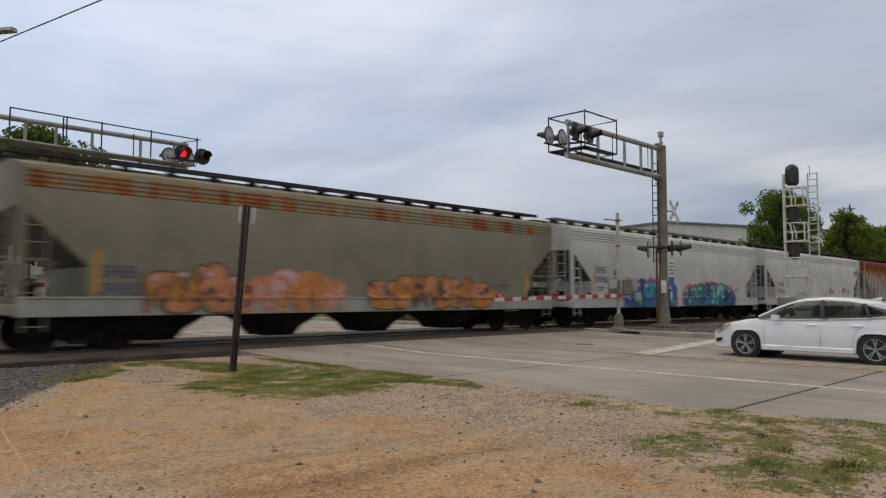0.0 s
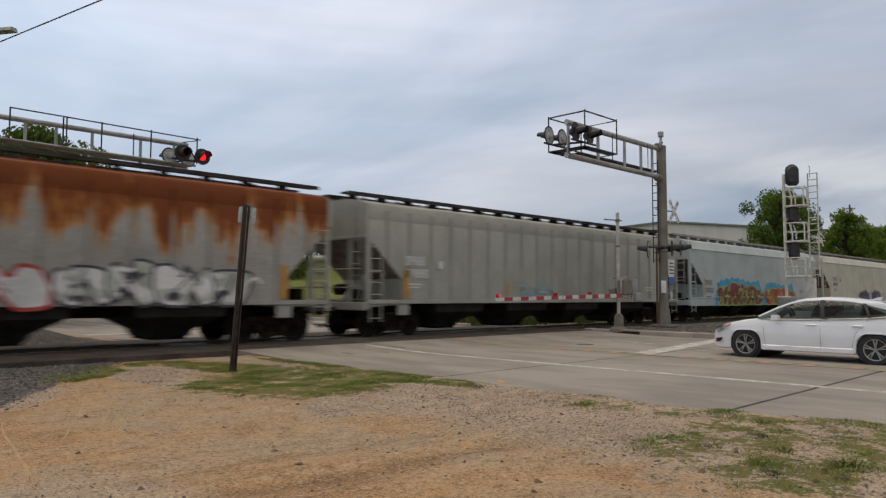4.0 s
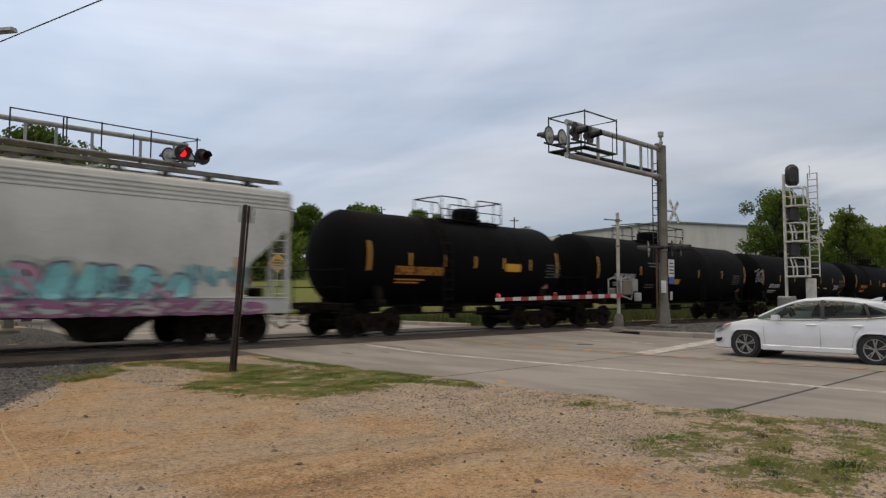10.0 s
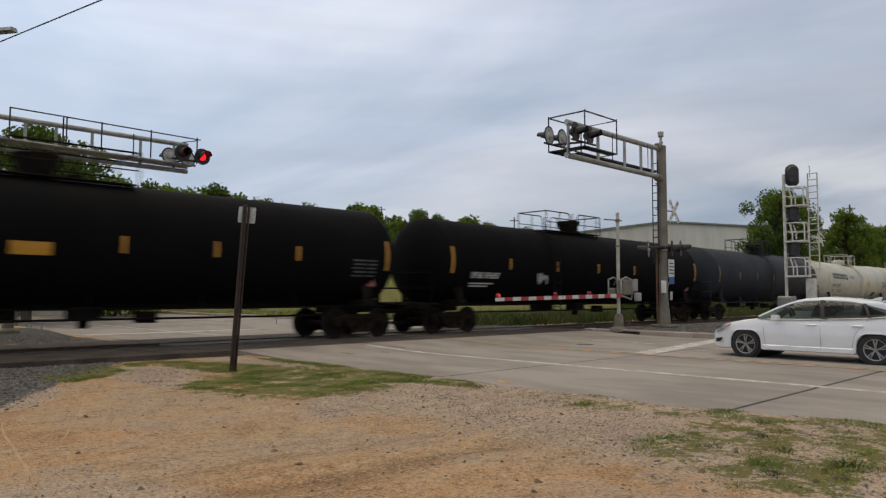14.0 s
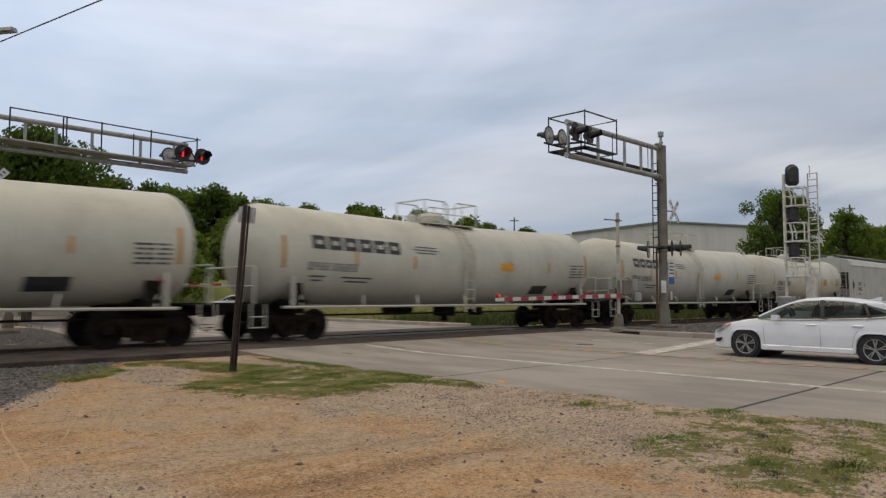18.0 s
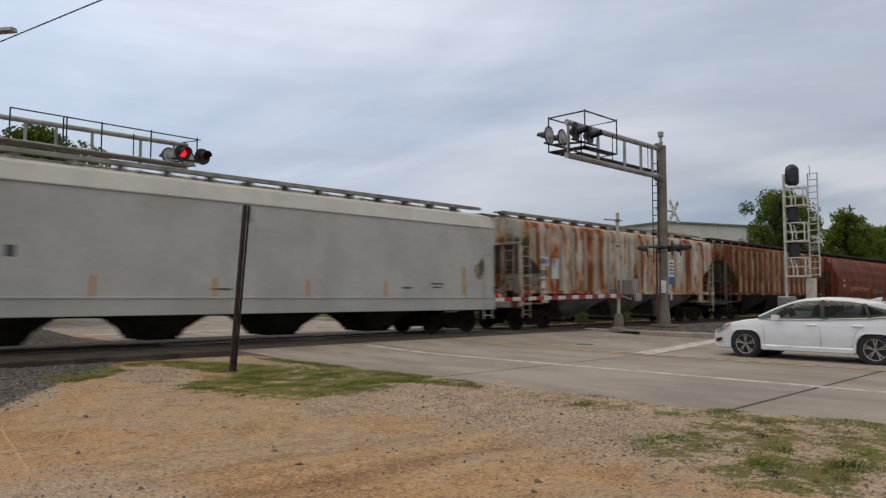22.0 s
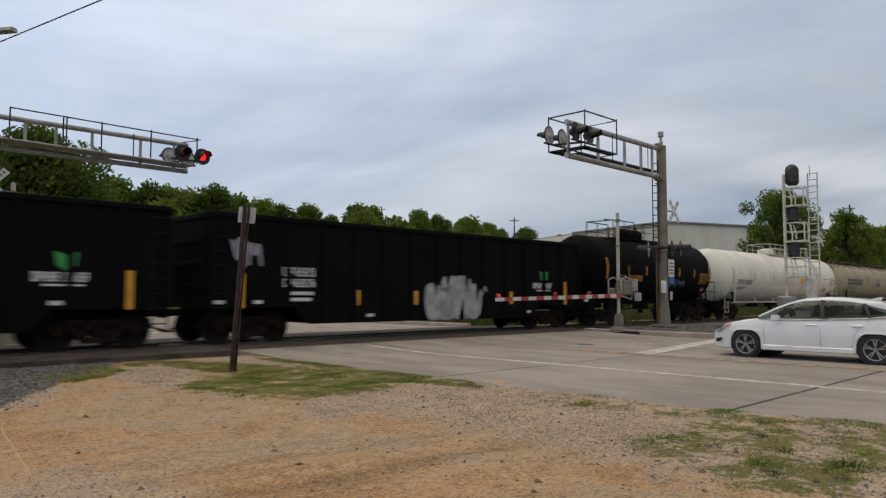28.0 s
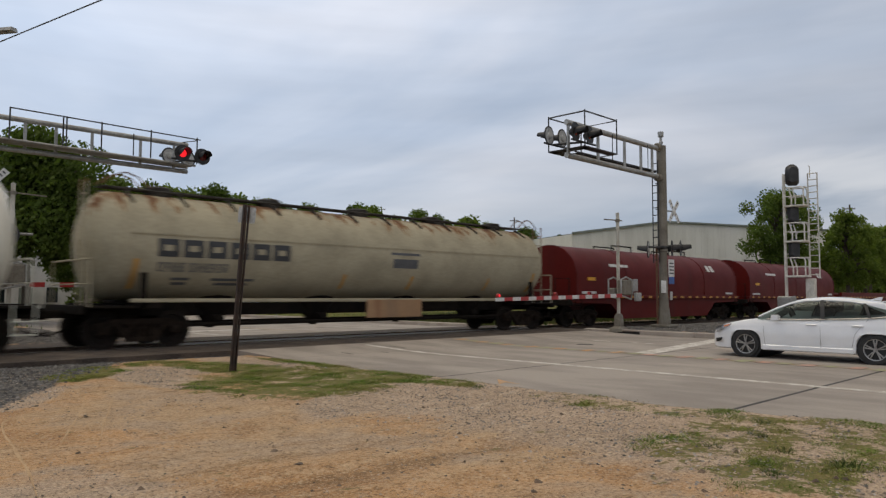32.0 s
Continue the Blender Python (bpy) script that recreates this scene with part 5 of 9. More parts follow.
    r, hb, f = tank_car(-75.25, -56.6, TANK_BLACK, "long glossy black tank car with white lettering", dome="valve", plat=(-2.89, 1.71, -0.74), ladder_at=2.11, strips=(-4.16, -1.45, 1.85, 4.7))
    tank_text(r, hb, f, WHITE_LETTER, -6.39, 2.26, 9, 0.26)
    bars(r, [(-0.63, 2.1, 0.85, 0.26)], YELLOW_TAPE, f, 0.012, "placard")
    bars(r, [(-2.89, 2.95, 1.1, 0.06), (-2.69, 2.8, 1.3, 0.06), (-3.09, 1.9, 0.9, 0.05), (-3.09, 1.78, 0.9, 0.05)], GREY_LETTER, f, 0.009)
    data_block(r, hb, f, GREY_LETTER, hb - 2.0, 2.3)
    r, hb, f = tank_car(-56.7, -37.8, TANK_BLACK, "long black tank car with white scrawl and lettering", dome="valve", ladder_at=1.65, r=1.54, zc=2.57, rail_h=0.6)
    tank_text(r, hb, f, WHITE_LETTER, -6.70, 2.03, 9, 0.24)
    graffiti(r, -9.25, -8.05, 2.1, 3.2, ["grey"], "grey", None, 101, 3, 0.045, surf=f, lift=0.012)
    graffiti(r, 5.55, 6.55, 1.8, 2.3, ["lilac"], "lilac", None, 102, 2, 0.07, surf=f, lift=0.012)
    bars(r, [(2.05, 2.0, 0.9, 0.07), (3.85, 1.95, 0.7, 0.07)], WHITE_LETTER, f, 0.009)
    data_block(r, hb, f, GREY_LETTER, hb - 1.6, 2.3)
    r, hb, f = tank_car(-37.8, -16.5, TANK_BLACK, "very long black tank car with orange lettering and top railing", dome="funnel", plat=(-5.79, 1.41, -0.79), ladder_at=-6.29, strips=(-5.24, -2.64, 0.78, 3.2, 5.75))
    tank_text(r, hb, f, ORANGE_LETTER, -7.84, 2.18, 9, 0.26)
    data_block(r, hb, f, GREY_LETTER, hb - 1.7, 2.2)
    bars(r, [(-1.24, 2.38, 0.85, 0.3)], YELLOW_TAPE, f, 0.012, "placard")
    r, hb, f = tank_car(-16.5, 5.0, TANK_BLACK, "black tank car with white lettering and small tags", dome="funnel", plat=(-2.73, 1.37, -0.08), ladder_at=-3.23)
    tank_text(r, hb, f, WHITE_LETTER, -8.13, 2.1, 9, 0.22)
    graffiti(r, -4.33, -3.63, 1.8, 2.3, ["pale"], "grey", None, 103, 2, 0.07, surf=f, lift=0.012)
    graffiti(r, 1.47, 2.47, 1.8, 2.2, ["slate"], "grey", None, 104, 2, 0.07, surf=f, lift=0.012)
    graffiti(r, 5.67, 6.67, 1.8, 2.1, ["pale"], "grey", None, 105, 2, 0.04, surf=f, lift=0.012)
    r, hb, f = tank_car(5.0, 23.7, TANK_GREY, "faded blue-grey tank car with a side ladder", dome="funnel", ladder_at=-0.30, plat=(-1.78, 1.82, 0.92), tape_mat=TAPE_DULL)
    data_block(r, hb, f, WHITE_LETTER, 8.1 - 0.3, 2.4)
    # white tank cars
    for a, b, lab in ((23.8, 41.95, "white tank car with bold black block mark"), (42.0, 60.2, "white tank car with bold black block mark and side ladder"), (60.2, 78.5, "white tank car with black block mark and dark stencils")):
        r, hb, f = tank_car(a, b, TANK_WHITE, lab, dome="box", side_pipe=True, ladder_at=0.10, bands=((0.45, 0.35),), trim=TANK_WHITE, plat=(-1.35, 1.35, -0.35), r=1.52, zc=2.47)
        marks(r, -6.35, 2.83, 0.41, f)
        if a < 24:
            part("air_reservoir", Shape().turn([(-0.6, 0.03), (-0.55, 0.14), (-0.45, 0.18), (0.45, 0.18), (0.55, 0.14), (0.6, 0.03)], (-((b - a) / 2 - 3.5), -1.3, 1.2), "x", 14), TANK_WHITE, r)
        bars(r, letters(None, -6.65, 2.1, 9, 0.24, 0.38), GREY_LETTER, f, 0.009)
        bars(r, [(-6.35, 1.8, 0.6, 0.05), (-6.35, 1.68, 0.4, 0.05), (-4.85, 1.8, 1.2, 0.05), (-4.85, 1.68, 0.9, 0.05), (-1.95, 2.95, 1.0, 0.04), (-1.95, 2.85, 1.2, 0.04), (-1.95, 2.75, 0.9, 0.04)], GREY_LETTER, f, 0.009)
        data_block(r, hb, f, DARK_LETTER, hb - 0.95 - 0.55, 2.25)
        bars(r, [(hb - 3.8, 1.5, 1.0, 0.34)], DARK_LETTER, f, 0.009, "stencil")
        bars(r, [(2.31, 2.4, 0.78, 0.28)], SIGN_ORANGE, f, 0.012, "placard", "orange placard")
        sag(r, 0.018)
    r, hb, f = tank_car(78.5, 94.8, TANK_WHITE, "white tank car with grey lettering and yellow placard", dome="box", side_pipe=True, ladder_at=0.98, trim=TANK_WHITE, bands=((1.28, 0.3),), plat=(-2.02, 1.38, -0.42), r=1.52, zc=2.47)
    tank_text(r, hb, f, GREY_LETTER, -5.87, 2.13, 10, 0.28)
    data_block(r, hb, f, GREY_LETTER, hb - 1.6, 2.3)
    bars(r, [(3.03, 2.33, 0.7, 0.46)], YELLOW_TAPE, f, 0.012, "placard")
    sag(r, 0.018)
    r, hb = hopper_car(94.95, 116.03, STEEL_COOL, "clean light grey covered hopper car with dark stencils", seed=13, bays=4, ridged=False)
    hopper_text(r, hb, -7.75, 2.4, DARK_LETTER)
    # plated ends with an oval hand hole
    for w in (-1, 1):
        for y in (-1.58, 1.58):
            cx, cz = w * (hb - 0.76), 2.18
            rim, hole = [], []
            for k in range(32):
                a = 2 * math.pi * (k + 0.5) / 32
                q = max(abs(math.cos(a)) / 0.74, abs(math.sin(a)) / 0.92)
                rim.append((cx + math.cos(a) / q, cz + math.sin(a) / q))
                hole.append((cx - w * 0.05 + 0.30 * math.cos(a), 2.36 + 0.44 * math.sin(a)))
            s = Shape()
            s.loft([[(x, yy, z) for x, z in ring] for ring, yy in ((rim, y - 0.012), (hole, y - 0.012), (hole, y + 0.012), (rim, y + 0.012), (rim, y - 0.012))], cap=False)
            part("end_plate", s, STEEL_COOL, r, "flat end plate with an oval hand hole", smooth=False)
    r, hb = hopper_car(116.13, 134.47, RUSTY_WHITE, "white ribbed hopper car with heavy vertical rust streaks", ribs=18, body_z=1.46, sill=False, bays=3, outlet=HOPPER_TAN, deep=0.3, seed=14, tri=(3.4, 1.5), rib_mat=PALE_RIB, end_mat=RUSTY_END, walk_mat=WALK_LIGHT)
    bars(r, [(-7.0, 2.72, 0.55, 0.42), (-7.0, 2.25, 0.55, 0.42), (-7.0, 1.8, 0.5, 0.3), (-6.3, 2.72, 0.5, 0.3), (-6.3, 2.3, 0.5, 0.5)], WHITE_LETTER, name="paint_patch", lift=0.074)
    bars(r, letters(None, -7.2, 2.74, 3, 0.22, 0.2) + letters(None, -7.2, 2.25, 3, 0.26, 0.1) + letters(None, -6.45, 2.74, 2, 0.2, 0.3), DARK_LETTER, lift=0.08)
    r, hb = hopper_car(134.58, 152.69, RUSTY_TAN, "tan ribbed hopper car almost covered with brown rust", ribs=18, body_z=1.46, sill=False, bays=3, outlet=HOPPER_DARK, deep=0.3, seed=15, tri=(3.4, 1.8), rib_mat=TAN_RIB, end_mat=SLOPE_DIRT_SHADE)
    bars(r, [row for z in (2.86, 2.46) for row in letters(None, -6.55, z, 4, 0.2, 1.1)] + [(-6.4, 1.95, 0.5, 0.035), (-6.4, 1.85, 0.35, 0.035), (6.6, 1.95, 0.3, 0.14)], DARK_LETTER, lift=0.006)
    r, hb = hopper_car(152.69, 173.70, RED_BROWN, "rounded oxide-red hopper car with faded tags and grime", body_z=1.1, bays=3, bulge=0.28, seed=16, tri=(3.3, 1.5), tape=False)
    graffiti(r, -5.6, -0.7, 1.75, 2.2, ["salmon"], "rust", None, 161, 7, 0.04, surf=lambda z: -1.6, lift=0.012)
    graffiti(r, 0.4, 3.5, 1.55, 2.05, ["slate", "teal"], "slate", None, 167, 5, 0.05, surf=lambda z: -1.6, lift=0.012)
    bars(r, [(-7.0, 2.6, 0.5, 0.16), (-6.95, 2.2, 0.55, 0.2), (6.2, 1.8, 0.8, 0.16)], SPRAY["salmon"], lift=0.006)
    gondola_car(173.85, 191.1, "black ribbed gondola car with orange reflectors", 17)
    r, hb = gondola_car(191.0, 209.05, "black ribbed gondola car with white and pale blue graffiti", 18)
    side = lambda z: -1.53
    graffiti(r, -0.6, 2.1, 0.55, 2.1, ["grey", "pale"], "grey", None, 181, 4, 0.2, surf=side, lift=0.09, gleam="pale")
    graffiti(r, -7.8, -6.9, 1.95, 3.1, ["lilac"], "grey", None, 182, 2, 0.06, surf=side, lift=0.09)
    r, hb, f = tank_car(209.2, 222.45, TANK_BLACK, "short black tank car with orange lettering and blue tag", dome="wide", ladder_at=-3.79, plat=(-3.29, 1.41, -0.59))
    tank_text(r, hb, f, ORANGE_LETTER, -4.19, 2.2, 11, 0.27)
    data_block(r, hb, f, ORANGE_LETTER, hb - 1.5, 2.3)
    graffiti(r, 0.21, 2.41, 1.75, 2.3, ["slate"], "teal", None, 191, 5, 0.05, surf=f, lift=0.012)
    r, hb, f = tank_car(222.5, 243.5, TANK_BRIGHT, "long white tank car with raised side jacket panel", dome="box", side_pipe=True, ladder_at=4.77, trim=TANK_WHITE, r=1.59, zc=2.61, plat=(-1.28, 5.67, 0.04), rail_h=0.66)
    tank_text(r, hb, f, DARK_LETTER, -8.18, 2.2, 9, 0.3)
    bars(r, [(0.37, 2.5, 8.2, 0.9)], JACKET, f, 0.006, "jacket_panel", "slightly greyer panel on the tank side")
    bars(r, [(2.17, 2.42, 0.85, 0.32)], SIGN_ORANGE, f, 0.014, "placard")
    bars(r, [(1.97, 2.8, 1.2, 0.05), (1.97, 2.7, 0.9, 0.05), (hb - 2.8, 2.6, 0.7, 0.05), (hb - 2.8, 1.9, 0.8, 0.05), (hb - 2.8, 1.78, 0.8, 0.05)], GREY_LETTER, f, 0.014)
    data_block(r, hb, f, SPRAY["blue"], hb - 1.5, 2.45)
    pressure_hopper(243.45, 262.9, "soiled cream pressure hopper car with rusty roof walk, dark mark")
    coil_car(262.9, 281.0, "dark red covered coil car with white emblem")
    coil_car(281.0, 298.5, "dark red covered coil car behind the first one")
    coil_car(298.5, 316.0, "dark red open coil car with empty trough", hood=False)


build_train()

SPEED = (1.6344, -0.2748, -0.0688, -0.0278, 0.0871, 0.0405)


def run(t):
    """How far the train has come past its place at 16 s."""
    q = (t - 16) / 16
    return -0.1 * max(0, t - 30) ** 2 + 160 * sum(c * q ** (k + 1) / (k + 1) for k, c in enumerate(SPEED))
# ---- ground ----
def smooth(a, b, t):
    q = min(max((t - a) / (b - a), 0.0), 1.0)
    return q * q * (3 - 2 * q)


def road_height(y):
    d = abs(y - TRACK_Y)
    return 0.13 * (1 - smooth(1.5, 6.5, d))


def ground_height(x, y):
    d = abs(y - TRACK_Y)
    h = 0.035 * noise.noise((x * 0.35, y * 0.35, 1.0)) + 0.012 * noise.noise((x * 1.3, y * 1.3, 4.0))
    bed = smooth(3.6, 1.9, d)
    h = h * (1 - bed) + bed * -0.06
    # the low island by the far gate, banks behind the line
    h += 0.17 * smooth(24.6, 25.4, x) * smooth(11.0, 12.5, y) * smooth(17.3, 16.3, y) * smooth(60, 40, x)
    h += 0.36 * smooth(23.0, 24.6, y) * smooth(8.6, 7.0, x) * smooth(60, 30, y) * smooth(-12, -4, x)
    h += 5.5 * smooth(32, 62, y) * smooth(34, 80, x) + 1.6 * smooth(24, 34, y) * smooth(44, 70, x)
    h += 3.0 * smooth(60, 160, y) + 3.1 * smooth(61, 78, y) * smooth(58, 36, x) * smooth(-10, 4, x)
    # lumps and shallow ruts of the lot
    if -2 < x < 10 and -1 < y < 16:
        lot = smooth(16, 14, y)
        h += lot * (0.010 * noise.noise((x * 3.1, y * 3.1, 8.0)) + 0.006 * noise.noise((x * 7.3, y * 7.3, 6.0)))
        line = y + 0.12 * x + 0.25 * noise.noise((x * 0.9, y * 0.9, 3.0))
        for c, w, d in ((5.25, 0.22, -0.030), (5.62, 0.14, 0.020), (6.2, 0.18, -0.014), (4.7, 0.2, 0.014)):
            h += d * math.exp(-((line - c) / w) ** 2) * smooth(1.5, 3.0, x) * smooth(6.8, 5.2, x)
    edge = verge(y)
    if edge < x < ROAD_X[4] + 0.3 and abs(y - TRACK_Y) > 1.0:
        h = min(h, -0.09)
    elif edge - 0.7 < x <= edge and y < 16:
        # dirt washed over the slab's edge
        q = smooth(edge - 0.7, edge - 0.15, x)
        h = h * (1 - q) + q * (0.016 + 0.010 * noise.noise((x * 5, y * 5, 2.0)))
    return h


def verge(y):
    """Where dirt and weeds end on the road, along the lot."""
    return ROAD_X[0] + 0.02 + 0.50 * smooth(5.0, 2.0, y) + 0.10 * noise.noise((0.0, y * 0.9, 5.0)) + 0.06 * noise.noise((0.0, y * 3.3, 1.0))


def soft_box(x, y, cx, cy, rx, ry, turn=0.0):
    c, s = math.cos(turn), math.sin(turn)
    u, v = ((x - cx) * c + (y - cy) * s) / rx, (-(x - cx) * s + (y - cy) * c) / ry
    return smooth(1.25, 0.75, math.hypot(u, v))


def grass_cover(x, y):
    # the patch round the sign post and its tail along the road
    g = 0.80 * max(soft_box(x, y, 6.85, 10.6, 1.75, 2.1, -0.25), soft_box(x, y, 8.3, 10.5, 0.75, 1.9), soft_box(x, y, 7.25, 13.6, 0.75, 2.6, 0.12), soft_box(x, y, 8.78, 13.0, 0.22, 2.2), soft_box(x, y, 8.7, 8.6, 0.4, 0.5))
    g = max(g, 0.85 * soft_box(x, y, 4.75, 14.2, 1.5, 0.55, 0.98), 0.65 * soft_box(x, y, 6.6, 15.7, 1.0, 0.45, 0.75))
    # weeds towards the near corner of the lot
    g = max(g, 0.58 * soft_box(x, y, 6.9, 2.9, 1.2, 0.95, 0.5), 0.74 * soft_box(x, y, 6.35, 2.3, 0.9, 0.55, 0.3), 0.56 * soft_box(x, y, 8.0, 2.8, 1.4, 1.3), 0.40 * soft_box(x, y, 8.7, 5.2, 0.7, 1.7))
    if y > 23.5:
        g = max(g, smooth(24.6, 26.5, x) * smooth(22.8, 24.5, y), smooth(26, 32, y) * smooth(8.8, 7.5, x))
    g = max(g, smooth(48, 58, x) * smooth(16, 12, y), smooth(60, 63, y) * 1.6)
    if y < -12 or x < -25:
        g = max(g, 0.8)
    return g


def stone_cover(x, y):
    d = abs(y - TRACK_Y)
    g = smooth(3.4, 2.6, d)
    if y < TRACK_Y:
        g = max(g, smooth(-0.7, 0.7, y - (10.7 + (x - 2.43) * 1.52)) * smooth(-0.8, 0.8, 7.6 - x))
    g = max(g, smooth(24.6, 25.2, x) * smooth(11, 12, y) * smooth(60, 45, x) * smooth(24, 22, y) * 0.8)
    g = max(g, soft_box(x, y, 6.0, 25.0, 3.0, 2.4))
    return g


def pebble_cover(x, y):
    """Where the sand gives way to greyish fine gravel, towards the road and the rails."""
    g = smooth(-1.2, 0.9, x - 5.9 - 0.10 * (y - 5)) * smooth(14, 11, y)
    g = max(g, 0.95 * soft_box(x, y, 5.3, 12.7, 0.6, 2.3, 0.0), 0.9 * soft_box(x, y, 6.5, 8.2, 1.6, 0.7, 0.5), soft_box(x, y, 8.2, 14.3, 0.7, 2.2), soft_box(x, y, 5.9, 13.9, 0.9, 1.2))
    g = max(g, 0.8 * soft_box(x, y, 3.0, 11.4, 1.3, 0.35, 1.0), 0.6 * soft_box(x, y, 1.9, 6.2, 0.5, 0.7))
    return max(g, 0.75 * smooth(0.9, 0.2, abs(x + y - 7.6)) * smooth(3.2, 2.2, x))


def graded(lo, hi, fine_lo, fine_hi, step):
    v, out = fine_lo, []
    while v <= fine_hi:
        out.append(v)
        v += step
    w, s = out[-1], step
    while w < hi:
        s *= 1.22
        w += s
        out.append(min(w, hi))
    w, s = out[0], step
    while w > lo:
        s *= 1.22
        w -= s
        out.insert(0, max(w, lo))
    return out


def ground_material():
    m = bpy.data.materials.new("dirt_gravel_and_grass")
    m.use_nodes = True
    n, l = m.node_tree.nodes, m.node_tree.links
    b = n["Principled BSDF"]
    b.inputs["Roughness"].default_value = 0.95
    b.inputs["Specular IOR Level"].default_value = 0.2
    tc = n.new("ShaderNodeTexCoord")
    at = n.new("ShaderNodeAttribute")
    at.attribute_name = "cover"
    sep = n.new("ShaderNodeSeparateColor")
    l.new(at.outputs["Color"], sep.inputs[0])

    def tex(scale, detail=5, rough=0.6, dist=0.0):
        t = n.new("ShaderNodeTexNoise")
        t.inputs["Scale"].default_value, t.inputs["Detail"].default_value, t.inputs["Roughness"].default_value, t.inputs["Distortion"].default_value = scale, detail, rough, dist
        l.new(tc.outputs["Object"], t.inputs["Vector"])
        return t.outputs["Fac"]

    def rng(v, a, b_, c=0.0, d=1.0):
        r = n.new("ShaderNodeMapRange")
        for key, val in zip(("From Min", "From Max", "To Min", "To Max"), (a, b_, c, d)):
            r.inputs[key].default_value = val
        l.new(v, r.inputs["Value"])
        return r.outputs[0]

    def math_(op, a, b_):
        x = n.new("ShaderNodeMath")
        x.operation = op
        for k, v in enumerate((a, b_)):
            if isinstance(v, (int, float)):
                x.inputs[k].default_value = v
            else:
                l.new(v, x.inputs[k])
        return x.outputs[0]

    def mix(f, a, b_):
        x = n.new("ShaderNodeMix")
        x.data_type = "RGBA"
        for k, v in ((0, f), (6, a), (7, b_)):
            if isinstance(v, tuple):
                x.inputs[k].default_value = (*v, 1)
            else:
                l.new(v, x.inputs[k])
        return x.outputs[2]

    big, mid, fine, pebble = tex(0.35, 5, 0.6, 0.6), tex(2.2, 6, 0.65), tex(30, 5, 0.7), tex(85, 3, 0.65)
    broad = tex(0.75, 4, 0.55, 0.4)
    dirt = mix(rng(big, 0.42, 0.58), (0.500, 0.292, 0.138), (0.460, 0.318, 0.188))
    dirt = mix(math_("MULTIPLY", rng(broad, 0.49, 0.60), 0.85), dirt, (0.400, 0.300, 0.214))
    dirt = mix(math_("MULTIPLY", rng(broad, 0.46, 0.34), 0.75), dirt, (0.330, 0.178, 0.078))
    dirt = mix(rng(mid, 0.5, 0.75), dirt, (0.332, 0.196, 0.094))
    # long bent bands of packed, paler and darker dirt
    mp = n.new("ShaderNodeMapping")
    mp.inputs["Rotation"].default_value = (0, 0, radians(8))
    mp.inputs["Scale"].default_value = (0.30, 2.2, 1)
    l.new(tc.outputs["Object"], mp.inputs[0])
    rut = n.new("ShaderNodeTexNoise")
    rut.inputs["Scale"].default_value, rut.inputs["Detail"].default_value, rut.inputs["Roughness"].default_value, rut.inputs["Distortion"].default_value = 1.0, 7, 0.68, 0.7
    l.new(mp.outputs[0], rut.inputs["Vector"])
    dirt = mix(rng(rut.outputs["Fac"], 0.55, 0.85), dirt, (0.505, 0.343, 0.198))
    dirt = mix(rng(rut.outputs["Fac"], 0.44, 0.22), dirt, (0.130, 0.078, 0.039))
    grit = mix(rng(big, 0.42, 0.60), (0.450, 0.340, 0.250), (0.370, 0.280, 0.205))
    grit = mix(rng(mid, 0.53, 0.66), grit, (0.340, 0.262, 0.200))
    grit = mix(rng(mid, 0.44, 0.34), grit, (0.500, 0.400, 0.305))
    pf = rng(math_("ADD", sep.outputs[2], math_("ADD", math_("MULTIPLY", math_("SUBTRACT", mid, 0.5), 1.3), math_("MULTIPLY", math_("SUBTRACT", rut.outputs["Fac"], 0.5), 1.2))), 0.3, 0.75)
    dirt = mix(pf, dirt, grit)
    lump, shelf = tex(7, 6, 0.72), tex(16, 5, 0.7)
    dirt = mix(math_("MULTIPLY", rng(lump, 0.53, 0.66), 0.55), dirt, (0.523, 0.388, 0.256))
    dirt = mix(math_("MULTIPLY", rng(lump, 0.46, 0.33), 0.6), dirt, (0.123, 0.079, 0.043))
    dirt = mix(math_("MULTIPLY", rng(shelf, 0.55, 0.66), 0.5), dirt, (0.110, 0.079, 0.052))
    dirt = mix(math_("MULTIPLY", rng(shelf, 0.45, 0.36), 0.45), dirt, (0.575, 0.434, 0.287))
    # two old ruts, relief put into the colour: hollow darkened, ridge beside it paled
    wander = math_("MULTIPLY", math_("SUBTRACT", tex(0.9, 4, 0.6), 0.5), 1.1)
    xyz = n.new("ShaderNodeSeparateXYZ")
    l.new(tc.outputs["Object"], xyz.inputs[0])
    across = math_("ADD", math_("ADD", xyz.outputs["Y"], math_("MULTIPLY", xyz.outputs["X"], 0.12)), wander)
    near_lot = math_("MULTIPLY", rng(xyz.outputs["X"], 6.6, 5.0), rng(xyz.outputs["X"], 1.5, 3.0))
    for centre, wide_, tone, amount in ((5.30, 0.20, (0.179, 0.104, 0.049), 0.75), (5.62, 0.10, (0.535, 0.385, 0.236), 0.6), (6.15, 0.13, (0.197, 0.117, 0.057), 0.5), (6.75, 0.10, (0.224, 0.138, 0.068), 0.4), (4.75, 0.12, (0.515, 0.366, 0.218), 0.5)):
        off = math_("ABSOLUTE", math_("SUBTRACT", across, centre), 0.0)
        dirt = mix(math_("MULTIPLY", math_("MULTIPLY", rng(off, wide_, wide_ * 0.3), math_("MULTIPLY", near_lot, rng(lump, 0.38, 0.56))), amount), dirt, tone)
    # grains: small pale and dark stones pressed into it
    dirt = mix(math_("MULTIPLY", rng(fine, 0.54, 0.63), math_("ADD", 0.55, math_("MULTIPLY", pf, 0.35))), dirt, (0.600, 0.478, 0.338))
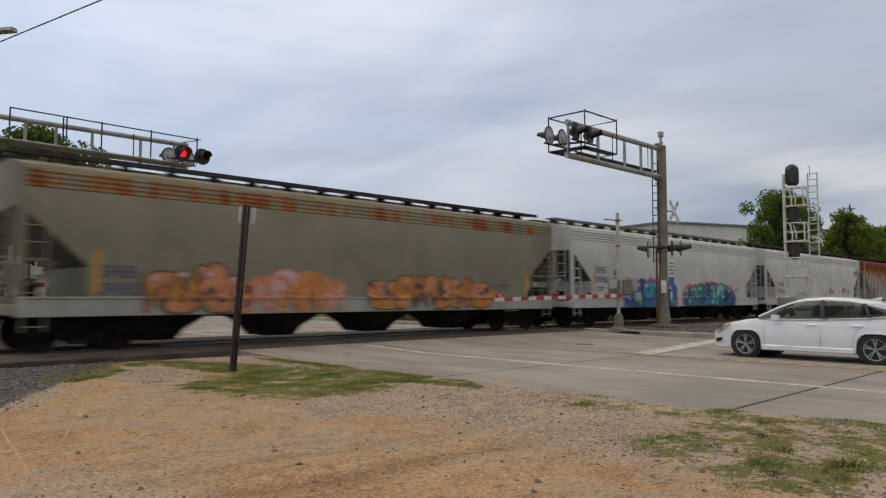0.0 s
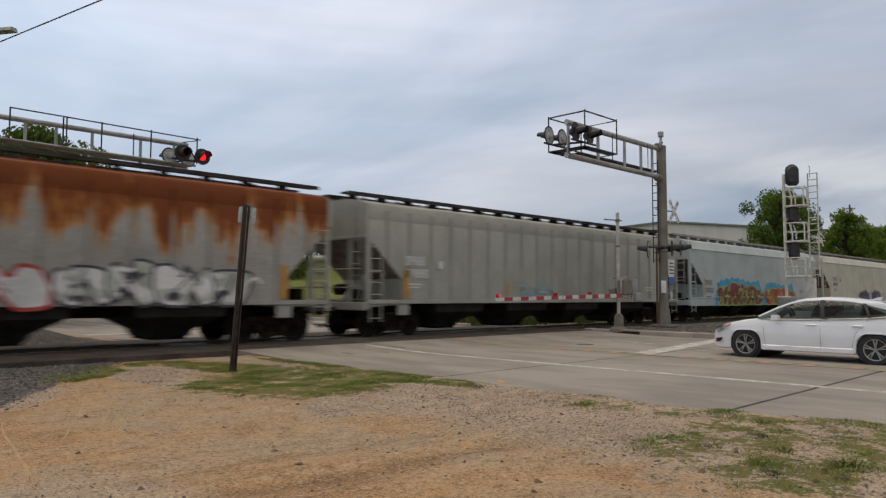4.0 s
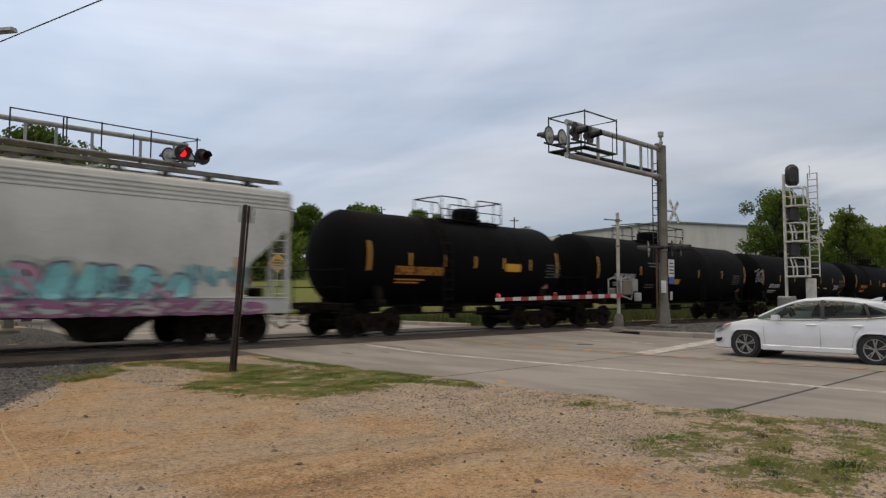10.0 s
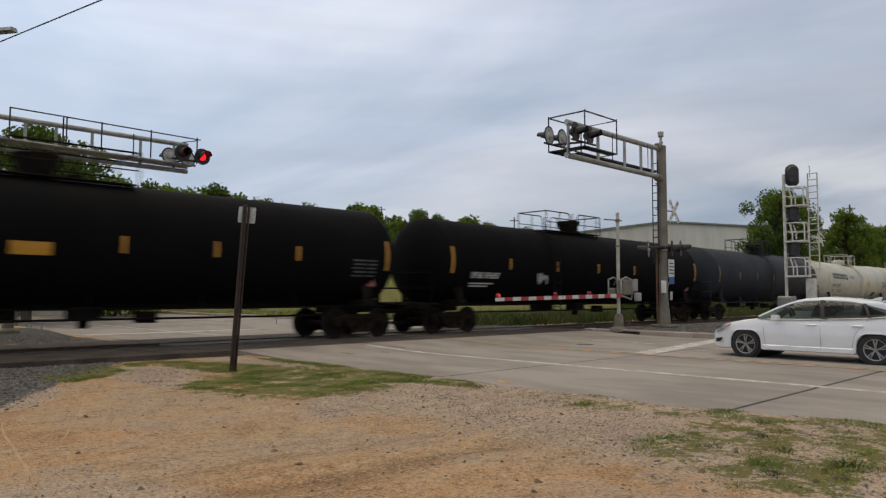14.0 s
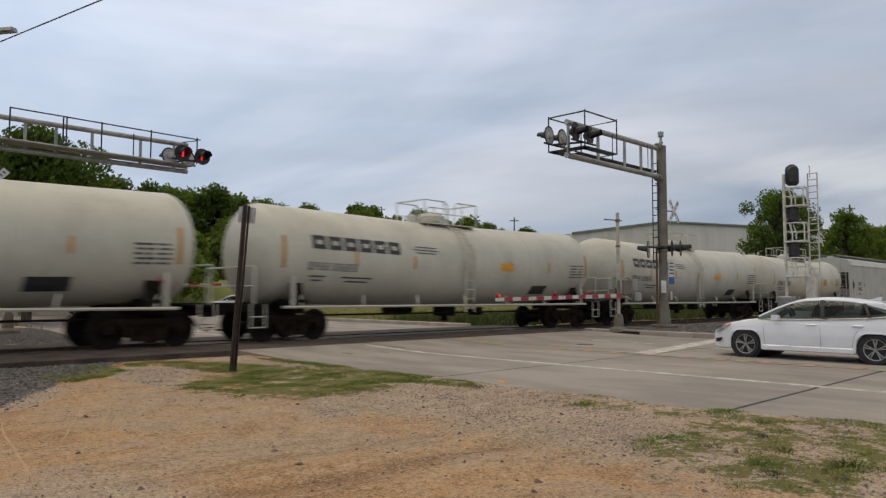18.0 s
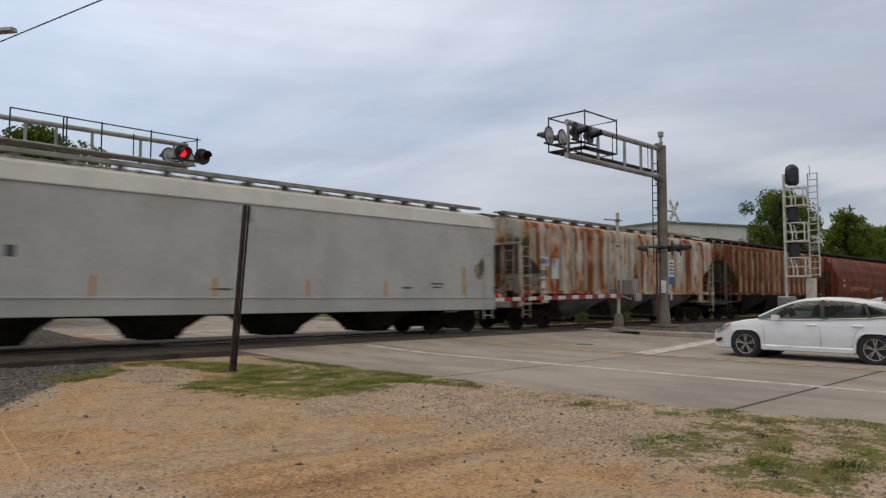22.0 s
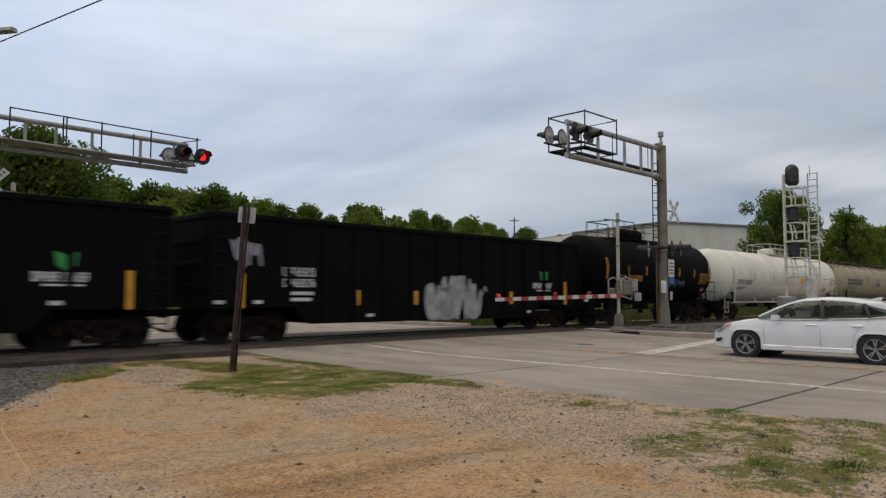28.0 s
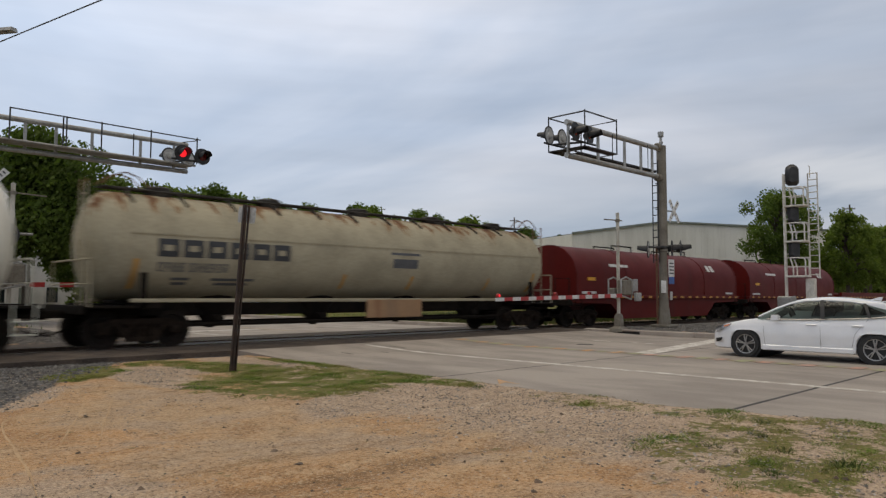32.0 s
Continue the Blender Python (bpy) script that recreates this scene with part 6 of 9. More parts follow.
    dirt = mix(math_("MULTIPLY", rng(fine, 0.46, 0.36), 0.75), dirt, (0.103, 0.067, 0.039))
    dirt = mix(math_("MULTIPLY", rng(pebble, 0.56, 0.68), 0.7), dirt, (0.109, 0.078, 0.054))
    dirt = mix(math_("MULTIPLY", rng(pebble, 0.42, 0.32), 0.6), dirt, (0.623, 0.478, 0.323))
    vor = n.new("ShaderNodeTexVoronoi")
    vor.inputs["Scale"].default_value = 26
    l.new(tc.outputs["Object"], vor.inputs["Vector"])
    vs = n.new("ShaderNodeSeparateColor")
    l.new(vor.outputs["Color"], vs.inputs[0])
    stone = mix(vs.outputs[0], (0.040, 0.038, 0.037), (0.20, 0.185, 0.17))
    grass = mix(rng(mid, 0.35, 0.65), (0.105, 0.135, 0.022), (0.20, 0.165, 0.055))
    grass = mix(rng(fine, 0.4, 0.7), grass, (0.075, 0.085, 0.022))
    grass = mix(math_("MULTIPLY", rng(lump, 0.52, 0.62), 0.6), grass, (0.21, 0.15, 0.085))
    grass = mix(at.outputs["Alpha"], grass, mix(rng(mid, 0.35, 0.65), (0.135, 0.165, 0.038), (0.17, 0.18, 0.052)))
    gf = rng(math_("ADD", sep.outputs[0], math_("ADD", math_("MULTIPLY", math_("SUBTRACT", mid, 0.5), 2.7), math_("MULTIPLY", math_("SUBTRACT", lump, 0.5), 2.3))), 0.50, 0.66)
    sf = rng(math_("ADD", sep.outputs[1], math_("MULTIPLY", math_("SUBTRACT", mid, 0.5), 1.0)), 0.42, 0.62)
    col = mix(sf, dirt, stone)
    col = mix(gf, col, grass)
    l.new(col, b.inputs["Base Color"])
    hsum = math_("ADD", math_("ADD", math_("ADD", math_("MULTIPLY", fine, 0.6), math_("MULTIPLY", lump, 1.5)), math_("MULTIPLY", rut.outputs["Fac"], 1.6)), math_("ADD", math_("MULTIPLY", pebble, 0.3), math_("MULTIPLY", vor.outputs["Distance"], math_("MULTIPLY", sf, 1.5))))
    bp = n.new("ShaderNodeBump")
    bp.inputs["Strength"].default_value, bp.inputs["Distance"].default_value = 0.85, 0.03
    l.new(hsum, bp.inputs["Height"])
    l.new(bp.outputs[0], b.inputs["Normal"])
    return m


def build_ground():
    xs, ys = graded(-900, 2600, 0.6, 10.2, 0.085), graded(-900, 2600, 1.0, 15.6, 0.10)
    nx, ny = len(xs), len(ys)
    vs, cover = [], []
    for y in ys:
        for x in xs:
            vs.append((x, y, ground_height(x, y)))
            cover.append((grass_cover(x, y), stone_cover(x, y), pebble_cover(x, y), smooth(59, 64, y)))
    fs = [(j * nx + i, j * nx + i + 1, (j + 1) * nx + i + 1, (j + 1) * nx + i) for j in range(ny - 1) for i in range(nx - 1)]
    me = bpy.data.meshes.new("ground")
    me.from_pydata(vs, [], fs)
    me.polygons.foreach_set("use_smooth", [True] * len(fs))
    ca = me.color_attributes.new("cover", "FLOAT_COLOR", "POINT")
    ca.data.foreach_set("color", np.array(cover, dtype=np.float32).ravel())
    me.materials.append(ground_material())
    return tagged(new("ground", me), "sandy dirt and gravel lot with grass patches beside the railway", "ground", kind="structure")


build_ground()

TRACK_DUST = material("pale_packed_dust", (0.46, 0.325, 0.195), 0.95, 0, (0.39, 0.265, 0.15), 5, 40, 0.5, 0.2, spec=0.2)


def tyre_track(pts, w, seed):
    """A low ridge of dust pressed up beside a tyre, along a bent line."""
    rnd = random.Random(seed)
    s = Shape()
    rings = []
    for k in range(41):
        q = k / 40 * (len(pts) - 1)
        i = min(int(q), len(pts) - 2)
        f = q - i
        p = [Vector((*pts[min(max(i + o, 0), len(pts) - 1)], 0)) for o in (-1, 0, 1, 2)]
        c = 0.5 * (2 * p[1] + (p[2] - p[0]) * f + (2 * p[0] - 5 * p[1] + 4 * p[2] - p[3]) * f * f + (3 * p[1] - p[0] - 3 * p[2] + p[3]) * f ** 3)
        d = (p[2] - p[1]).normalized()
        o = Vector((-d.y, d.x, 0)) * w * rnd.uniform(0.6, 1.2) * min(1, 4 * (k + 0.2) / 41, 4 * (40.2 - k) / 41)
        ring = []
        for a, h in ((-1, -0.006), (-0.4, 0.005), (0.4, 0.005), (1, -0.006)):
            v = c + o * a
            ring.append((v.x, v.y, ground_height(v.x, v.y) + h * rnd.uniform(0.5, 1.2)))
        rings.append(ring)
    s.loft(rings, False, False)
    t = part("tyre_track", s, TRACK_DUST)
    return tagged(t, "faint curved tyre track pressed into the sandy lot", "tyre track", kind="structure")


tyre_track(((1.62, 5.8), (1.74, 6.4), (1.85, 7.0), (1.98, 7.9), (2.12, 8.9), (2.3, 9.6), (2.7, 10.3)), 0.022, 1)
tyre_track(((2.30, 7.65), (2.62, 8.4), (2.95, 9.2), (3.35, 10.2), (3.75, 11.4)), 0.020, 2)
tyre_track(((2.75, 7.8), (3.05, 8.6), (3.55, 9.8), (4.0, 10.9)), 0.016, 3)
tyre_track(((1.9, 7.95), (2.1, 8.1), (2.4, 7.9), (2.8, 7.6)), 0.014, 4)

CONCRETE = material("worn_road_concrete", (0.305, 0.269, 0.234), 0.85, 0, (0.222, 0.194, 0.170), 0.9, 45, 0.25, 0.12, (1, 0.35, 1))
KERB_MAT = material("kerb_concrete", (0.40, 0.35, 0.30), 0.88, 0, (0.31, 0.26, 0.22), 1.2, 40, 0.25, 0.12)
ASPHALT = material("brown_grey_asphalt", (0.080, 0.060, 0.046), 0.95, 0, (0.045, 0.034, 0.027), 1.6, 45, 0.8, 0.4)
PANEL = material("crossing_panel_rubber", (0.085, 0.075, 0.068), 0.85, 0, (0.12, 0.10, 0.09), 1.5, 50, 0.3, 0.15)
RAIL_MAT = material("rusty_rail_steel", (0.10, 0.065, 0.045), 0.7, 0.3, (0.07, 0.045, 0.03), 4, 40, 0.2)
RAIL_TOP = material("polished_rail_head", (0.6, 0.58, 0.56), 0.18, 1.0, (0.35, 0.33, 0.3), 3, 30, 0.05)
TIE_MAT = material("creosoted_wood_sleeper", (0.06, 0.048, 0.038), 0.9, 0, (0.10, 0.08, 0.065), 3, 40, 0.5, 0.25, (0.5, 3, 3))
LINE_WHITE = material("worn_white_road_paint", (0.55, 0.525, 0.48), 0.8, 0, (0.36, 0.325, 0.285), 3.5, 25, 0.1, 0.22, (1, 1, 1), (0.44, 0.6))
LINE_YELLOW = material("worn_yellow_road_paint", (0.34, 0.26, 0.14), 0.75, 0, (0.28, 0.235, 0.19), 3, 25, 0.1, 0.12)
MARK_ORANGE = material("orange_utility_paint", (0.50, 0.27, 0.10), 0.8, 0, (0.34, 0.25, 0.18), 6, 25, 0.0, 0.1)
MARK_GREEN = material("green_utility_paint", (0.28, 0.28, 0.15), 0.8, 0, (0.29, 0.275, 0.21), 6, 25, 0.0, 0.1)
MARK_RED = material("red_utility_paint", (0.42, 0.23, 0.17), 0.8, 0, (0.33, 0.25, 0.21), 6, 25, 0.0, 0.1)
TAR = material("tar_joint_filler", (0.035, 0.032, 0.03), 0.8)


def strip(s, x0, x1, y0, y1, lift):
    """A painted strip that follows the road."""
    n = max(1, int(abs(y1 - y0) / 0.8))
    vs = []
    for k in range(n + 1):
        y = y0 + (y1 - y0) * k / n
        z = road_height(y) + lift
        vs += [(x0, y, z), (x1, y, z)]
    s.add(vs, [(2 * k, 2 * k + 1, 2 * k + 3, 2 * k + 2) for k in range(n)])


def build_road():
    road = thing("road", "four-lane concrete road across the railway with worn lines", "road", kind="structure")
    rnd = random.Random(5)
    lengths = [(-60, -33), (-33, -17.2), (-17.2, -11.9), (-11.9, -6.55), (-6.55, -1.25), (-1.25, 4.08), (4.08, 9.4), (9.4, 14.3), (14.3, 16.45)]
    lengths += [(22.4, 27.5), (27.5, 33), (33, 38.5), (38.5, 44), (44, 60), (60, 60.8)]
    for y0, y1 in lengths:
        for x0, x1 in zip(ROAD_X, ROAD_X[1:]):
            s = Shape()
            g = 0.006
            n = max(1, int((y1 - y0) / 1.0)) if abs((y0 + y1) / 2 - TRACK_Y) < 9 else 1
            rings = []
            for k in range(n + 1):
                y = y0 + g + (y1 - y0 - 2 * g) * k / n
                z = road_height(y)
                rings.append([(x0 + g, y, z - 0.2), (x1 - g, y, z - 0.2), (x1 - g, y, z - 0.008), (x1 - g - 0.01, y, z), (x0 + g + 0.01, y, z), (x0 + g, y, z - 0.008)])
            s.loft(rings)
            part("slab", s, CONCRETE, road)
    # joints filled with tar
    s = Shape()
    for y in (-6.55, -1.25, 4.08, 9.4, 27.5, 33, 38.5):
        sag = road_height(y) - 0.006
        w = 0.03 if y == 4.08 else 0.016
        s.box(((ROAD_X[0] + ROAD_X[4]) / 2, y, sag), (ROAD_X[4] - ROAD_X[0], 2 * w, 0.016))
    for x in ROAD_X[1:4]:
        for y0, y1 in ((-30, 16.4), (22.5, 60)):
            s.box((x, (y0 + y1) / 2, -0.012), (0.02, y1 - y0, 0.01))
    part("joint_filler", s, TAR, road)
    # asphalt aprons and crossing panels
    s = Shape()
    for y0, y1 in ((16.45, 18.45), (20.28, 22.4)):
        n = 5
        s.loft([[(-6.0, y, road_height(y) - 0.15), (ROAD_X[4] + 0.6, y, road_height(y) - 0.15), (ROAD_X[4] + 0.6, y, road_height(y) - 0.004), (-6.0, y, road_height(y) - 0.004)] for y in [y0 + (y1 - y0) * k / n for k in range(n + 1)]])
    part("asphalt_apron", s, ASPHALT, road, "dark brownish asphalt beside the rails")
    for k in range(7):
        x = ROAD_X[0] - 0.5 + k * 2.36
        for y, w in ((TRACK_Y, 1.24), (TRACK_Y - 1.0, 0.3), (TRACK_Y + 1.0, 0.3)):
            s = Shape().box((x + 1.18, y, RAIL_Z - 0.135), (2.34, w, 0.2), 0.012)
            part("crossing_panel", s, PANEL, road)
    # painted lines
    s = Shape()
    strip(s, 12.62, 12.83, -40, 16.0, 0.004)
    strip(s, 12.64, 12.80, 24.0, 60, 0.004)
    for k in range(12):
        y = 13.6 - k * 1.55
        if y > 9.9 or y < 6:
            strip(s, 20.30, 20.42, y, y - 0.75, 0.004)
    for k in range(6):
        strip(s, 20.30, 20.42, 27 + k * 4, 28.6 + k * 4, 0.004)
    part("white_line", s, LINE_WHITE, road, smooth=False)
    s = Shape()
    s.add([(16.62, 9.3, 0.006), (24.3, 10.55, 0.006), (24.3, 11.15, 0.006), (16.62, 9.85, 0.006)], [(0, 1, 2, 3)])
    s.add([(9.2, 27.6, 0.006), (16.3, 27.6, 0.006), (16.3, 28.2, 0.006), (9.2, 28.2, 0.006)], [(0, 1, 2, 3)])
    part("stop_line", s, LINE_WHITE, road, smooth=False)
    s = Shape()
    for x in (16.36, 16.58):
        strip(s, x, x + 0.1, -40, 16.2, 0.004)
        strip(s, x, x + 0.1, 23, 60, 0.004)
    part("yellow_line", s, LINE_YELLOW, road, smooth=False)
    marks_ = {}
    for k in range(34):
        y = 16.0 - k * 0.47
        c = (MARK_RED, MARK_GREEN, MARK_RED)[k % 2] if k > 12 else (MARK_ORANGE, MARK_GREEN)[k % 2]
        strip(marks_.setdefault(c, Shape()), 16.26 + rnd.uniform(-0.06, 0.06), 16.72 + rnd.uniform(-0.06, 0.1), y, y - 0.24 + rnd.uniform(-0.08, 0.08), 0.009)
    s = marks_[MARK_ORANGE]
    s.add([(9.66, 8.42, 0.006), (9.17, 7.95, 0.006), (9.50, 8.02, 0.006)], [(0, 1, 2)])
    s.add([(9.40, 8.02, 0.006), (9.36, 7.72, 0.006), (9.43, 7.70, 0.006), (9.50, 8.02, 0.006)], [(0, 1, 2, 3)])
    for c, s in marks_.items():
        part("utility_mark", s, c, road, "spray-painted utility marking dashes", smooth=False)
    for x, y in ((18.54, 12.61),):
        s = Shape().turn([(0.0, 0.26), (0.007, 0.26), (0.009, 0.24), (0.009, 0.02)], (x, y, road_height(y) - 0.001), "z", 24)
        part("manhole_cover", s, PANEL, road, "dark iron cover flush with the concrete")
    # short worn gouges near the crossing
    s = Shape()
    for x, y, ln in ((13.1, 15.05, 0.7), (10.92, 14.45, 0.5), (11.9, 14.2, 0.3)):
        s.add([(x - 0.03, y - ln / 2, road_height(y - ln / 2) + 0.004), (x + 0.035, y - ln / 2, road_height(y - ln / 2) + 0.004), (x + 0.03, y + ln / 2, road_height(y + ln / 2) + 0.004), (x - 0.03, y + ln / 2, road_height(y + ln / 2) + 0.004)], [(0, 1, 2, 3)])
    part("gouge", s, TAR, road, "dark gouges worn into the concrete", smooth=False)
    # kerbs on the far side, with the drain mouth
    for y0, y1, name in ((-30, 12.0, "kerb"), (12.0, 14.2, "kerb"), (15.2, 16.3, "kerb"), (23.2, 40.0, "kerb"), (40, 60, "kerb")):
        s = Shape()
        s.box((24.62, (y0 + y1) / 2, 0.03), (0.3, y1 - y0 - 0.012, 0.30), 0.03)
        part(name, s, KERB_MAT, road)
    s = Shape().box((24.62, 14.7, 0.155), (0.34, 0.98, 0.06), 0.015)
    part("drain_lintel", s, KERB_MAT, road)
    # a solid dark block stands in for the shade inside the drain
    s = Shape().box((24.66, 14.7, 0.04), (0.25, 0.98, 0.16), 0.01)
    part("drain_mouth", s, TAR, road, "kerb drain opening as a solid dark block")
    s = Shape()
    s.loft([[(24.47, 16.3, -0.1), (24.77, 16.3, -0.1), (24.77, 16.3, 0.18), (24.47, 16.3, 0.16)], [(24.9, 17.0, -0.1), (25.2, 17.0, -0.1), (25.2, 17.0, 0.16), (24.9, 17.0, 0.14)], [(26.2, 17.5, -0.1), (26.2, 17.3, -0.1), (26.2, 17.3, 0.12), (26.2, 17.5, 0.1)]])
    part("kerb", s, KERB_MAT, road)


build_road()


def build_track():
    track = thing("railway_track", "single railway track with rusty rails on wooden sleepers", "railway track", kind="structure")
    for y in (-1, 1):
        yy = TRACK_Y + y * (GAUGE / 2 + 0.035)
        s = Shape()
        s.loft([[(x, yy - 0.07, RAIL_Z - 0.18), (x, yy + 0.07, RAIL_Z - 0.18), (x, yy + 0.07, RAIL_Z - 0.165), (x, yy + 0.012, RAIL_Z - 0.14), (x, yy + 0.012, RAIL_Z - 0.05), (x, yy + 0.036, RAIL_Z - 0.035), (x, yy + 0.036, RAIL_Z - 0.006), (x, yy - 0.036, RAIL_Z - 0.006), (x, yy - 0.036, RAIL_Z - 0.035), (x, yy - 0.012, RAIL_Z - 0.05), (x, yy - 0.012, RAIL_Z - 0.14), (x, yy - 0.07, RAIL_Z - 0.165)] for x in (-420, 0, 420)])
        rail = part("rail", s, RAIL_MAT, track)
        s = Shape().box((0, yy, RAIL_Z - 0.003), (840, 0.06, 0.006))
        part("rail_head", s, RAIL_TOP, rail, "bright worn running surface")
    rnd = random.Random(8)
    tie = Shape().box((0, 0, 0), (0.23, 2.6, 0.18), 0.012).mesh("sleeper")
    tie.materials.append(TIE_MAT)
    rest = Shape()
    x = -60.0
    while x < 170:
        if not 8.0 < x < 25.4:
            if -6 < x < 60:
                part("sleeper", tie, None, track, at=pose(x, TRACK_Y + rnd.uniform(-0.03, 0.03), RAIL_Z - 0.275, 0, 0, rnd.uniform(-1, 1)))
            else:
                rest.box((x, TRACK_Y, RAIL_Z - 0.275), (0.23, 2.6, 0.18))
        x += 0.51
    tagged(part("sleepers_far", rest, TIE_MAT, track), kind="stuff")


build_track()
# ---- crossing signals ----
GALV = material("galvanised_steel", (0.36, 0.36, 0.35), 0.55, 0.55, (0.27, 0.265, 0.25), 3, 30, 0.1)
POLE_MAT = material("weathered_brown_grey_pole", (0.20, 0.18, 0.145), 0.7, 0.1, (0.14, 0.122, 0.095), 1.5, 30, 0.15)
CREAM_PAINT = material("cream_signal_paint", (0.50, 0.475, 0.41), 0.6, 0, (0.38, 0.35, 0.29), 3, 30, 0.08)
BLACK_MET = material("flat_black_signal_paint", (0.014, 0.014, 0.015), 0.55, 0, (0.03, 0.03, 0.032), 4, 30, 0.1)
DISC_BACK = material("faded_grey_disc_back", (0.46, 0.46, 0.45), 0.6, 0.1, (0.36, 0.36, 0.35), 4, 30, 0.05)
LENS_DARK = material("unlit_red_lens", (0.16, 0.012, 0.012), 0.2, 0, (0.1, 0.01, 0.01), 20, 80, 0.1)
LENS_LIT = material("lit_red_lens", (0.3, 0.01, 0.01), 0.3, 0, None, 20, 80, 0.0, emit=(1.0, 0.02, 0.03, 1.0))
SIGN_WHITE = material("white_sign_face", (0.66, 0.66, 0.65), 0.45, 0, (0.52, 0.52, 0.5), 3, 30, 0.02)
SIGN_BLUE = material("blue_sign_face", (0.03, 0.10, 0.33), 0.45)
SIGN_YELLOW = material("yellow_sign_face", (0.72, 0.42, 0.02), 0.45)
ARM_RED = material("red_reflective_stripe", (0.36, 0.022, 0.022), 0.45, 0, (0.28, 0.02, 0.02), 4, 30, 0.02)
ARM_WHITE = material("white_reflective_stripe", (0.56, 0.56, 0.54), 0.45, 0, (0.44, 0.43, 0.41), 4, 30, 0.02)

FLASHERS = []


def disc_unit(parent, x, y, z, face, phase=None, rad=0.35, yaw=0.0):
    """A crossing light: black disc, lamp case, hood, lens; face is -1 or 1 along y. phase: which beat its lens glows on."""
    turned = pose(x, y, z, 0, 0, (0 if face < 0 else 180) + yaw)
    s = Shape().turn([(-0.008, 0.02), (-0.012, rad - 0.005), (0.0, rad), (0.012, rad - 0.005), (0.008, 0.02)], (0, 0, 0), "y", 28)
    u = part("light_disc", s, BLACK_MET if face < 0 else DISC_BACK, parent, at=turned)
    if face > 0:
        part("disc_rim", Shape().turn([(-0.016, rad - 0.045), (-0.02, rad + 0.002), (0.0, rad + 0.008), (0.02, rad + 0.002), (0.016, rad - 0.045)], (0, 0, 0), "y", 28, False), BLACK_MET, u)
    s = Shape().turn([(0.01, 0.15), (0.16, 0.14), (0.22, 0.09), (0.24, 0.03)] if face < 0 else [(0.01, 0.13), (0.05, 0.12), (0.08, 0.03)], (0, 0, 0), "y", 16)
    part("lamp_case", s, BLACK_MET if face < 0 else DISC_BACK, u)
    s = Shape()
    n = 14
    rings = []
    for r in (0.165, 0.155):
        for yy, cut in ((-0.012, 1.0), (-0.44, 0.7)):
            rings.append([(r * math.sin(a * cut), yy, r * math.cos(a * cut)) for a in [-2.3 + 4.6 * k / n for k in range(n + 1)]])
    s.loft([rings[0], rings[1], rings[3], rings[2], rings[0]], cap=False, close=False)
    part("hood", s, BLACK_MET, u)
    if phase is None:
        s = Shape().turn([(-0.045, 0.02), (-0.04, 0.10), (-0.012, 0.148)], (0, 0, 0), "y", 20)
        part("lens", s, LENS_DARK, u, "unlit red glass lens")
    else:
        # a lens that swings its glowing side forward on its beat
        s = Shape().turn([(-0.05, 0.02), (-0.045, 0.10), (-0.012, 0.145), (0.012, 0.145), (0.045, 0.10), (0.05, 0.02)], (0, 0, 0), "y", 20)
        lens = part("lens", s, LENS_LIT, u, "red glass lens that flashes")
        lens.data.materials.append(LENS_DARK)
        for f in lens.data.polygons:
            f.material_index = 1 if f.center.y > 0 else 0
        FLASHERS.append((lens, phase))
    return u


def truss(parent, xs, y, z0, z1, posts, thick=0.075, wide=0.09):
    for z in (z0, z1):
        part("boom_tube", Shape().tube([(xs[0], y, z), (xs[1], y, z)], thick, 12), GALV, parent)
    for p in posts:
        part("boom_post", Shape().box((p, y, (z0 + z1) / 2), (wide, 0.06, z1 - z0), 0.01), GALV, parent)


def crossbuck(parent, x, y, z):
    for a in (-48, 48):
        s = Shape().box((0, 0, 0), (1.22, 0.012, 0.22), 0.004, pose(0, 0, 0, 0, a, 0).to_3x3())
        part("crossbuck_blade", s, SIGN_WHITE, parent, at=pose(x, y - (0.016 if a > 0 else 0), z))
        rows = Shape()
        for k in range(5):
            c = -0.42 + k * 0.2
            q = pose(0, 0, 0, 0, a, 0) @ Vector((c if abs(c) > 0.12 else 0.5, 0, 0))
            rows.box((q.x, -0.009, q.z), (0.05, 0.004, 0.10), 0, pose(0, 0, 0, 0, a, 0).to_3x3())
        part("crossbuck_lettering", rows, GREY_LETTER, parent, at=pose(x, y - (0.016 if a > 0 else 0), z))


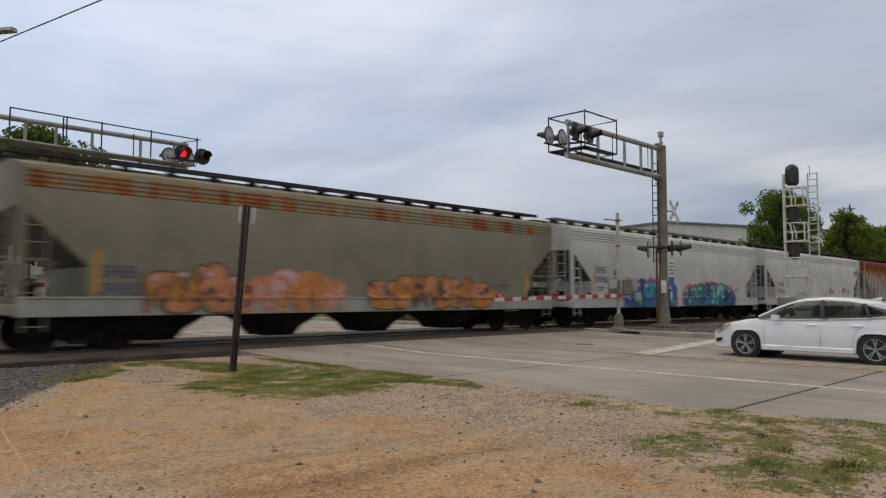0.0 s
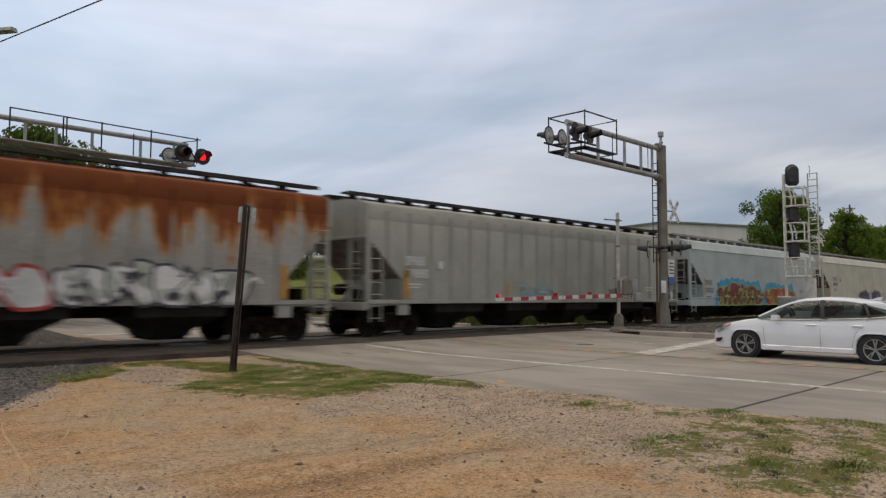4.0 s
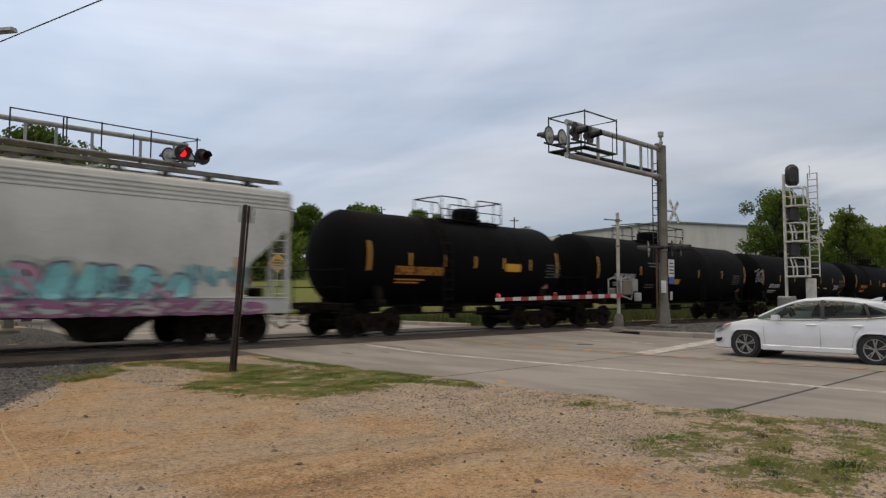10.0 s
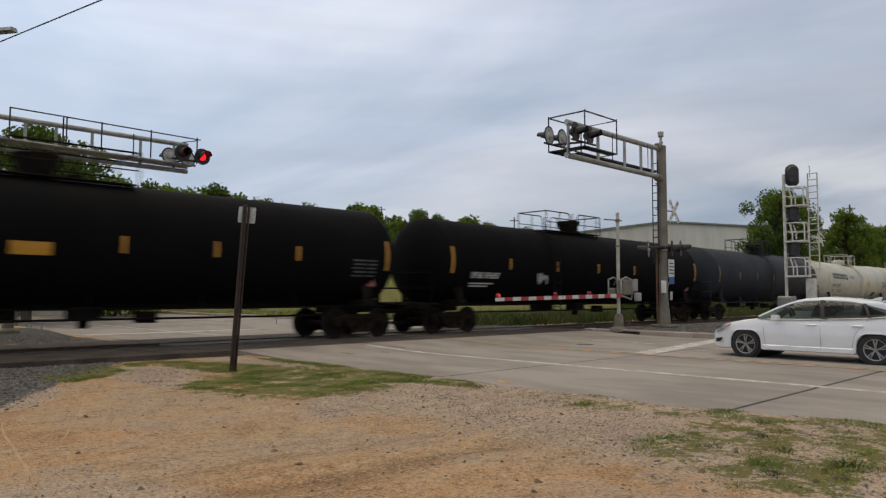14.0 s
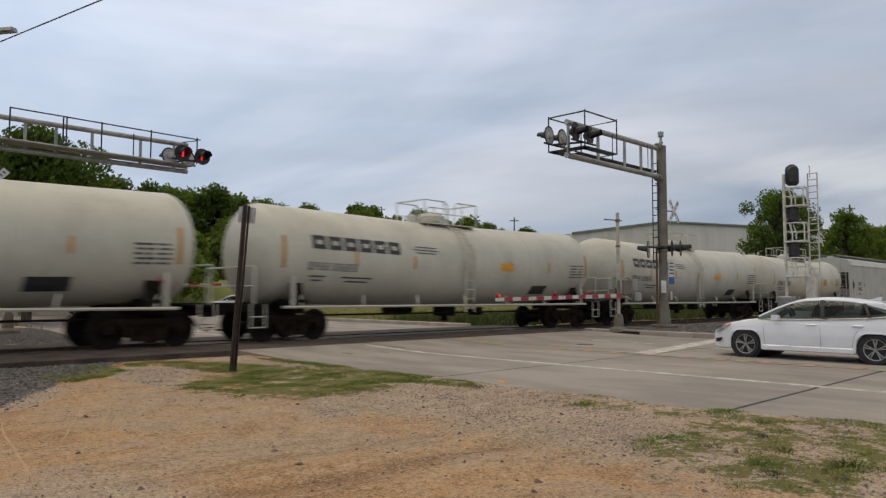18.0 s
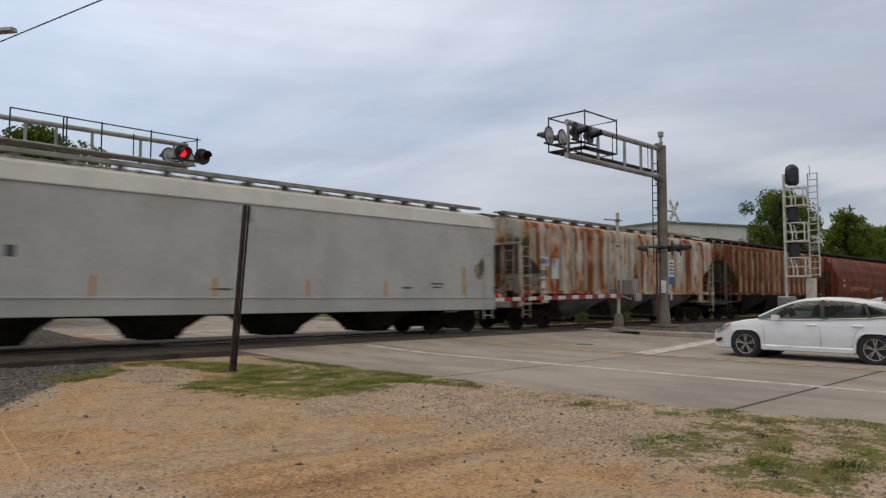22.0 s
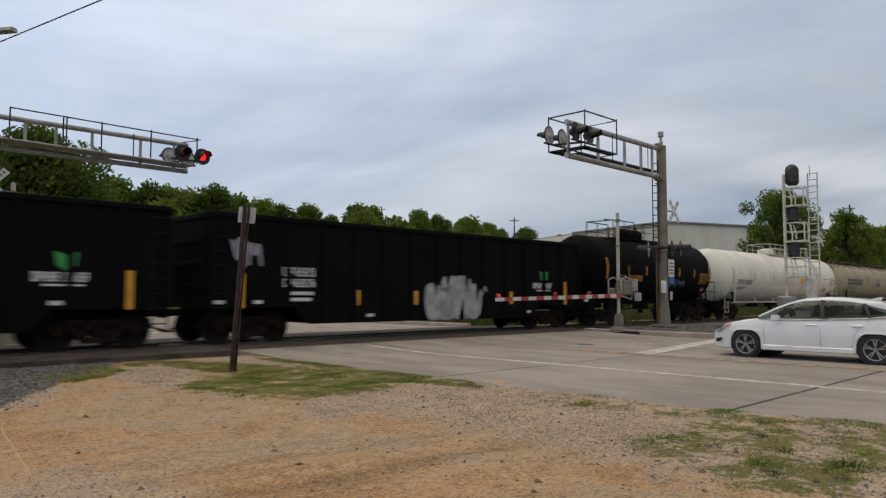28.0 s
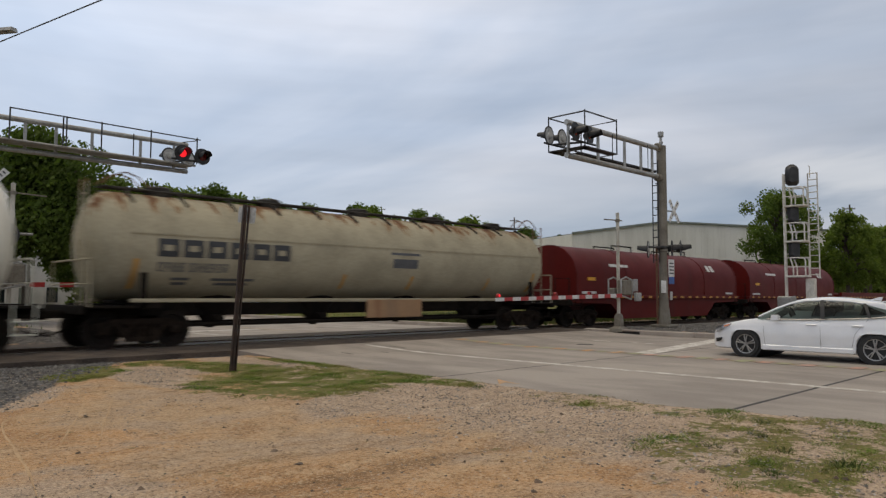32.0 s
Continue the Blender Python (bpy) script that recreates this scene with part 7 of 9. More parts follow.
def build_cantilever_near():
    px, py, pz = 28.13, 15.13, 0.2
    c = thing("cantilever_signal", "galvanised cantilever crossing signal with flashing lights over the road", "crossing signal")
    s = Shape().turn([(pz - 0.1, 0.24), (pz + 0.3, 0.225), (1.6, 0.185), (3.35, 0.175), (3.4, 0.215), (7.9, 0.20), (7.95, 0.205), (7.98, 0.05)], (px, py, 0), "z", 16)
    part("mast", s, POLE_MAT, c)
    s = Shape().box((px, py, pz + 0.03), (0.85, 0.85, 0.1), 0.02)
    s.loft([[(px + r * math.cos(math.pi * k / 4), py + r * math.sin(math.pi * k / 4), z) for k in range(8)] for r, z in ((0.30, pz + 0.08), (0.235, pz + 0.8))])
    part("mast_base", s, POLE_MAT, c)
    s = Shape().turn([(7.96, 0.06), (8.02, 0.06), (8.04, 0.09), (8.12, 0.09), (8.16, 0.055), (8.32, 0.055), (8.36, 0.12), (8.56, 0.13), (8.58, 0.02)], (px - 0.02, py, 0), "z", 14)
    part("bell", s, GALV, c, "crossing bell on the mast top")
    for z in (6.54, 7.87):
        part("boom_bracket", Shape().turn([(px - 0.42, 0.135), (px - 0.38, 0.165), (px - 0.2, 0.165)], (0, py, z), "x", 14), POLE_MAT, c)
    truss(c, (28.0, 21.2), py, 6.58, 7.80, (27.34, 26.42, 25.15, 23.25, 21.32), 0.105, 0.15)
    s = Shape().box((25.0, py + 0.26, 6.80), (5.9, 0.26, 0.03), 0.01).tube([(21.9, py + 0.12, 6.84), (27.9, py + 0.12, 6.84)], 0.03, 6)
    part("walkway", s, BLACK_MET, c)
    for x in (21.3, 23.4):
        for y in (14.4, 16.0):
            part("basket_post", Shape().tube([(x, y, 6.8), (x, y, 8.15)], 0.028, 6), BLACK_MET, c)
    for z in (8.1, 6.82):
        s = Shape().tube([(21.3, 14.4, z), (23.4, 14.4, z), (23.4, 16.0, z), (21.3, 16.0, z), (21.3, 14.4, z)], 0.028, 6)
        part("basket_railing", s, BLACK_MET, c)
    for x in (23.95, 26.64):
        part("boom_strut", Shape().tube([(x, py - 0.2, 6.7), (x, py - 0.2, 7.75)], 0.018, 6), BLACK_MET, c)
    s = Shape().box((22.35, 14.55, 6.82), (2.1, 0.35, 0.05), 0.01).box((21.5, 15.2, 6.82), (0.35, 1.6, 0.05), 0.01).box((22.2, 15.85, 6.82), (1.9, 0.3, 0.05), 0.01)
    part("basket_floor", s, BLACK_MET, c)
    s = Shape().tube([(20.7, 14.55, 7.0), (22.2, 14.55, 7.0)], 0.04, 8).tube([(20.9, 15.9, 7.1), (22.3, 15.9, 7.1)], 0.04, 8).tube([(21.4, 14.55, 7.0), (21.4, 15.9, 7.1)], 0.04, 8)
    part("light_bracket", s, BLACK_MET, c)
    disc_unit(c, 20.80, 14.45, 7.27, -1, yaw=10)
    disc_unit(c, 21.67, 14.45, 7.27, -1, yaw=10)
    disc_unit(c, 21.33, 16.0, 7.46, 1, yaw=9)
    disc_unit(c, 22.15, 16.0, 7.48, 1, yaw=9)
    s = Shape()
    ladder(s, 27.86, py + 0.16, 2.9, 7.3, 0.26, 0.02, "y", 0.32)
    for z in (4.0, 5.2, 6.3):
        s.tube([(27.86, py + 0.16, z), (28.0, py, z)], 0.02, 6)
    part("ladder", s, BLACK_MET, c)
    part("conduit", Shape().tube([(27.9, py + 0.17, 0.3), (27.9, py + 0.17, 3.6)], 0.045, 8), material("rust_brown_conduit", (0.13, 0.065, 0.035), 0.8), c, "rusty brown cable conduit")
    s = Shape().tube([(26.9, py - 0.05, 3.52), (29.9, py - 0.05, 3.6)], 0.045, 8).box((28.1, py, 3.55), (0.44, 0.44, 0.14), 0.03)
    part("light_arm", s, BLACK_MET, c)
    disc_unit(c, 27.30, 15.35, 3.45, 1, yaw=22)
    disc_unit(c, 28.50, 14.90, 3.53, -1, yaw=20)
    disc_unit(c, 29.27, 14.90, 3.57, -1, yaw=20)
    crossbuck(c, 28.68, 14.88, 5.14)
    part("crossbuck_bracket", Shape().tube([(28.2, 15.1, 5.15), (28.68, 14.92, 5.14)], 0.03, 6), GALV, c)
    for x, z, w, h, m, lab in ((27.78, 1.88, 0.42, 0.52, SIGN_WHITE, "small white notice"), (28.46, 2.68, 0.5, 0.75, SIGN_WHITE, "white notice with grey text bars"), (28.46, 2.15, 0.46, 0.3, SIGN_BLUE, "blue notice"), (28.42, 1.5, 0.2, 0.36, DISC_BACK, "small round grey box")):
        part("notice", Shape().box((x, 14.93, z), (w, 0.02, h), 0.006), m, c, lab)
    rows = Shape()
    for k in range(4):
        rows.box((28.46, 14.915, 2.88 - k * 0.14), (0.36, 0.006, 0.06))
    part("notice_text", rows, GREY_LETTER, c)


build_cantilever_near()


def build_gate(px, py, pz, way, root_z, tip_z, length, name_label, tip_lit=True):
    """A crossing gate with its arm down along the road's width; way: +1 or -1 along x."""
    g = thing("crossing_gate", name_label, "crossing gate")
    s = Shape().loft([[(px + a * sx, py + a * sy, z) for sx, sy in ((-1, -1), (1, -1), (1, 1), (-1, 1))] for a, z in ((0.27, pz - 0.1), (0.26, pz + 0.02), (0.14, pz + 0.1), (0.12, pz + 0.5), (0.07, pz + 0.6))])
    part("base", s, POLE_MAT, g)
    s = Shape().tube([(px, py, pz + 0.3), (px, py, pz + 4.5)], 0.066, 12).turn([(pz + 4.5, 0.075), (pz + 4.56, 0.07), (pz + 4.58, 0.02)], (px, py, 0), "z", 12)
    part("mast", s, CREAM_PAINT, g)
    s = Shape().tube([(px + way * 0.95, py, pz + 4.24), (px - way * 0.3, py, pz + 4.28)], 0.025, 6).turn([(pz + 3.2, 0.09), (pz + 3.28, 0.09)], (px, py, 0), "z", 12).turn([(pz + 4.2, 0.09), (pz + 4.32, 0.09)], (px, py, 0), "z", 12)
    part("top_bar", s, POLE_MAT, g)
    s = Shape().box((px + 0.05, py - 0.24, root_z + 0.32), (0.55, 0.36, 0.6), 0.05).box((px - 0.05, py + 0.16, root_z + 0.1), (0.4, 0.24, 0.4), 0.04)
    part("gate_motor", s, POLE_MAT, g, "grey gate motor housing")
    part("motor_cover", Shape().box((px - way * 1.1, py - 0.1, root_z + 0.42), (0.36, 0.05, 0.5), 0.02), GALV, g)
    for y in (-0.34, 0.22):
        s = Shape().tube([(px + way * 0.36, py + y, root_z), (px + way * 0.36, py + y, root_z + 0.62), (px, py + y, root_z + 0.72), (px - way * 0.42, py + y, root_z + 0.62), (px - way * 0.5, py + y, root_z + 0.2), (px - way * 0.36, py + y, root_z - 0.15), (px + way * 0.36, py + y, root_z)], 0.035, 8)
        part("support_arm", s, GALV, g)
    s = Shape().box((px - way * 0.55, py - 0.52, root_z - 0.05), (0.4, 0.14, 0.34), 0.03)
    part("counterweight", s, GALV, g)
    n = 18
    y = py - 0.42
    arm = None
    for k in range(n):
        a, b = k / n, (k + 1) / n
        z0, z1 = root_z + (tip_z - root_z) * a, root_z + (tip_z - root_z) * b
        s = Shape().beam((px + way * (0.45 + length * a), y, z0), (px + way * (0.45 + length * b), y, z1), 0.035, 0.15 - 0.04 * a)
        part("arm_stripe", s, ARM_RED if k % 2 == 0 else ARM_WHITE, g)
    for k, lit in ((0.985, tip_lit), (0.58, False), (0.3, False)):
        x, z = px + way * (0.45 + length * k), root_z + (tip_z - root_z) * k
        s = Shape().box((x, y, z + 0.12), (0.14, 0.1, 0.13), 0.03).turn([(-0.07, 0.055), (-0.06, 0.05)], (x, y, z + 0.12), "y", 10)
        u = part("arm_light", s, ARM_RED, g, "small red lamp on the arm")
        q = Shape().turn([(-0.078, 0.01), (-0.075, 0.045), (-0.071, 0.045)], (x, y, z + 0.12), "y", 10)
        part("lens", q, LENS_LIT if lit else LENS_DARK, u)
    return g


build_gate(24.68, 15.2, 0.2, -1, 1.50, 1.36, 7.35, "lowered crossing gate with red and white striped arm")
build_gate(5.95, 25.0, 0.36, 1, 1.78, 1.86, 7.6, "far crossing gate with striped arm down, beyond the train", False)


def build_cantilever_far():
    py = 25.0
    c = thing("cantilever_signal", "second cantilever crossing signal with walkway, beyond the railway", "crossing signal")
    s = Shape().turn([(0.2, 0.24), (0.6, 0.235), (7.6, 0.17), (7.62, 0.05)], (4.75, 25.3, 0), "z", 16).box((4.75, 25.3, 0.36), (0.85, 0.85, 0.12), 0.02)
    part("mast", s, POLE_MAT, c)
    truss(c, (4.8, 11.5), py, 5.97, 6.94, (6.21, 7.1, 8.2, 9.8, 11.0), 0.085)
    s = Shape()
    for y in (24.55, 25.2):
        s.tube([(4.8, y, 6.2), (11.6, y, 6.14)], 0.04, 6)
    s.box((8.2, 24.88, 6.17), (6.7, 0.6, 0.03), 0.01)
    part("walkway", s, GALV, c)
    s = Shape()
    s.tube([(5.64, 24.5, 7.16), (11.75, 24.5, 7.10)], 0.022, 6)
    for x in (5.66, 7.16, 7.26, 8.33, 9.96, 11.63):
        s.tube([(x, 24.5, 6.2), (x, 24.5, 7.17)], 0.024, 6)
    s.tube([(9.37, 24.5, 6.2), (9.37, 24.5, 6.95)], 0.02, 6)
    s.tube([(11.63, 24.5, 7.06), (11.3, 25.0, 7.02)], 0.018, 6)
    part("railing", s, BLACK_MET, c)
    s = Shape().tube([(10.7, 24.5, 6.3), (12.0, 24.5, 6.3)], 0.04, 8).tube([(11.2, 24.5, 6.3), (11.2, 25.7, 6.35)], 0.04, 8)
    part("light_bracket", s, BLACK_MET, c)
    disc_unit(c, 11.05, 24.4, 6.51, -1, 0, 0.30)
    disc_unit(c, 11.79, 24.4, 6.48, -1, 1, 0.30)
    disc_unit(c, 11.14, 25.7, 6.61, 1, None, 0.30, 6)
    disc_unit(c, 11.85, 25.7, 6.58, 1, None, 0.30, 6)
    crossbuck(c, 5.35, 25.0, 4.85)
    s = Shape().tube([(4.75, 25.2, 3.35), (6.5, 24.8, 3.35)], 0.04, 8)
    part("light_arm", s, GALV, c)
    disc_unit(c, 5.75, 24.65, 3.3, -1, 1)


build_cantilever_far()


def build_block_signal():
    c = thing("railway_signal", "three-headed black railway signal on a white ladder mast", "railway signal")
    white = material("white_signal_paint", (0.62, 0.60, 0.54), 0.55, 0, (0.45, 0.43, 0.38), 3, 30, 0.05)
    mx, my = 42.6, 15.3
    part("mast", Shape().tube([(mx, my, 0.0), (mx, my, 8.5)], 0.085, 12), white, c)
    part("base", Shape().box((mx, my, 0.75), (0.8, 0.8, 1.5), 0.06), GALV, c, "grey equipment base")
    s = Shape()
    ladder(s, 43.2, 13.95, 2.6, 8.5, 0.50, 0.03, "y", 0.36)
    part("ladder", s, white, c)
    part("cabinet", Shape().box((42.95, 14.1, 1.4), (0.45, 0.45, 2.2), 0.03), white, c)
    s = Shape().tube([(42.95, 14.0, 8.2), (42.95, 14.0, 8.8), (42.92, 14.05, 8.9)], 0.03, 6)
    part("ladder_hook", s, white, c)
    for k, z in enumerate((8.45, 6.2, 4.2)):
        s = Shape()
        n = 20
        hw, up, dn = (0.37, 0.62, 0.62) if k == 0 else (0.3, 0.6, 0.6)
        ring = [(hw * math.cos(math.pi * j / n), up - hw + hw * math.sin(math.pi * j / n)) for j in range(n + 1)] + [(-hw, -dn + 0.15), (-hw + 0.15, -dn), (hw - 0.15, -dn), (hw, -dn + 0.15)]
        s.loft([[(a * q, yy, b * q) for a, b in ring] for yy, q in ((-0.1, 0.9), (-0.03, 1.0), (0.03, 1.0), (0.12, 0.82), (0.3, 0.7))])
        h = part("signal_head", s, BLACK_MET, c, at=pose(42.85, 14.92, z, 0, 0, 128))
        for dz in (0.22, -0.06, -0.34):
            s = Shape()
            m = 10
            s.loft([[(r * math.cos(math.pi * (j / m * 1.3 - 0.15)), yy, dz + r * math.sin(math.pi * (j / m * 1.3 - 0.15))) for j in range(m + 1)] for yy, r in ((-0.1, 0.13), (-0.38, 0.12), (-0.38, 0.112), (-0.1, 0.12))], cap=False, close=False)
            part("hood", s, BLACK_MET, h)
        part("head_bracket", Shape().tube([(mx, my, z - 0.3), (42.85, 14.92, z - 0.3)], 0.04, 6), white, c)
    for z in (6.62, 4.60, 2.62):
        s = Shape().box((42.75, 14.68, z), (0.7, 1.15, 0.10), 0.02)
        part("platform", s, white, c)
        s = Shape()
        for x in (42.45, 43.05):
            s.tube([(x, 15.2, z + 1.05), (x, 15.0, z + 1.05), (x, 14.85, z + 0.5), (x, 14.85, z)], 0.04, 6)
            s.tube([(x, 15.0, z + 1.05), (x, 14.3, z + 1.05), (x, 14.2, z + 0.9), (x, 14.2, z)], 0.04, 6)
            s.tube([(x, 15.2, z + 0.55), (x, 14.2, z + 0.55)], 0.03, 6)
        s.tube([(43.05, 14.2, z + 1.05), (42.45, 14.2, z + 1.05)], 0.04, 6)
        part("platform_railing", s, white, c)


build_block_signal()


def build_post_sign():
    p = thing("sign_post", "leaning dark brown post with a small blank sign back", "sign post")
    brown = material("dark_brown_steel_post", (0.035, 0.024, 0.019), 0.7, 0.2, (0.06, 0.035, 0.025), 4, 30, 0.2)
    s = Shape()
    s.beam((6.89, 12.8, -0.2), (7.12, 12.8, 3.27), 0.06, 0.06, (0, 1, 0), 0.01)
    s.beam((6.84, 12.77, 0.0), (7.06, 12.77, 3.25), 0.02, 0.05, (0, 1, 0)).beam((6.95, 12.77, 0.0), (7.18, 12.77, 3.25), 0.02, 0.05, (0, 1, 0))
    part("post", s, brown, p)
    s = Shape()
    ring = [(-0.2, -0.16), (0.2, -0.16), (0.225, -0.135), (0.225, 0.135), (0.2, 0.16), (-0.2, 0.16), (-0.225, 0.135), (-0.225, -0.135)]
    s.loft([[(x, y, z) for x, z in ring] for y in (0.0, 0.004)])
    part("sign_plate", s, DISC_BACK, p, "pale grey sign seen from its back", at=pose(7.17, 12.84, 3.07, 0, 4, -40) @ Matrix.Diagonal((0.76, 1, 1, 1)))
    s = Shape()
    for z in (2.98, 3.18):
        s.turn([(-0.012, 0.012), (0.0, 0.012)], (7.12, 12.76, z), "y", 6)
    part("bolt", s, GALV, p)


build_post_sign()

# ---- white sedan waiting at the stop line ----
CAR_WHITE = material("white_car_lacquer", (0.74, 0.75, 0.77), 0.22, 0, (0.70, 0.71, 0.73), 2, 40, 0.0, 0.02)
CAR_WHITE.node_tree.nodes["Principled BSDF"].inputs["Coat Weight"].default_value = 0.6
TRIM_BLACK = material("black_plastic_trim", (0.012, 0.012, 0.013), 0.45)
TYRE = material("tyre_rubber", (0.018, 0.018, 0.019), 0.85, 0, (0.03, 0.03, 0.03), 8, 60, 0.2)
RIM = material("silver_alloy_rim", (0.45, 0.44, 0.43), 0.35, 0.85, (0.3, 0.29, 0.28), 6, 40, 0.05)
INTERIOR = material("dark_grey_interior", (0.03, 0.03, 0.032), 0.8)
CHROME = material("bright_chrome", (0.7, 0.7, 0.72), 0.12, 1.0, None, 4, 30, 0.0, 0.02)
LAMP_CLEAR = material("clear_headlamp_lens", (0.05, 0.05, 0.055), 0.08, 0.2, (0.4, 0.41, 0.43), 9, 50, 0.0)
LAMP_AMBER = material("amber_lamp_lens", (0.6, 0.18, 0.04), 0.15)
LAMP_RED = material("red_tail_lamp_lens", (0.3, 0.01, 0.012), 0.12)


def glass_material():
    m = bpy.data.materials.new("tinted_car_glass")
    m.use_nodes = True
    b = m.node_tree.nodes["Principled BSDF"]
    b.inputs["Base Color"].default_value = (0.075, 0.115, 0.105, 1)
    b.inputs["Roughness"].default_value = 0.02
    b.inputs["Transmission Weight"].default_value = 1.0
    b.inputs["IOR"].default_value = 1.3
    b.inputs["Specular IOR Level"].default_value = 1.0
    return m


CAR_GLASS = glass_material()


def lerp_table(rows, x):
    for (a, p), (b, q) in zip(rows, rows[1:]):
        if a <= x <= b:
            t = (x - a) / (b - a)
            return p + (q - p) * t
    return rows[0][1] if x < rows[0][0] else rows[-1][1]


def build_sedan():
    car_ = thing("car", "white four-door sedan with alloy wheels waiting at the stop line", "car", pose(18.53, 5.93, 0.0, 0, 0, 90))
    top = [(-2.49, 0.72), (-2.46, 0.95), (-2.3, 1.06), (-1.95, 1.10), (-1.6, 1.03), (-0.9, 0.985), (0.2, 0.945), (0.85, 0.94), (1.05, 0.955), (1.5, 0.895), (1.85, 0.82), (2.1, 0.74), (2.28, 0.62), (2.36, 0.48)]
    wide = [(-2.49, 0.66), (-2.4, 0.80), (-2.1, 0.88), (-1.4, 0.925), (0.0, 0.93), (1.4, 0.92), (1.9, 0.87), (2.15, 0.78), (2.3, 0.64), (2.36, 0.5)]
    low = [(-2.49, 0.42), (-2.42, 0.30), (-2.1, 0.24), (-1.8, 0.2), (1.8, 0.19), (2.15, 0.19), (2.3, 0.22), (2.36, 0.3)]

    def bottom(x):
        z = lerp_table(low, x)
        for w in (-1.4025, 1.4025):
            d = abs(x - w)
            if d < 0.375:
                z = max(z, 0.325 + math.sqrt(0.375 ** 2 - d * d))
        return z
    xs = [-2.49, -2.46, -2.4, -2.3, -2.1, -1.95, -1.85]
    for w in (-1.4025, 1.4025):
        if w > 0:
            xs += [-0.95, -0.6, -0.2, 0.2, 0.6, 0.85, 0.95]
        xs += [w + 0.375 * math.sin(math.pi / 2 * k / 8) + (0.0005 if k == 8 else -0.0005 if k == -8 else 0) for k in range(-8, 9)]
    xs += [1.9, 2.0, 2.1, 2.15, 2.22, 2.28, 2.32, 2.36]
    xs = sorted(set(round(x, 4) for x in xs))
    rings = []
    for x in xs:
        zb, zt, w = bottom(x), lerp_table(top, x), lerp_table(wide, x)
        zb = min(zb, zt - 0.06)
        sh = min(0.66, zt - 0.05)
        half_ = [(0.0, zb), (w * 0.88, zb), (w * 0.985, zb + 0.03), (w, zb + (sh - zb) * 0.35), (w * 1.004, zb + (sh - zb) * 0.75), (w * 0.992, zb + (sh - zb) * 1.0), (w * 0.975, sh + (zt - sh) * 0.35), (w * 0.955, sh + (zt - sh) * 0.75), (w * 0.90, zt), (w * 0.55, zt + 0.022), (0.0, zt + 0.03)]
        rings.append([(x, y, z) for y, z in half_] + [(x, -y, z) for y, z in half_[-2:0:-1]])
    body = part("body", Shape().loft(rings), CAR_WHITE, car_)
    # cabin: tinted glass shell under a white roof and pillars
    roof = [(-2.0, 1.115), (-1.62, 1.235), (-1.2, 1.365), (-0.8, 1.425), (-0.35, 1.448), (0.1, 1.425), (0.4, 1.352), (0.75, 1.195), (1.12, 0.985)]

    def cabin_ring(x, zt, grow=0.0):
        zb = lerp_table(top, x) - 0.02
        k = (zt - zb) / 0.5
        wb = lerp_table(wide, x) * 0.945
        wt = wb - 0.20 * min(1, k) - 0.02
        half_ = [(wb + grow, zb), (wb - (wb - wt) * 0.5 + 0.015 + grow, zb + (zt - zb) * 0.5), (wt + grow, zb + (zt - zb) * 0.91), (wt - 0.09, zt + grow), (wt * 0.45, zt + 0.02 + grow)]
        return [(x, y, z) for y, z in half_] + [(x, -y, z) for y, z in half_[::-1]]
    gx = [-1.98, -1.8, -1.62, -1.4, -1.2, -1.0, -0.8, -0.55, -0.35, -0.1, 0.1, 0.25, 0.4, 0.58, 0.75, 0.95, 1.1]
    gl = part("window", Shape().loft([cabin_ring(x, lerp_table(roof, x)) for x in gx]), CAR_GLASS, car_, "tinted side, front and rear glass")
    gl.visible_shadow = False
    s = Shape()
    rr = []
    for x in [-1.35, -1.2, -1.0, -0.8, -0.55, -0.35, -0.1, 0.1, 0.3]:
        zt = lerp_table(roof, x)
        ring = cabin_ring(x, zt, 0.006)
        rr.append(ring[2:8])
    s.loft(rr, cap=False, close=False)
    part("roof", s, CAR_WHITE, car_)
    # pillars follow the glass
    def pillar(name, x0, x1, w, mat, span=(0.0, 1.0), grow=0.009):
        for sg in (0, 1):
            q = Shape()
            pts = []
            for k in range(7):
                t = span[0] + (span[1] - span[0]) * k / 6
                x = x0 + (x1 - x0) * t
                ring = cabin_ring(x, lerp_table(roof, x), grow)
                a = Vector(ring[0]).lerp(Vector(ring[1]), min(1, t * 2)) if t < 0.5 else Vector(ring[1]).lerp(Vector(ring[2]), (t - 0.5) * 2)
                pts.append(Vector((a.x, a.y if not sg else -a.y, a.z)))
            r = [[(p.x - w / 2, p.y, p.z), (p.x + w / 2, p.y, p.z), (p.x + w / 2, p.y * 0.985, p.z), (p.x - w / 2, p.y * 0.985, p.z)] for p in pts]
            q.loft(r)
            part(name, q, mat, car_)
    pillar("centre_pillar", -0.36, -0.30, 0.085, TRIM_BLACK, grow=0.016)
    pillar("rear_pillar", -1.33, -1.18, 0.06, TRIM_BLACK, grow=0.016)
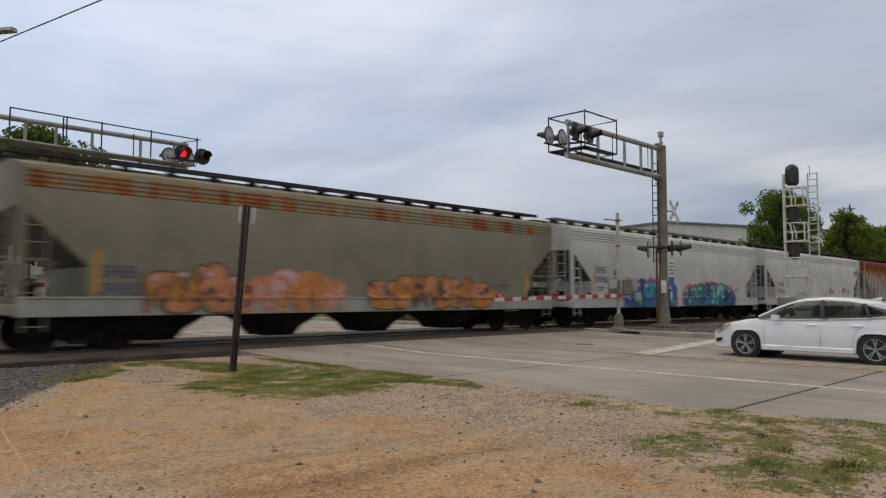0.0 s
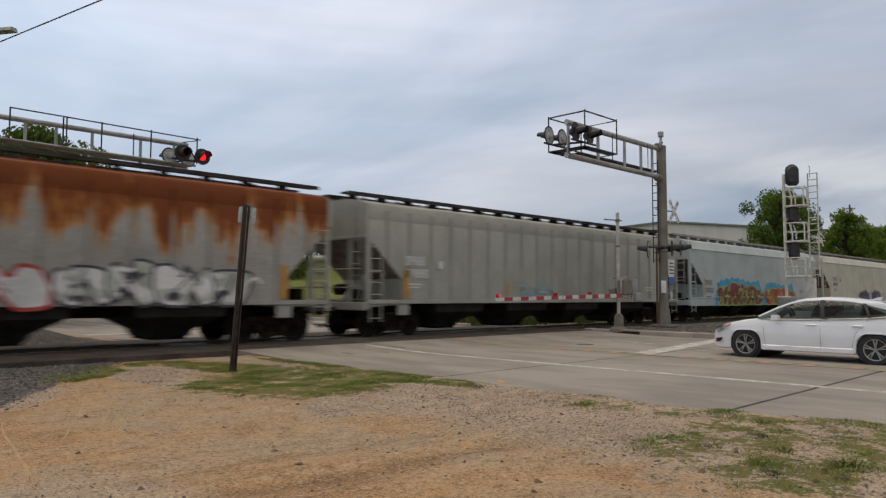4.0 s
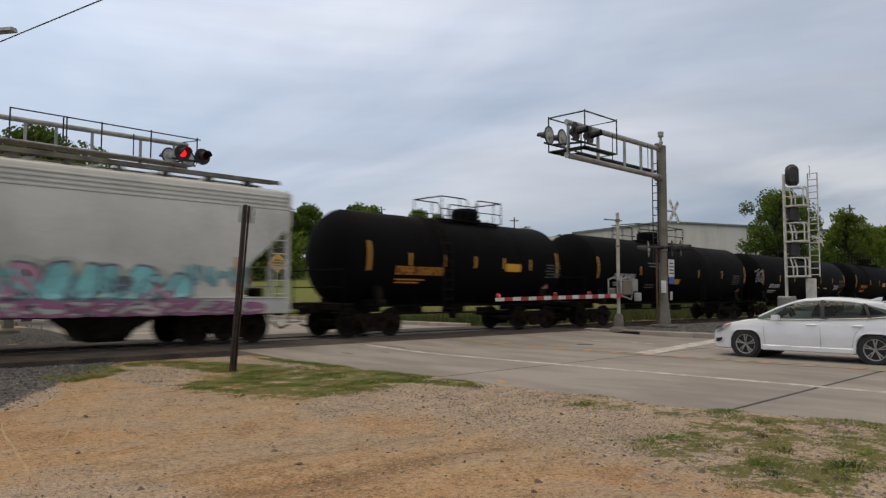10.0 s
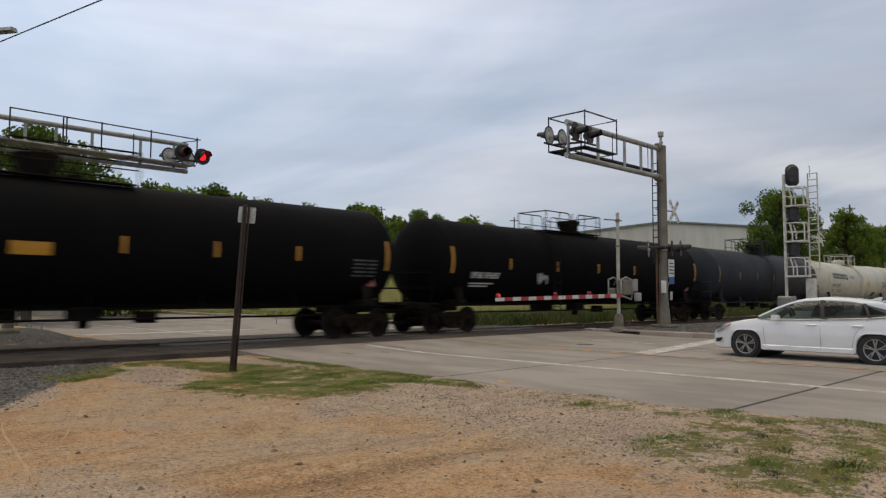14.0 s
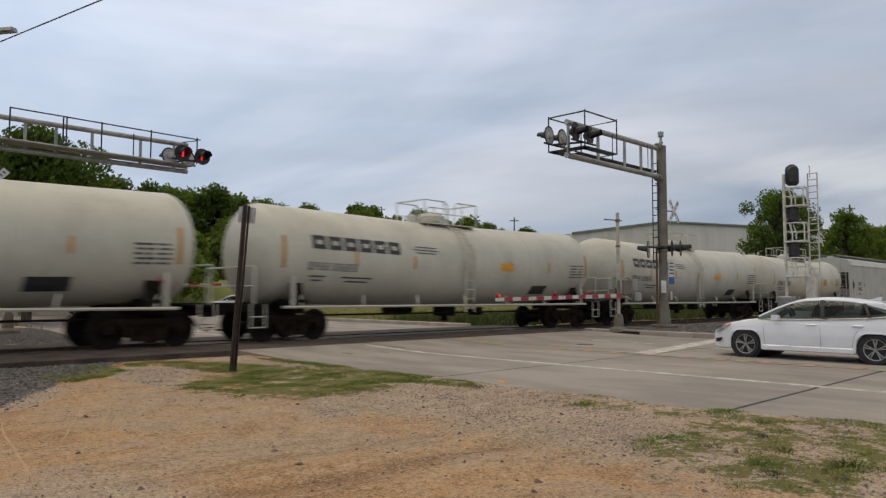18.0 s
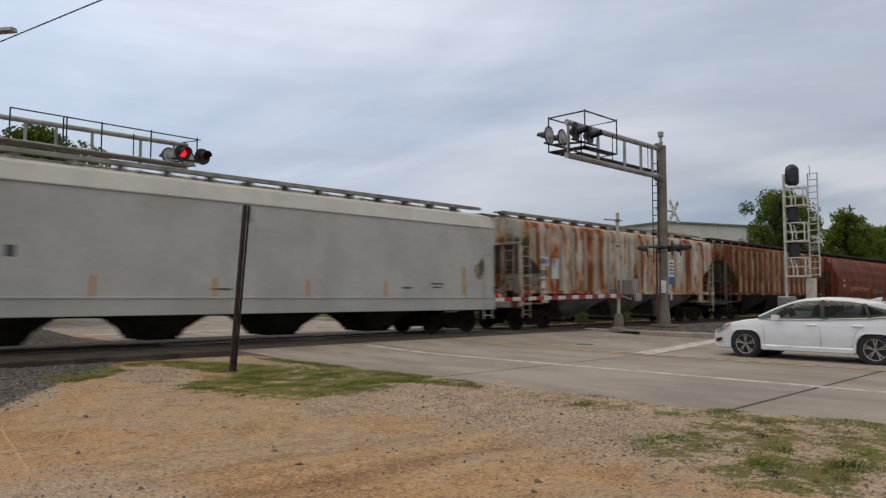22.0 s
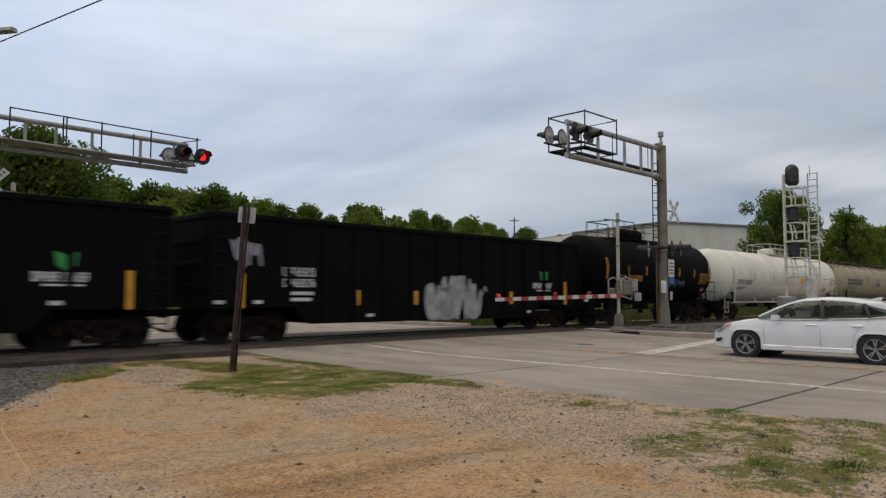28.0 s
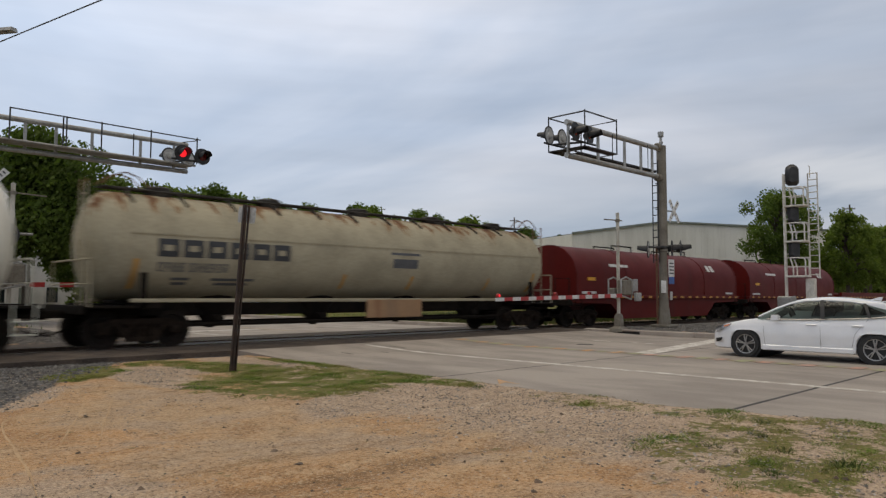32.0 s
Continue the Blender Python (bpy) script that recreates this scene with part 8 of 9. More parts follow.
    for sg in (1, -1):
        # windscreen pillar and roof rail down to the boot, as one white rib
        q = Shape()
        path = []
        for x in (1.1, 0.95, 0.75, 0.58, 0.4, 0.25, 0.1, -0.1, -0.35, -0.6, -0.8, -1.0, -1.2, -1.4, -1.62, -1.85, -2.0):
            ring = cabin_ring(x, lerp_table(roof, x), 0.012)
            path.append((x, ring[2][1] * sg, ring[2][2]))
        rings_ = []
        for i, (x, y, z) in enumerate(path):
            w = 0.032 if x > -1.0 else 0.032 + 0.10 * smooth(-1.0, -1.8, x)
            rings_.append([(x, y, z - w), (x, y + 0.008 * sg, z), (x, y - 0.02 * sg, z + w * 0.8), (x, y - 0.05 * sg, z + w)])
        q.loft(rings_)
        part("roof_rail", q, CAR_WHITE, car_)
        q = Shape()
        q.loft([[(x, (lerp_table(wide, x) * 0.953 + 0.004) * sg, lerp_table(top, x) - 0.016), (x, (lerp_table(wide, x) * 0.953 + 0.010) * sg, lerp_table(top, x) - 0.004), (x, (lerp_table(wide, x) * 0.94) * sg, lerp_table(top, x) + 0.01)] for x in (-1.75, -1.4, -0.9, -0.4, 0.1, 0.6, 0.9)])
        part("window_trim", q, CHROME, car_)
        # doors: dark seams, handles, mirror, skirt
        q = Shape()
        for x0, z0, x1, z1 in ((0.92, 0.30, 0.98, 0.93), (-0.32, 0.27, -0.30, 0.93), (-1.02, 0.66, -1.30, 1.0), (-0.96, 0.36, -1.02, 0.66), (-0.93, 0.29, 0.92, 0.27)):
            n = 6
            for k in range(n):
                a, b = k / n, (k + 1) / n
                xa, za, xb, zb = x0 + (x1 - x0) * a, z0 + (z1 - z0) * a, x0 + (x1 - x0) * b, z0 + (z1 - z0) * b
                q.beam((xa, side_at(xa, za, wide, top, bottom) * sg, za), (xb, side_at(xb, zb, wide, top, bottom) * sg, zb), 0.005, 0.006, (0, 1, 0))
        part("door_seam", q, TRIM_BLACK, car_)
        for x in (-0.12, -1.08):
            q = Shape().box((x, 0.925 * sg, 0.83), (0.25, 0.04, 0.045), 0.018)
            part("door_handle", q, CAR_WHITE, car_)
        q = Shape()
        q.loft([[(0.72 - a, (0.93 + b) * sg, 0.98 + c) for a, c in ((0.0, -0.05), (0.06, -0.07), (0.16, -0.05), (0.17, 0.03), (0.1, 0.075), (0.02, 0.06))] for b in (0.0, 0.06, 0.17)])
        part("wing_mirror", q, CAR_WHITE, car_)
        q = Shape().box((0.0, 0.918 * sg, 0.27), (1.98, 0.05, 0.13), 0.022)
        part("side_skirt", q, CAR_WHITE, car_)
        # lamps
        q = Shape()
        q.loft([[(2.24, 0.66 * sg, 0.575), (2.27, 0.60 * sg, 0.67)], [(2.12, 0.81 * sg, 0.60), (2.13, 0.775 * sg, 0.735)], [(1.95, 0.87 * sg, 0.665), (1.94, 0.84 * sg, 0.775)], [(1.78, 0.895 * sg, 0.755), (1.72, 0.872 * sg, 0.815)]], cap=False, close=False)
        lamp = part("headlight", q, LAMP_CLEAR, car_, "clear swept-back headlamp")
        lamp.location.y += 0.018 * sg
        q = Shape().add([(1.93, 0.895 * sg, 0.715), (1.80, 0.905 * sg, 0.765), (1.76, 0.897 * sg, 0.80), (1.92, 0.875 * sg, 0.765)], [(0, 1, 2, 3)])
        part("turn_signal", q, LAMP_AMBER, lamp)
        q = Shape().loft([[(2.2, 0.74 * sg, 0.34), (2.2, 0.74 * sg, 0.43)], [(2.08, 0.84 * sg, 0.35), (2.06, 0.85 * sg, 0.45)], [(1.99, 0.875 * sg, 0.40), (1.98, 0.875 * sg, 0.46)]], cap=False, close=False)
        fog = part("bumper_intake", q, TRIM_BLACK, car_)
        fog.location.y += 0.016 * sg
        q = Shape().box((-2.36, 0.72 * sg, 0.86), (0.26, 0.28, 0.14), 0.03)
        part("tail_light", q, LAMP_RED, car_)
    q = Shape().box((2.345, 0, 0.44), (0.06, 0.9, 0.22), 0.02)
    part("grille", q, TRIM_BLACK, car_)
    q = Shape().prism([(-1.12, 1.415), (-1.3, 1.47), (-1.36, 1.47), (-1.34, 1.39)], -0.025, 0.025)
    part("roof_antenna", q, CAR_WHITE, car_)
    # wheels
    for wx in (-1.4025, 1.4025):
        for sg in (1, -1):
            tyre = Shape().turn([(-0.1, 0.235), (-0.108, 0.275), (-0.1, 0.315), (-0.08, 0.325), (0.08, 0.325), (0.1, 0.315), (0.108, 0.275), (0.1, 0.235), (-0.1, 0.235)], (0, 0, 0), "y", 32, False)
            w = part("wheel", Shape().tube([(0, -0.06, 0), (0, 0.06, 0)], 0.07, 12), TRIM_BLACK, car_, at=pose(wx, 0.81 * sg, 0.325, 0, 0, 0 if sg < 0 else 180))
            part("tyre", tyre, TYRE, w)
            q = Shape().turn([(-0.09, 0.246), (-0.10, 0.240), (-0.095, 0.222), (-0.02, 0.215), (0.06, 0.225)], (0, 0, 0), "y", 32, False)
            for k in range(5):
                a = 2 * math.pi * k / 5 + 0.3
                for o in (-0.16, 0.16):
                    q.beam((0.03 * math.cos(a), -0.083, 0.03 * math.sin(a)), (0.228 * math.cos(a + o), -0.085, 0.228 * math.sin(a + o)), 0.026, 0.03, (0, 1, 0), 0.004)
            q.turn([(-0.095, 0.01), (-0.094, 0.045), (-0.06, 0.05)], (0, 0, 0), "y", 14)
            part("rim", q, RIM, w)
            part("brake_disc", Shape().turn([(-0.02, 0.02), (-0.02, 0.16), (0.0, 0.16), (0.0, 0.02)], (0, 0, 0), "y", 20), UNDER, w)
    for wx in (-1.4025, 1.4025):
        q = Shape().tube([(wx, -0.86, 0.345), (wx, 0.86, 0.345)], 0.385, 28)
        part("wheel_housing", q, TRIM_BLACK, car_)
    # inside
    q = Shape().box((-0.4, 0, 0.55), (2.5, 1.5, 0.3), 0.05).box((0.75, 0, 0.88), (0.35, 1.45, 0.2), 0.06)
    part("cabin_floor", q, INTERIOR, car_)
    for x, ys in ((0.05, (-0.38, 0.38)), (-0.95, (-0.36, 0.36))):
        for y in ys:
            q = Shape().box((x, y, 0.78), (0.5, 0.5, 0.2), 0.06).beam((x - 0.22, y, 0.8), (x - 0.38, y, 1.2), 0.46, 0.14, (0, 1, 0), 0.05).box((x - 0.4, y, 1.27), (0.1, 0.26, 0.16), 0.04)
            part("seat", q, INTERIOR, car_)
    q = Shape().turn([(0.0, 0.165), (0.02, 0.18), (0.0, 0.19), (-0.02, 0.18), (0.0, 0.165)], (0, 0, 0), "x", 20)
    part("steering_wheel", q, TRIM_BLACK, car_, at=pose(0.42, 0.38, 0.98, 0, 25, 0))


def side_at(x, z, wide, top, bottom):
    """The half-width of the body's side at a place, a little proud."""
    w, zb, zt = lerp_table(wide, x), bottom(x), lerp_table(top, x)
    sh = min(0.66, zt - 0.05)
    if z < zb + (sh - zb) * 0.75:
        k = 1.002
    elif z < sh:
        k = 0.998
    else:
        k = 0.992 - 0.06 * (z - sh) / max(zt - sh, 0.01)
    return w * k + 0.001


build_sedan()
# ---- trees and plants ----
BARK = material("grey_brown_bark", (0.09, 0.07, 0.05), 0.9, 0, (0.05, 0.04, 0.03), 4, 30, 0.6, 0.3, (1, 1, 0.3))
LEAF_DARK = material("dark_summer_leaves", (0.055, 0.082, 0.018), 0.7, 0, (0.085, 0.115, 0.026), 0.5, 8, 0.0, 0.2, island=0.45, spec=0.12)
LEAF_MID = material("mid_green_leaves", (0.098, 0.135, 0.033), 0.7, 0, (0.060, 0.086, 0.021), 0.4, 8, 0.0, 0.2, island=0.6, spec=0.12)
LEAF_LIGHT = material("light_green_leaves", (0.105, 0.135, 0.032), 0.7, 0, (0.068, 0.092, 0.021), 0.4, 8, 0.0, 0.2, island=0.55, spec=0.12)
GRASS_BLADE = material("summer_grass_blades", (0.110, 0.175, 0.022), 0.7, 0, (0.21, 0.205, 0.055), 0.8, 10, 0.0, 0.2, island=0.5, spec=0.2)
STRAW_BLADE = material("dry_straw_blades", (0.30, 0.225, 0.125), 0.8, 0, (0.17, 0.12, 0.065), 1.2, 10, 0.0, 0.2, island=0.5, spec=0.2)
GRASS_TALL = material("tall_weedy_grass", (0.06, 0.09, 0.02), 0.7, 0, (0.10, 0.10, 0.035), 0.3, 6, 0.0, 0.2, island=0.5, spec=0.2)


def translucent(m, share, tint):
    """Leaves and blades that let a part of the light through."""
    n, l = m.node_tree.nodes, m.node_tree.links
    b, out = n["Principled BSDF"], n["Material Output"]
    t = n.new("ShaderNodeBsdfTranslucent")
    t.inputs["Color"].default_value = (*tint, 1)
    mix = n.new("ShaderNodeMixShader")
    mix.inputs[0].default_value = share
    l.new(b.outputs[0], mix.inputs[1])
    l.new(t.outputs[0], mix.inputs[2])
    l.new(mix.outputs[0], out.inputs["Surface"])


translucent(LEAF_DARK, 0.35, (0.10, 0.17, 0.02))
translucent(LEAF_MID, 0.4, (0.16, 0.25, 0.03))
translucent(LEAF_LIGHT, 0.4, (0.20, 0.30, 0.035))


def tree(name, label, h, crown_r, crown_h, leaf, blobs, per, size, seed, clump=1.0, low=0.15):
    """A tapered trunk with limbs and a crown of many small leaf clumps round the limb ends."""
    rnd = random.Random(seed)
    t = thing(name, label, "tree")
    s = Shape()
    lean = Vector((rnd.uniform(-0.05, 0.05), rnd.uniform(-0.05, 0.05), 1))
    fork = h - crown_h * 0.75
    s.tube([(0, 0, -0.3), lean * fork * 0.5, lean * fork, lean * (h - crown_h * 0.3)], 0.035 * h ** 0.9, 9, 0.012 * h ** 0.9)
    ends = []
    for k in range(blobs):
        a, u = 2.399963 * k + rnd.uniform(-0.4, 0.4), (k + 0.5) / blobs
        z = h - crown_h + crown_h * (0.08 + 0.9 * u)
        prof = math.sin(math.pi * min(1, low + (1 - low) * u) ** (0.8 if low > 0.1 else 1.25)) ** 0.5
        r = crown_r * prof * rnd.uniform(0.3, 1.12 if clump == 1.0 else 0.88)
        ends.append(Vector((r * math.cos(a), r * math.sin(a), z + rnd.uniform(-0.4, 0.4))))
    for e in (ends[::2] if clump == 1.0 else ends):
        base = lean * max(fork * 0.9, min(e.z - crown_r * 0.5, h - crown_h * 0.35))
        mid = base.lerp(e, 0.5) + Vector((0, 0, 0.06 * h))
        s.tube([base, mid, e], 0.012 * h ** 0.9, 5, 0.012)
    part("trunk", s, BARK, t)
    vs, fs = [], []
    for e in ends:
        br = crown_r * clump * rnd.uniform(0.24, 0.42)
        for _ in range(per):
            d = Vector((rnd.gauss(0, 1), rnd.gauss(0, 1), rnd.gauss(0, 0.8)))
            d = d.normalized() * br * rnd.random() ** 0.4
            c = e + d
            n1 = Vector((rnd.gauss(0, 1), rnd.gauss(0, 1), rnd.gauss(0, 1) + 0.6)).normalized()
            a1 = n1.orthogonal().normalized()
            b1 = n1.cross(a1)
            q = size * rnd.uniform(0.55, 1.25)
            b = len(vs)
            vs += [c + a1 * q, c + b1 * q * 0.55 + n1 * q * 0.12, c - a1 * q, c - b1 * q * 0.55 + n1 * q * 0.12]
            fs.append((b, b + 1, b + 2, b + 3))
    me = bpy.data.meshes.new("crown")
    me.from_pydata([tuple(v) for v in vs], [], fs)
    me.materials.append(leaf)
    part("crown", me, None, t)
    return t


def place_tree(src, x, y, z, k, turn):
    return copy_thing(src, pose(x, y, z, 0, 0, turn) @ Matrix.Scale(k, 4))


def build_trees():
    big = tree("tree", "broad dark-leaved tree standing behind the crossing signal", 9.0, 5.0, 6.3, LEAF_DARK, 72, 520, 0.145, 1, 0.78)
    big.matrix_basis = pose(10.6, 41.0, 0.4) @ Matrix.Scale(0.98, 4)
    place_tree(big, 6.8, 45.5, 0.4, 1.04, 130)
    place_tree(big, 16.4, 50.0, 0.4, 0.6, 60)
    # beside the signal mast
    a = tree("tree", "leafy mid-green tree with open crown beside the railway", 9.8, 3.9, 7.2, LEAF_MID, 78, 230, 0.13, 2, 0.62, 0.05)
    a.matrix_basis = pose(71.3, 26.0, 0.7) @ Matrix.Scale(1.1, 4)
    b = tree("tree", "rounded bushy green tree beside the railway", 8.0, 3.2, 7.0, LEAF_LIGHT, 60, 210, 0.15, 3, 0.64)
    b.matrix_basis = pose(83.0, 23.6, 0.9) @ Matrix.Scale(1.16, 4)
    place_tree(b, 90.5, 24.0, 1.4, 0.85, 140)
    place_tree(a, 104.0, 27.0, 2.6, 0.62, 200)
    place_tree(b, 97.0, 20.8, 1.5, 0.55, 20)
    # the wooded skyline behind, by the height of each crown's top
    c = tree("tree", "distant broadleaf tree in the wooded skyline", 14.0, 5.2, 11.0, LEAF_MID, 54, 170, 0.36, 4)
    d = tree("tree", "distant dark broadleaf tree in the wooded skyline", 14.0, 4.6, 12.0, LEAF_DARK, 54, 170, 0.36, 5)
    e = tree("tree", "distant light green tree in the wooded skyline", 14.0, 5.6, 10.5, LEAF_LIGHT, 54, 170, 0.36, 7)
    for o in (c, d, e):
        tagged(o, group="wooded skyline")
    rows = ((35.6, 99.0, 17.4), (39.4, 96.0, 16.8), (43.5, 100.0, 17.2), (32.1, 95.0, 16.6), (39.8, 103.0, 18.6), (48.3, 104.0, 18.3), (48.9, 97.0, 19.0), (54.6, 101.0, 17.8), (60.9, 105.0, 18.2), (60.9, 98.0, 16.9), (68.3, 102.0, 17.5), (68.0, 95.0, 15.3), (76.5, 99.0, 18.6), (83.0, 103.0, 19.2), (82.8, 96.0, 16.7), (92.2, 100.0, 19.0), (101.1, 104.0, 19.6), (101.2, 97.0, 17.4), (113.2, 101.0, 18.2), (120.5, 104.0, 17.8), (130.6, 105.0, 18.6), (134.3, 98.0, 16.8), (149.2, 102.0, 17.5), (61.4, 78.6, 14.0), (77.8, 85, 14.6), (27.0, 95, 16.6), (122, 98, 16.4), (21, 94, 17), (13, 97, 18), (7, 88, 16))
    for k, (x, y, top) in enumerate(rows):
        z = ground_height(x, y) - 0.2
        q = (top - z) / (15.2 if x < 46 else 14.2 if x < 70 else 15.0)
        m = pose(x, y, z, 0, 0, k * 47 % 360) @ Matrix.Scale(q, 4)
        src = (c, d, e)[k] if k < 3 else None
        if src is not None:
            src.matrix_basis = m
        else:
            place_tree((c, d, c, e, d)[k % 5], x, y, z, q, k * 47 % 360)
    # lower growth in front of the skyline
    e = tree("shrub", "light green shrub at the foot of the skyline", 5.0, 3.2, 4.6, LEAF_LIGHT, 26, 80, 0.34, 6)
    e.matrix_basis = pose(22.0, 58.0, 0.5)
    tagged(e, category="shrub", group="shrubs behind the road")
    for k, (x, y, q) in enumerate(((27, 66, 1.3), (31, 72, 1.5), (19, 52, 0.9), (38, 88, 1.4), (47, 90, 1.5), (54, 88, 1.4), (60, 68, 1.2), (66, 62, 1.0), (88, 33, 0.9), (97, 34, 1.0), (108, 35, 1.1), (120, 32, 1.3), (132, 34, 1.6), (150, 36, 2.2), (165, 32, 2.4), (112, 24, 0.8), (126, 24, 0.9), (142, 25, 1.2), (54, 30, 0.35), (47, 28, 0.3))):
        place_tree(e, x, y, ground_height(x, y) - 0.1, q, k * 61 % 360)


build_trees()


def blades(name, label, spots, mat, seed, per, hgt, wid, spread, lean=0.45):
    """Many single grass blades round the given spots, as one mass."""
    rnd = random.Random(seed)
    vs, fs = [], []
    for x, y, k in spots:
        z = ground_height(x, y) - 0.02
        for _ in range(per):
            px, py = x + rnd.gauss(0, spread), y + rnd.gauss(0, spread)
            a = rnd.uniform(0, 2 * math.pi)
            h = hgt * k * rnd.uniform(0.4, 1.3)
            bx, by = h * rnd.gauss(0, lean), h * rnd.gauss(0, lean)
            dx, dy = wid * math.cos(a), wid * math.sin(a)
            b = len(vs)
            vs += [(px - dx, py - dy, z), (px + dx, py + dy, z), (px + dx * 0.6 + bx * 0.4, py + dy * 0.6 + by * 0.4, z + h * 0.6), (px - dx * 0.6 + bx * 0.4, py - dy * 0.6 + by * 0.4, z + h * 0.6), (px + bx, py + by, z + h)]
            fs += [(b, b + 1, b + 2, b + 3), (b + 3, b + 2, b + 4)]
    me = bpy.data.meshes.new(name)
    me.from_pydata(vs, [], fs)
    me.materials.append(mat)
    return tagged(new(name, me), label, "grass", kind="stuff")


def build_grass():
    rnd = random.Random(31)
    spots = []
    while len(spots) < 17000:
        x, y = rnd.uniform(2.8, 9.6), rnd.uniform(0.8, 17.0)
        g = grass_cover(x, y) + 1.1 * noise.noise((x * 1.1, y * 1.1, 7.0)) + 1.3 * noise.noise((x * 3.1, y * 3.1, 2.0)) - 0.16
        if g > 0.40 and x < verge(y) - 0.02 and grass_cover(x, y) > 0.2 and noise.noise((x * 2.4, y * 2.4, 11.0)) > -0.08:
            spots.append((x, y, min(1.2, 0.5 + 0.5 * g)))
    blades("grass", "short patchy green grass on the dirt lot", spots[::2], GRASS_BLADE, 32, 13, 0.040, 0.005, 0.06, 1.0)
    weeds = [(7.0 + rnd.gauss(0, 0.07), 2.03 + rnd.gauss(0, 0.07), rnd.uniform(0.7, 1.3)) for _ in range(16)]
    weeds += [(x + rnd.gauss(0, 0.05), y + rnd.gauss(0, 0.05), rnd.uniform(0.3, 0.7)) for x, y in ((8.9, 8.5), (8.6, 7.9), (6.9, 3.2), (7.3, 2.7), (6.2, 2.4), (7.8, 3.1), (8.6, 3.4), (5.15, 10.9), (8.7, 9.6)) for _ in range(16)]
    blades("weeds", "small dark green weeds in the gravel lot", weeds, GRASS_TALL, 39, 7, 0.10, 0.005, 0.04, 0.7)
    blades("dry_grass", "short dry straw-coloured grass and twigs on the dirt lot", spots[1::2] + [(a + 0.3 * noise.noise((b, a, 1)), b + 0.3 * noise.noise((a, b, 5)), 0.8) for a, b, k in spots[::3]], STRAW_BLADE, 36, 8, 0.026, 0.005, 0.12, 1.5)
    spots = []
    while len(spots) < 5200:
        x, y = rnd.uniform(25.2, 70.0), rnd.uniform(22.2, 31.0)
        if rnd.random() < smooth(22.0, 23.5, y) * (1.0 if x > 26 else 0.5):
            spots.append((x, y, rnd.uniform(0.6, 1.3) * (1 + 0.6 * noise.noise((x * 0.3, y * 0.3, 3.0)))))
    blades("grass", "tall weedy grass along the far side of the railway", spots, GRASS_TALL, 33, 9, 0.5, 0.018, 0.16)
    spots = [(rnd.uniform(70, 190), rnd.uniform(25, 60), rnd.uniform(0.7, 1.5)) for _ in range(2600)]
    blades("grass", "long rough grass on the bank behind the railway", spots, GRASS_TALL, 34, 8, 1.0, 0.05, 0.5)
    spots = [(rnd.uniform(-6, 8.4), rnd.uniform(30, 60), 1) for _ in range(1500)] + [(rnd.uniform(25, 60), rnd.uniform(31, 60), 1) for _ in range(1500)]
    blades("grass", "mown grass beyond the railway", spots, GRASS_BLADE, 35, 8, 0.18, 0.02, 0.25)


build_grass()

STONE_MAT = material("mixed_gravel_stones", (0.31, 0.245, 0.185), 0.9, 0, (0.24, 0.19, 0.15), 6, 50, 0.3, 0.2, island=0.6)
BALLAST_MAT = material("blue_grey_ballast_stones", (0.065, 0.064, 0.064), 0.9, 0, (0.15, 0.142, 0.135), 6, 50, 0.3, 0.2, island=0.6)
GREY_STONE = material("grey_crushed_stones", (0.28, 0.25, 0.22), 0.9, 0, (0.17, 0.155, 0.14), 6, 50, 0.3, 0.2, island=0.7)
CLOD_MAT = material("dark_dirt_clods", (0.10, 0.075, 0.055), 0.95, 0, (0.16, 0.11, 0.075), 6, 50, 0.3, 0.2, island=0.5)


def pebbles(name, label, spots, mat, seed):
    """Many uneven stones, as one mass."""
    rnd = random.Random(seed)
    vs, fs = [], []
    for x, y, r in spots:
        z = ground_height(x, y)
        b = len(vs)
        a0 = rnd.uniform(0, 6.28)
        for k in range(5):
            a = a0 + k * 1.2566
            q = r * rnd.uniform(0.7, 1.2)
            vs.append((x + q * math.cos(a), y + q * math.sin(a), z + r * rnd.uniform(-0.1, 0.35)))
        vs.append((x + r * rnd.uniform(-0.3, 0.3), y + r * rnd.uniform(-0.3, 0.3), z + r * rnd.uniform(0.55, 0.9)))
        fs += [(b + k, b + (k + 1) % 5, b + 5) for k in range(5)]
        fs.append((b + 4, b + 3, b + 2, b + 1, b))
    me = bpy.data.meshes.new(name)
    me.from_pydata(vs, [], fs)
    me.materials.append(mat)
    return tagged(new(name, me), label, "gravel", kind="stuff")


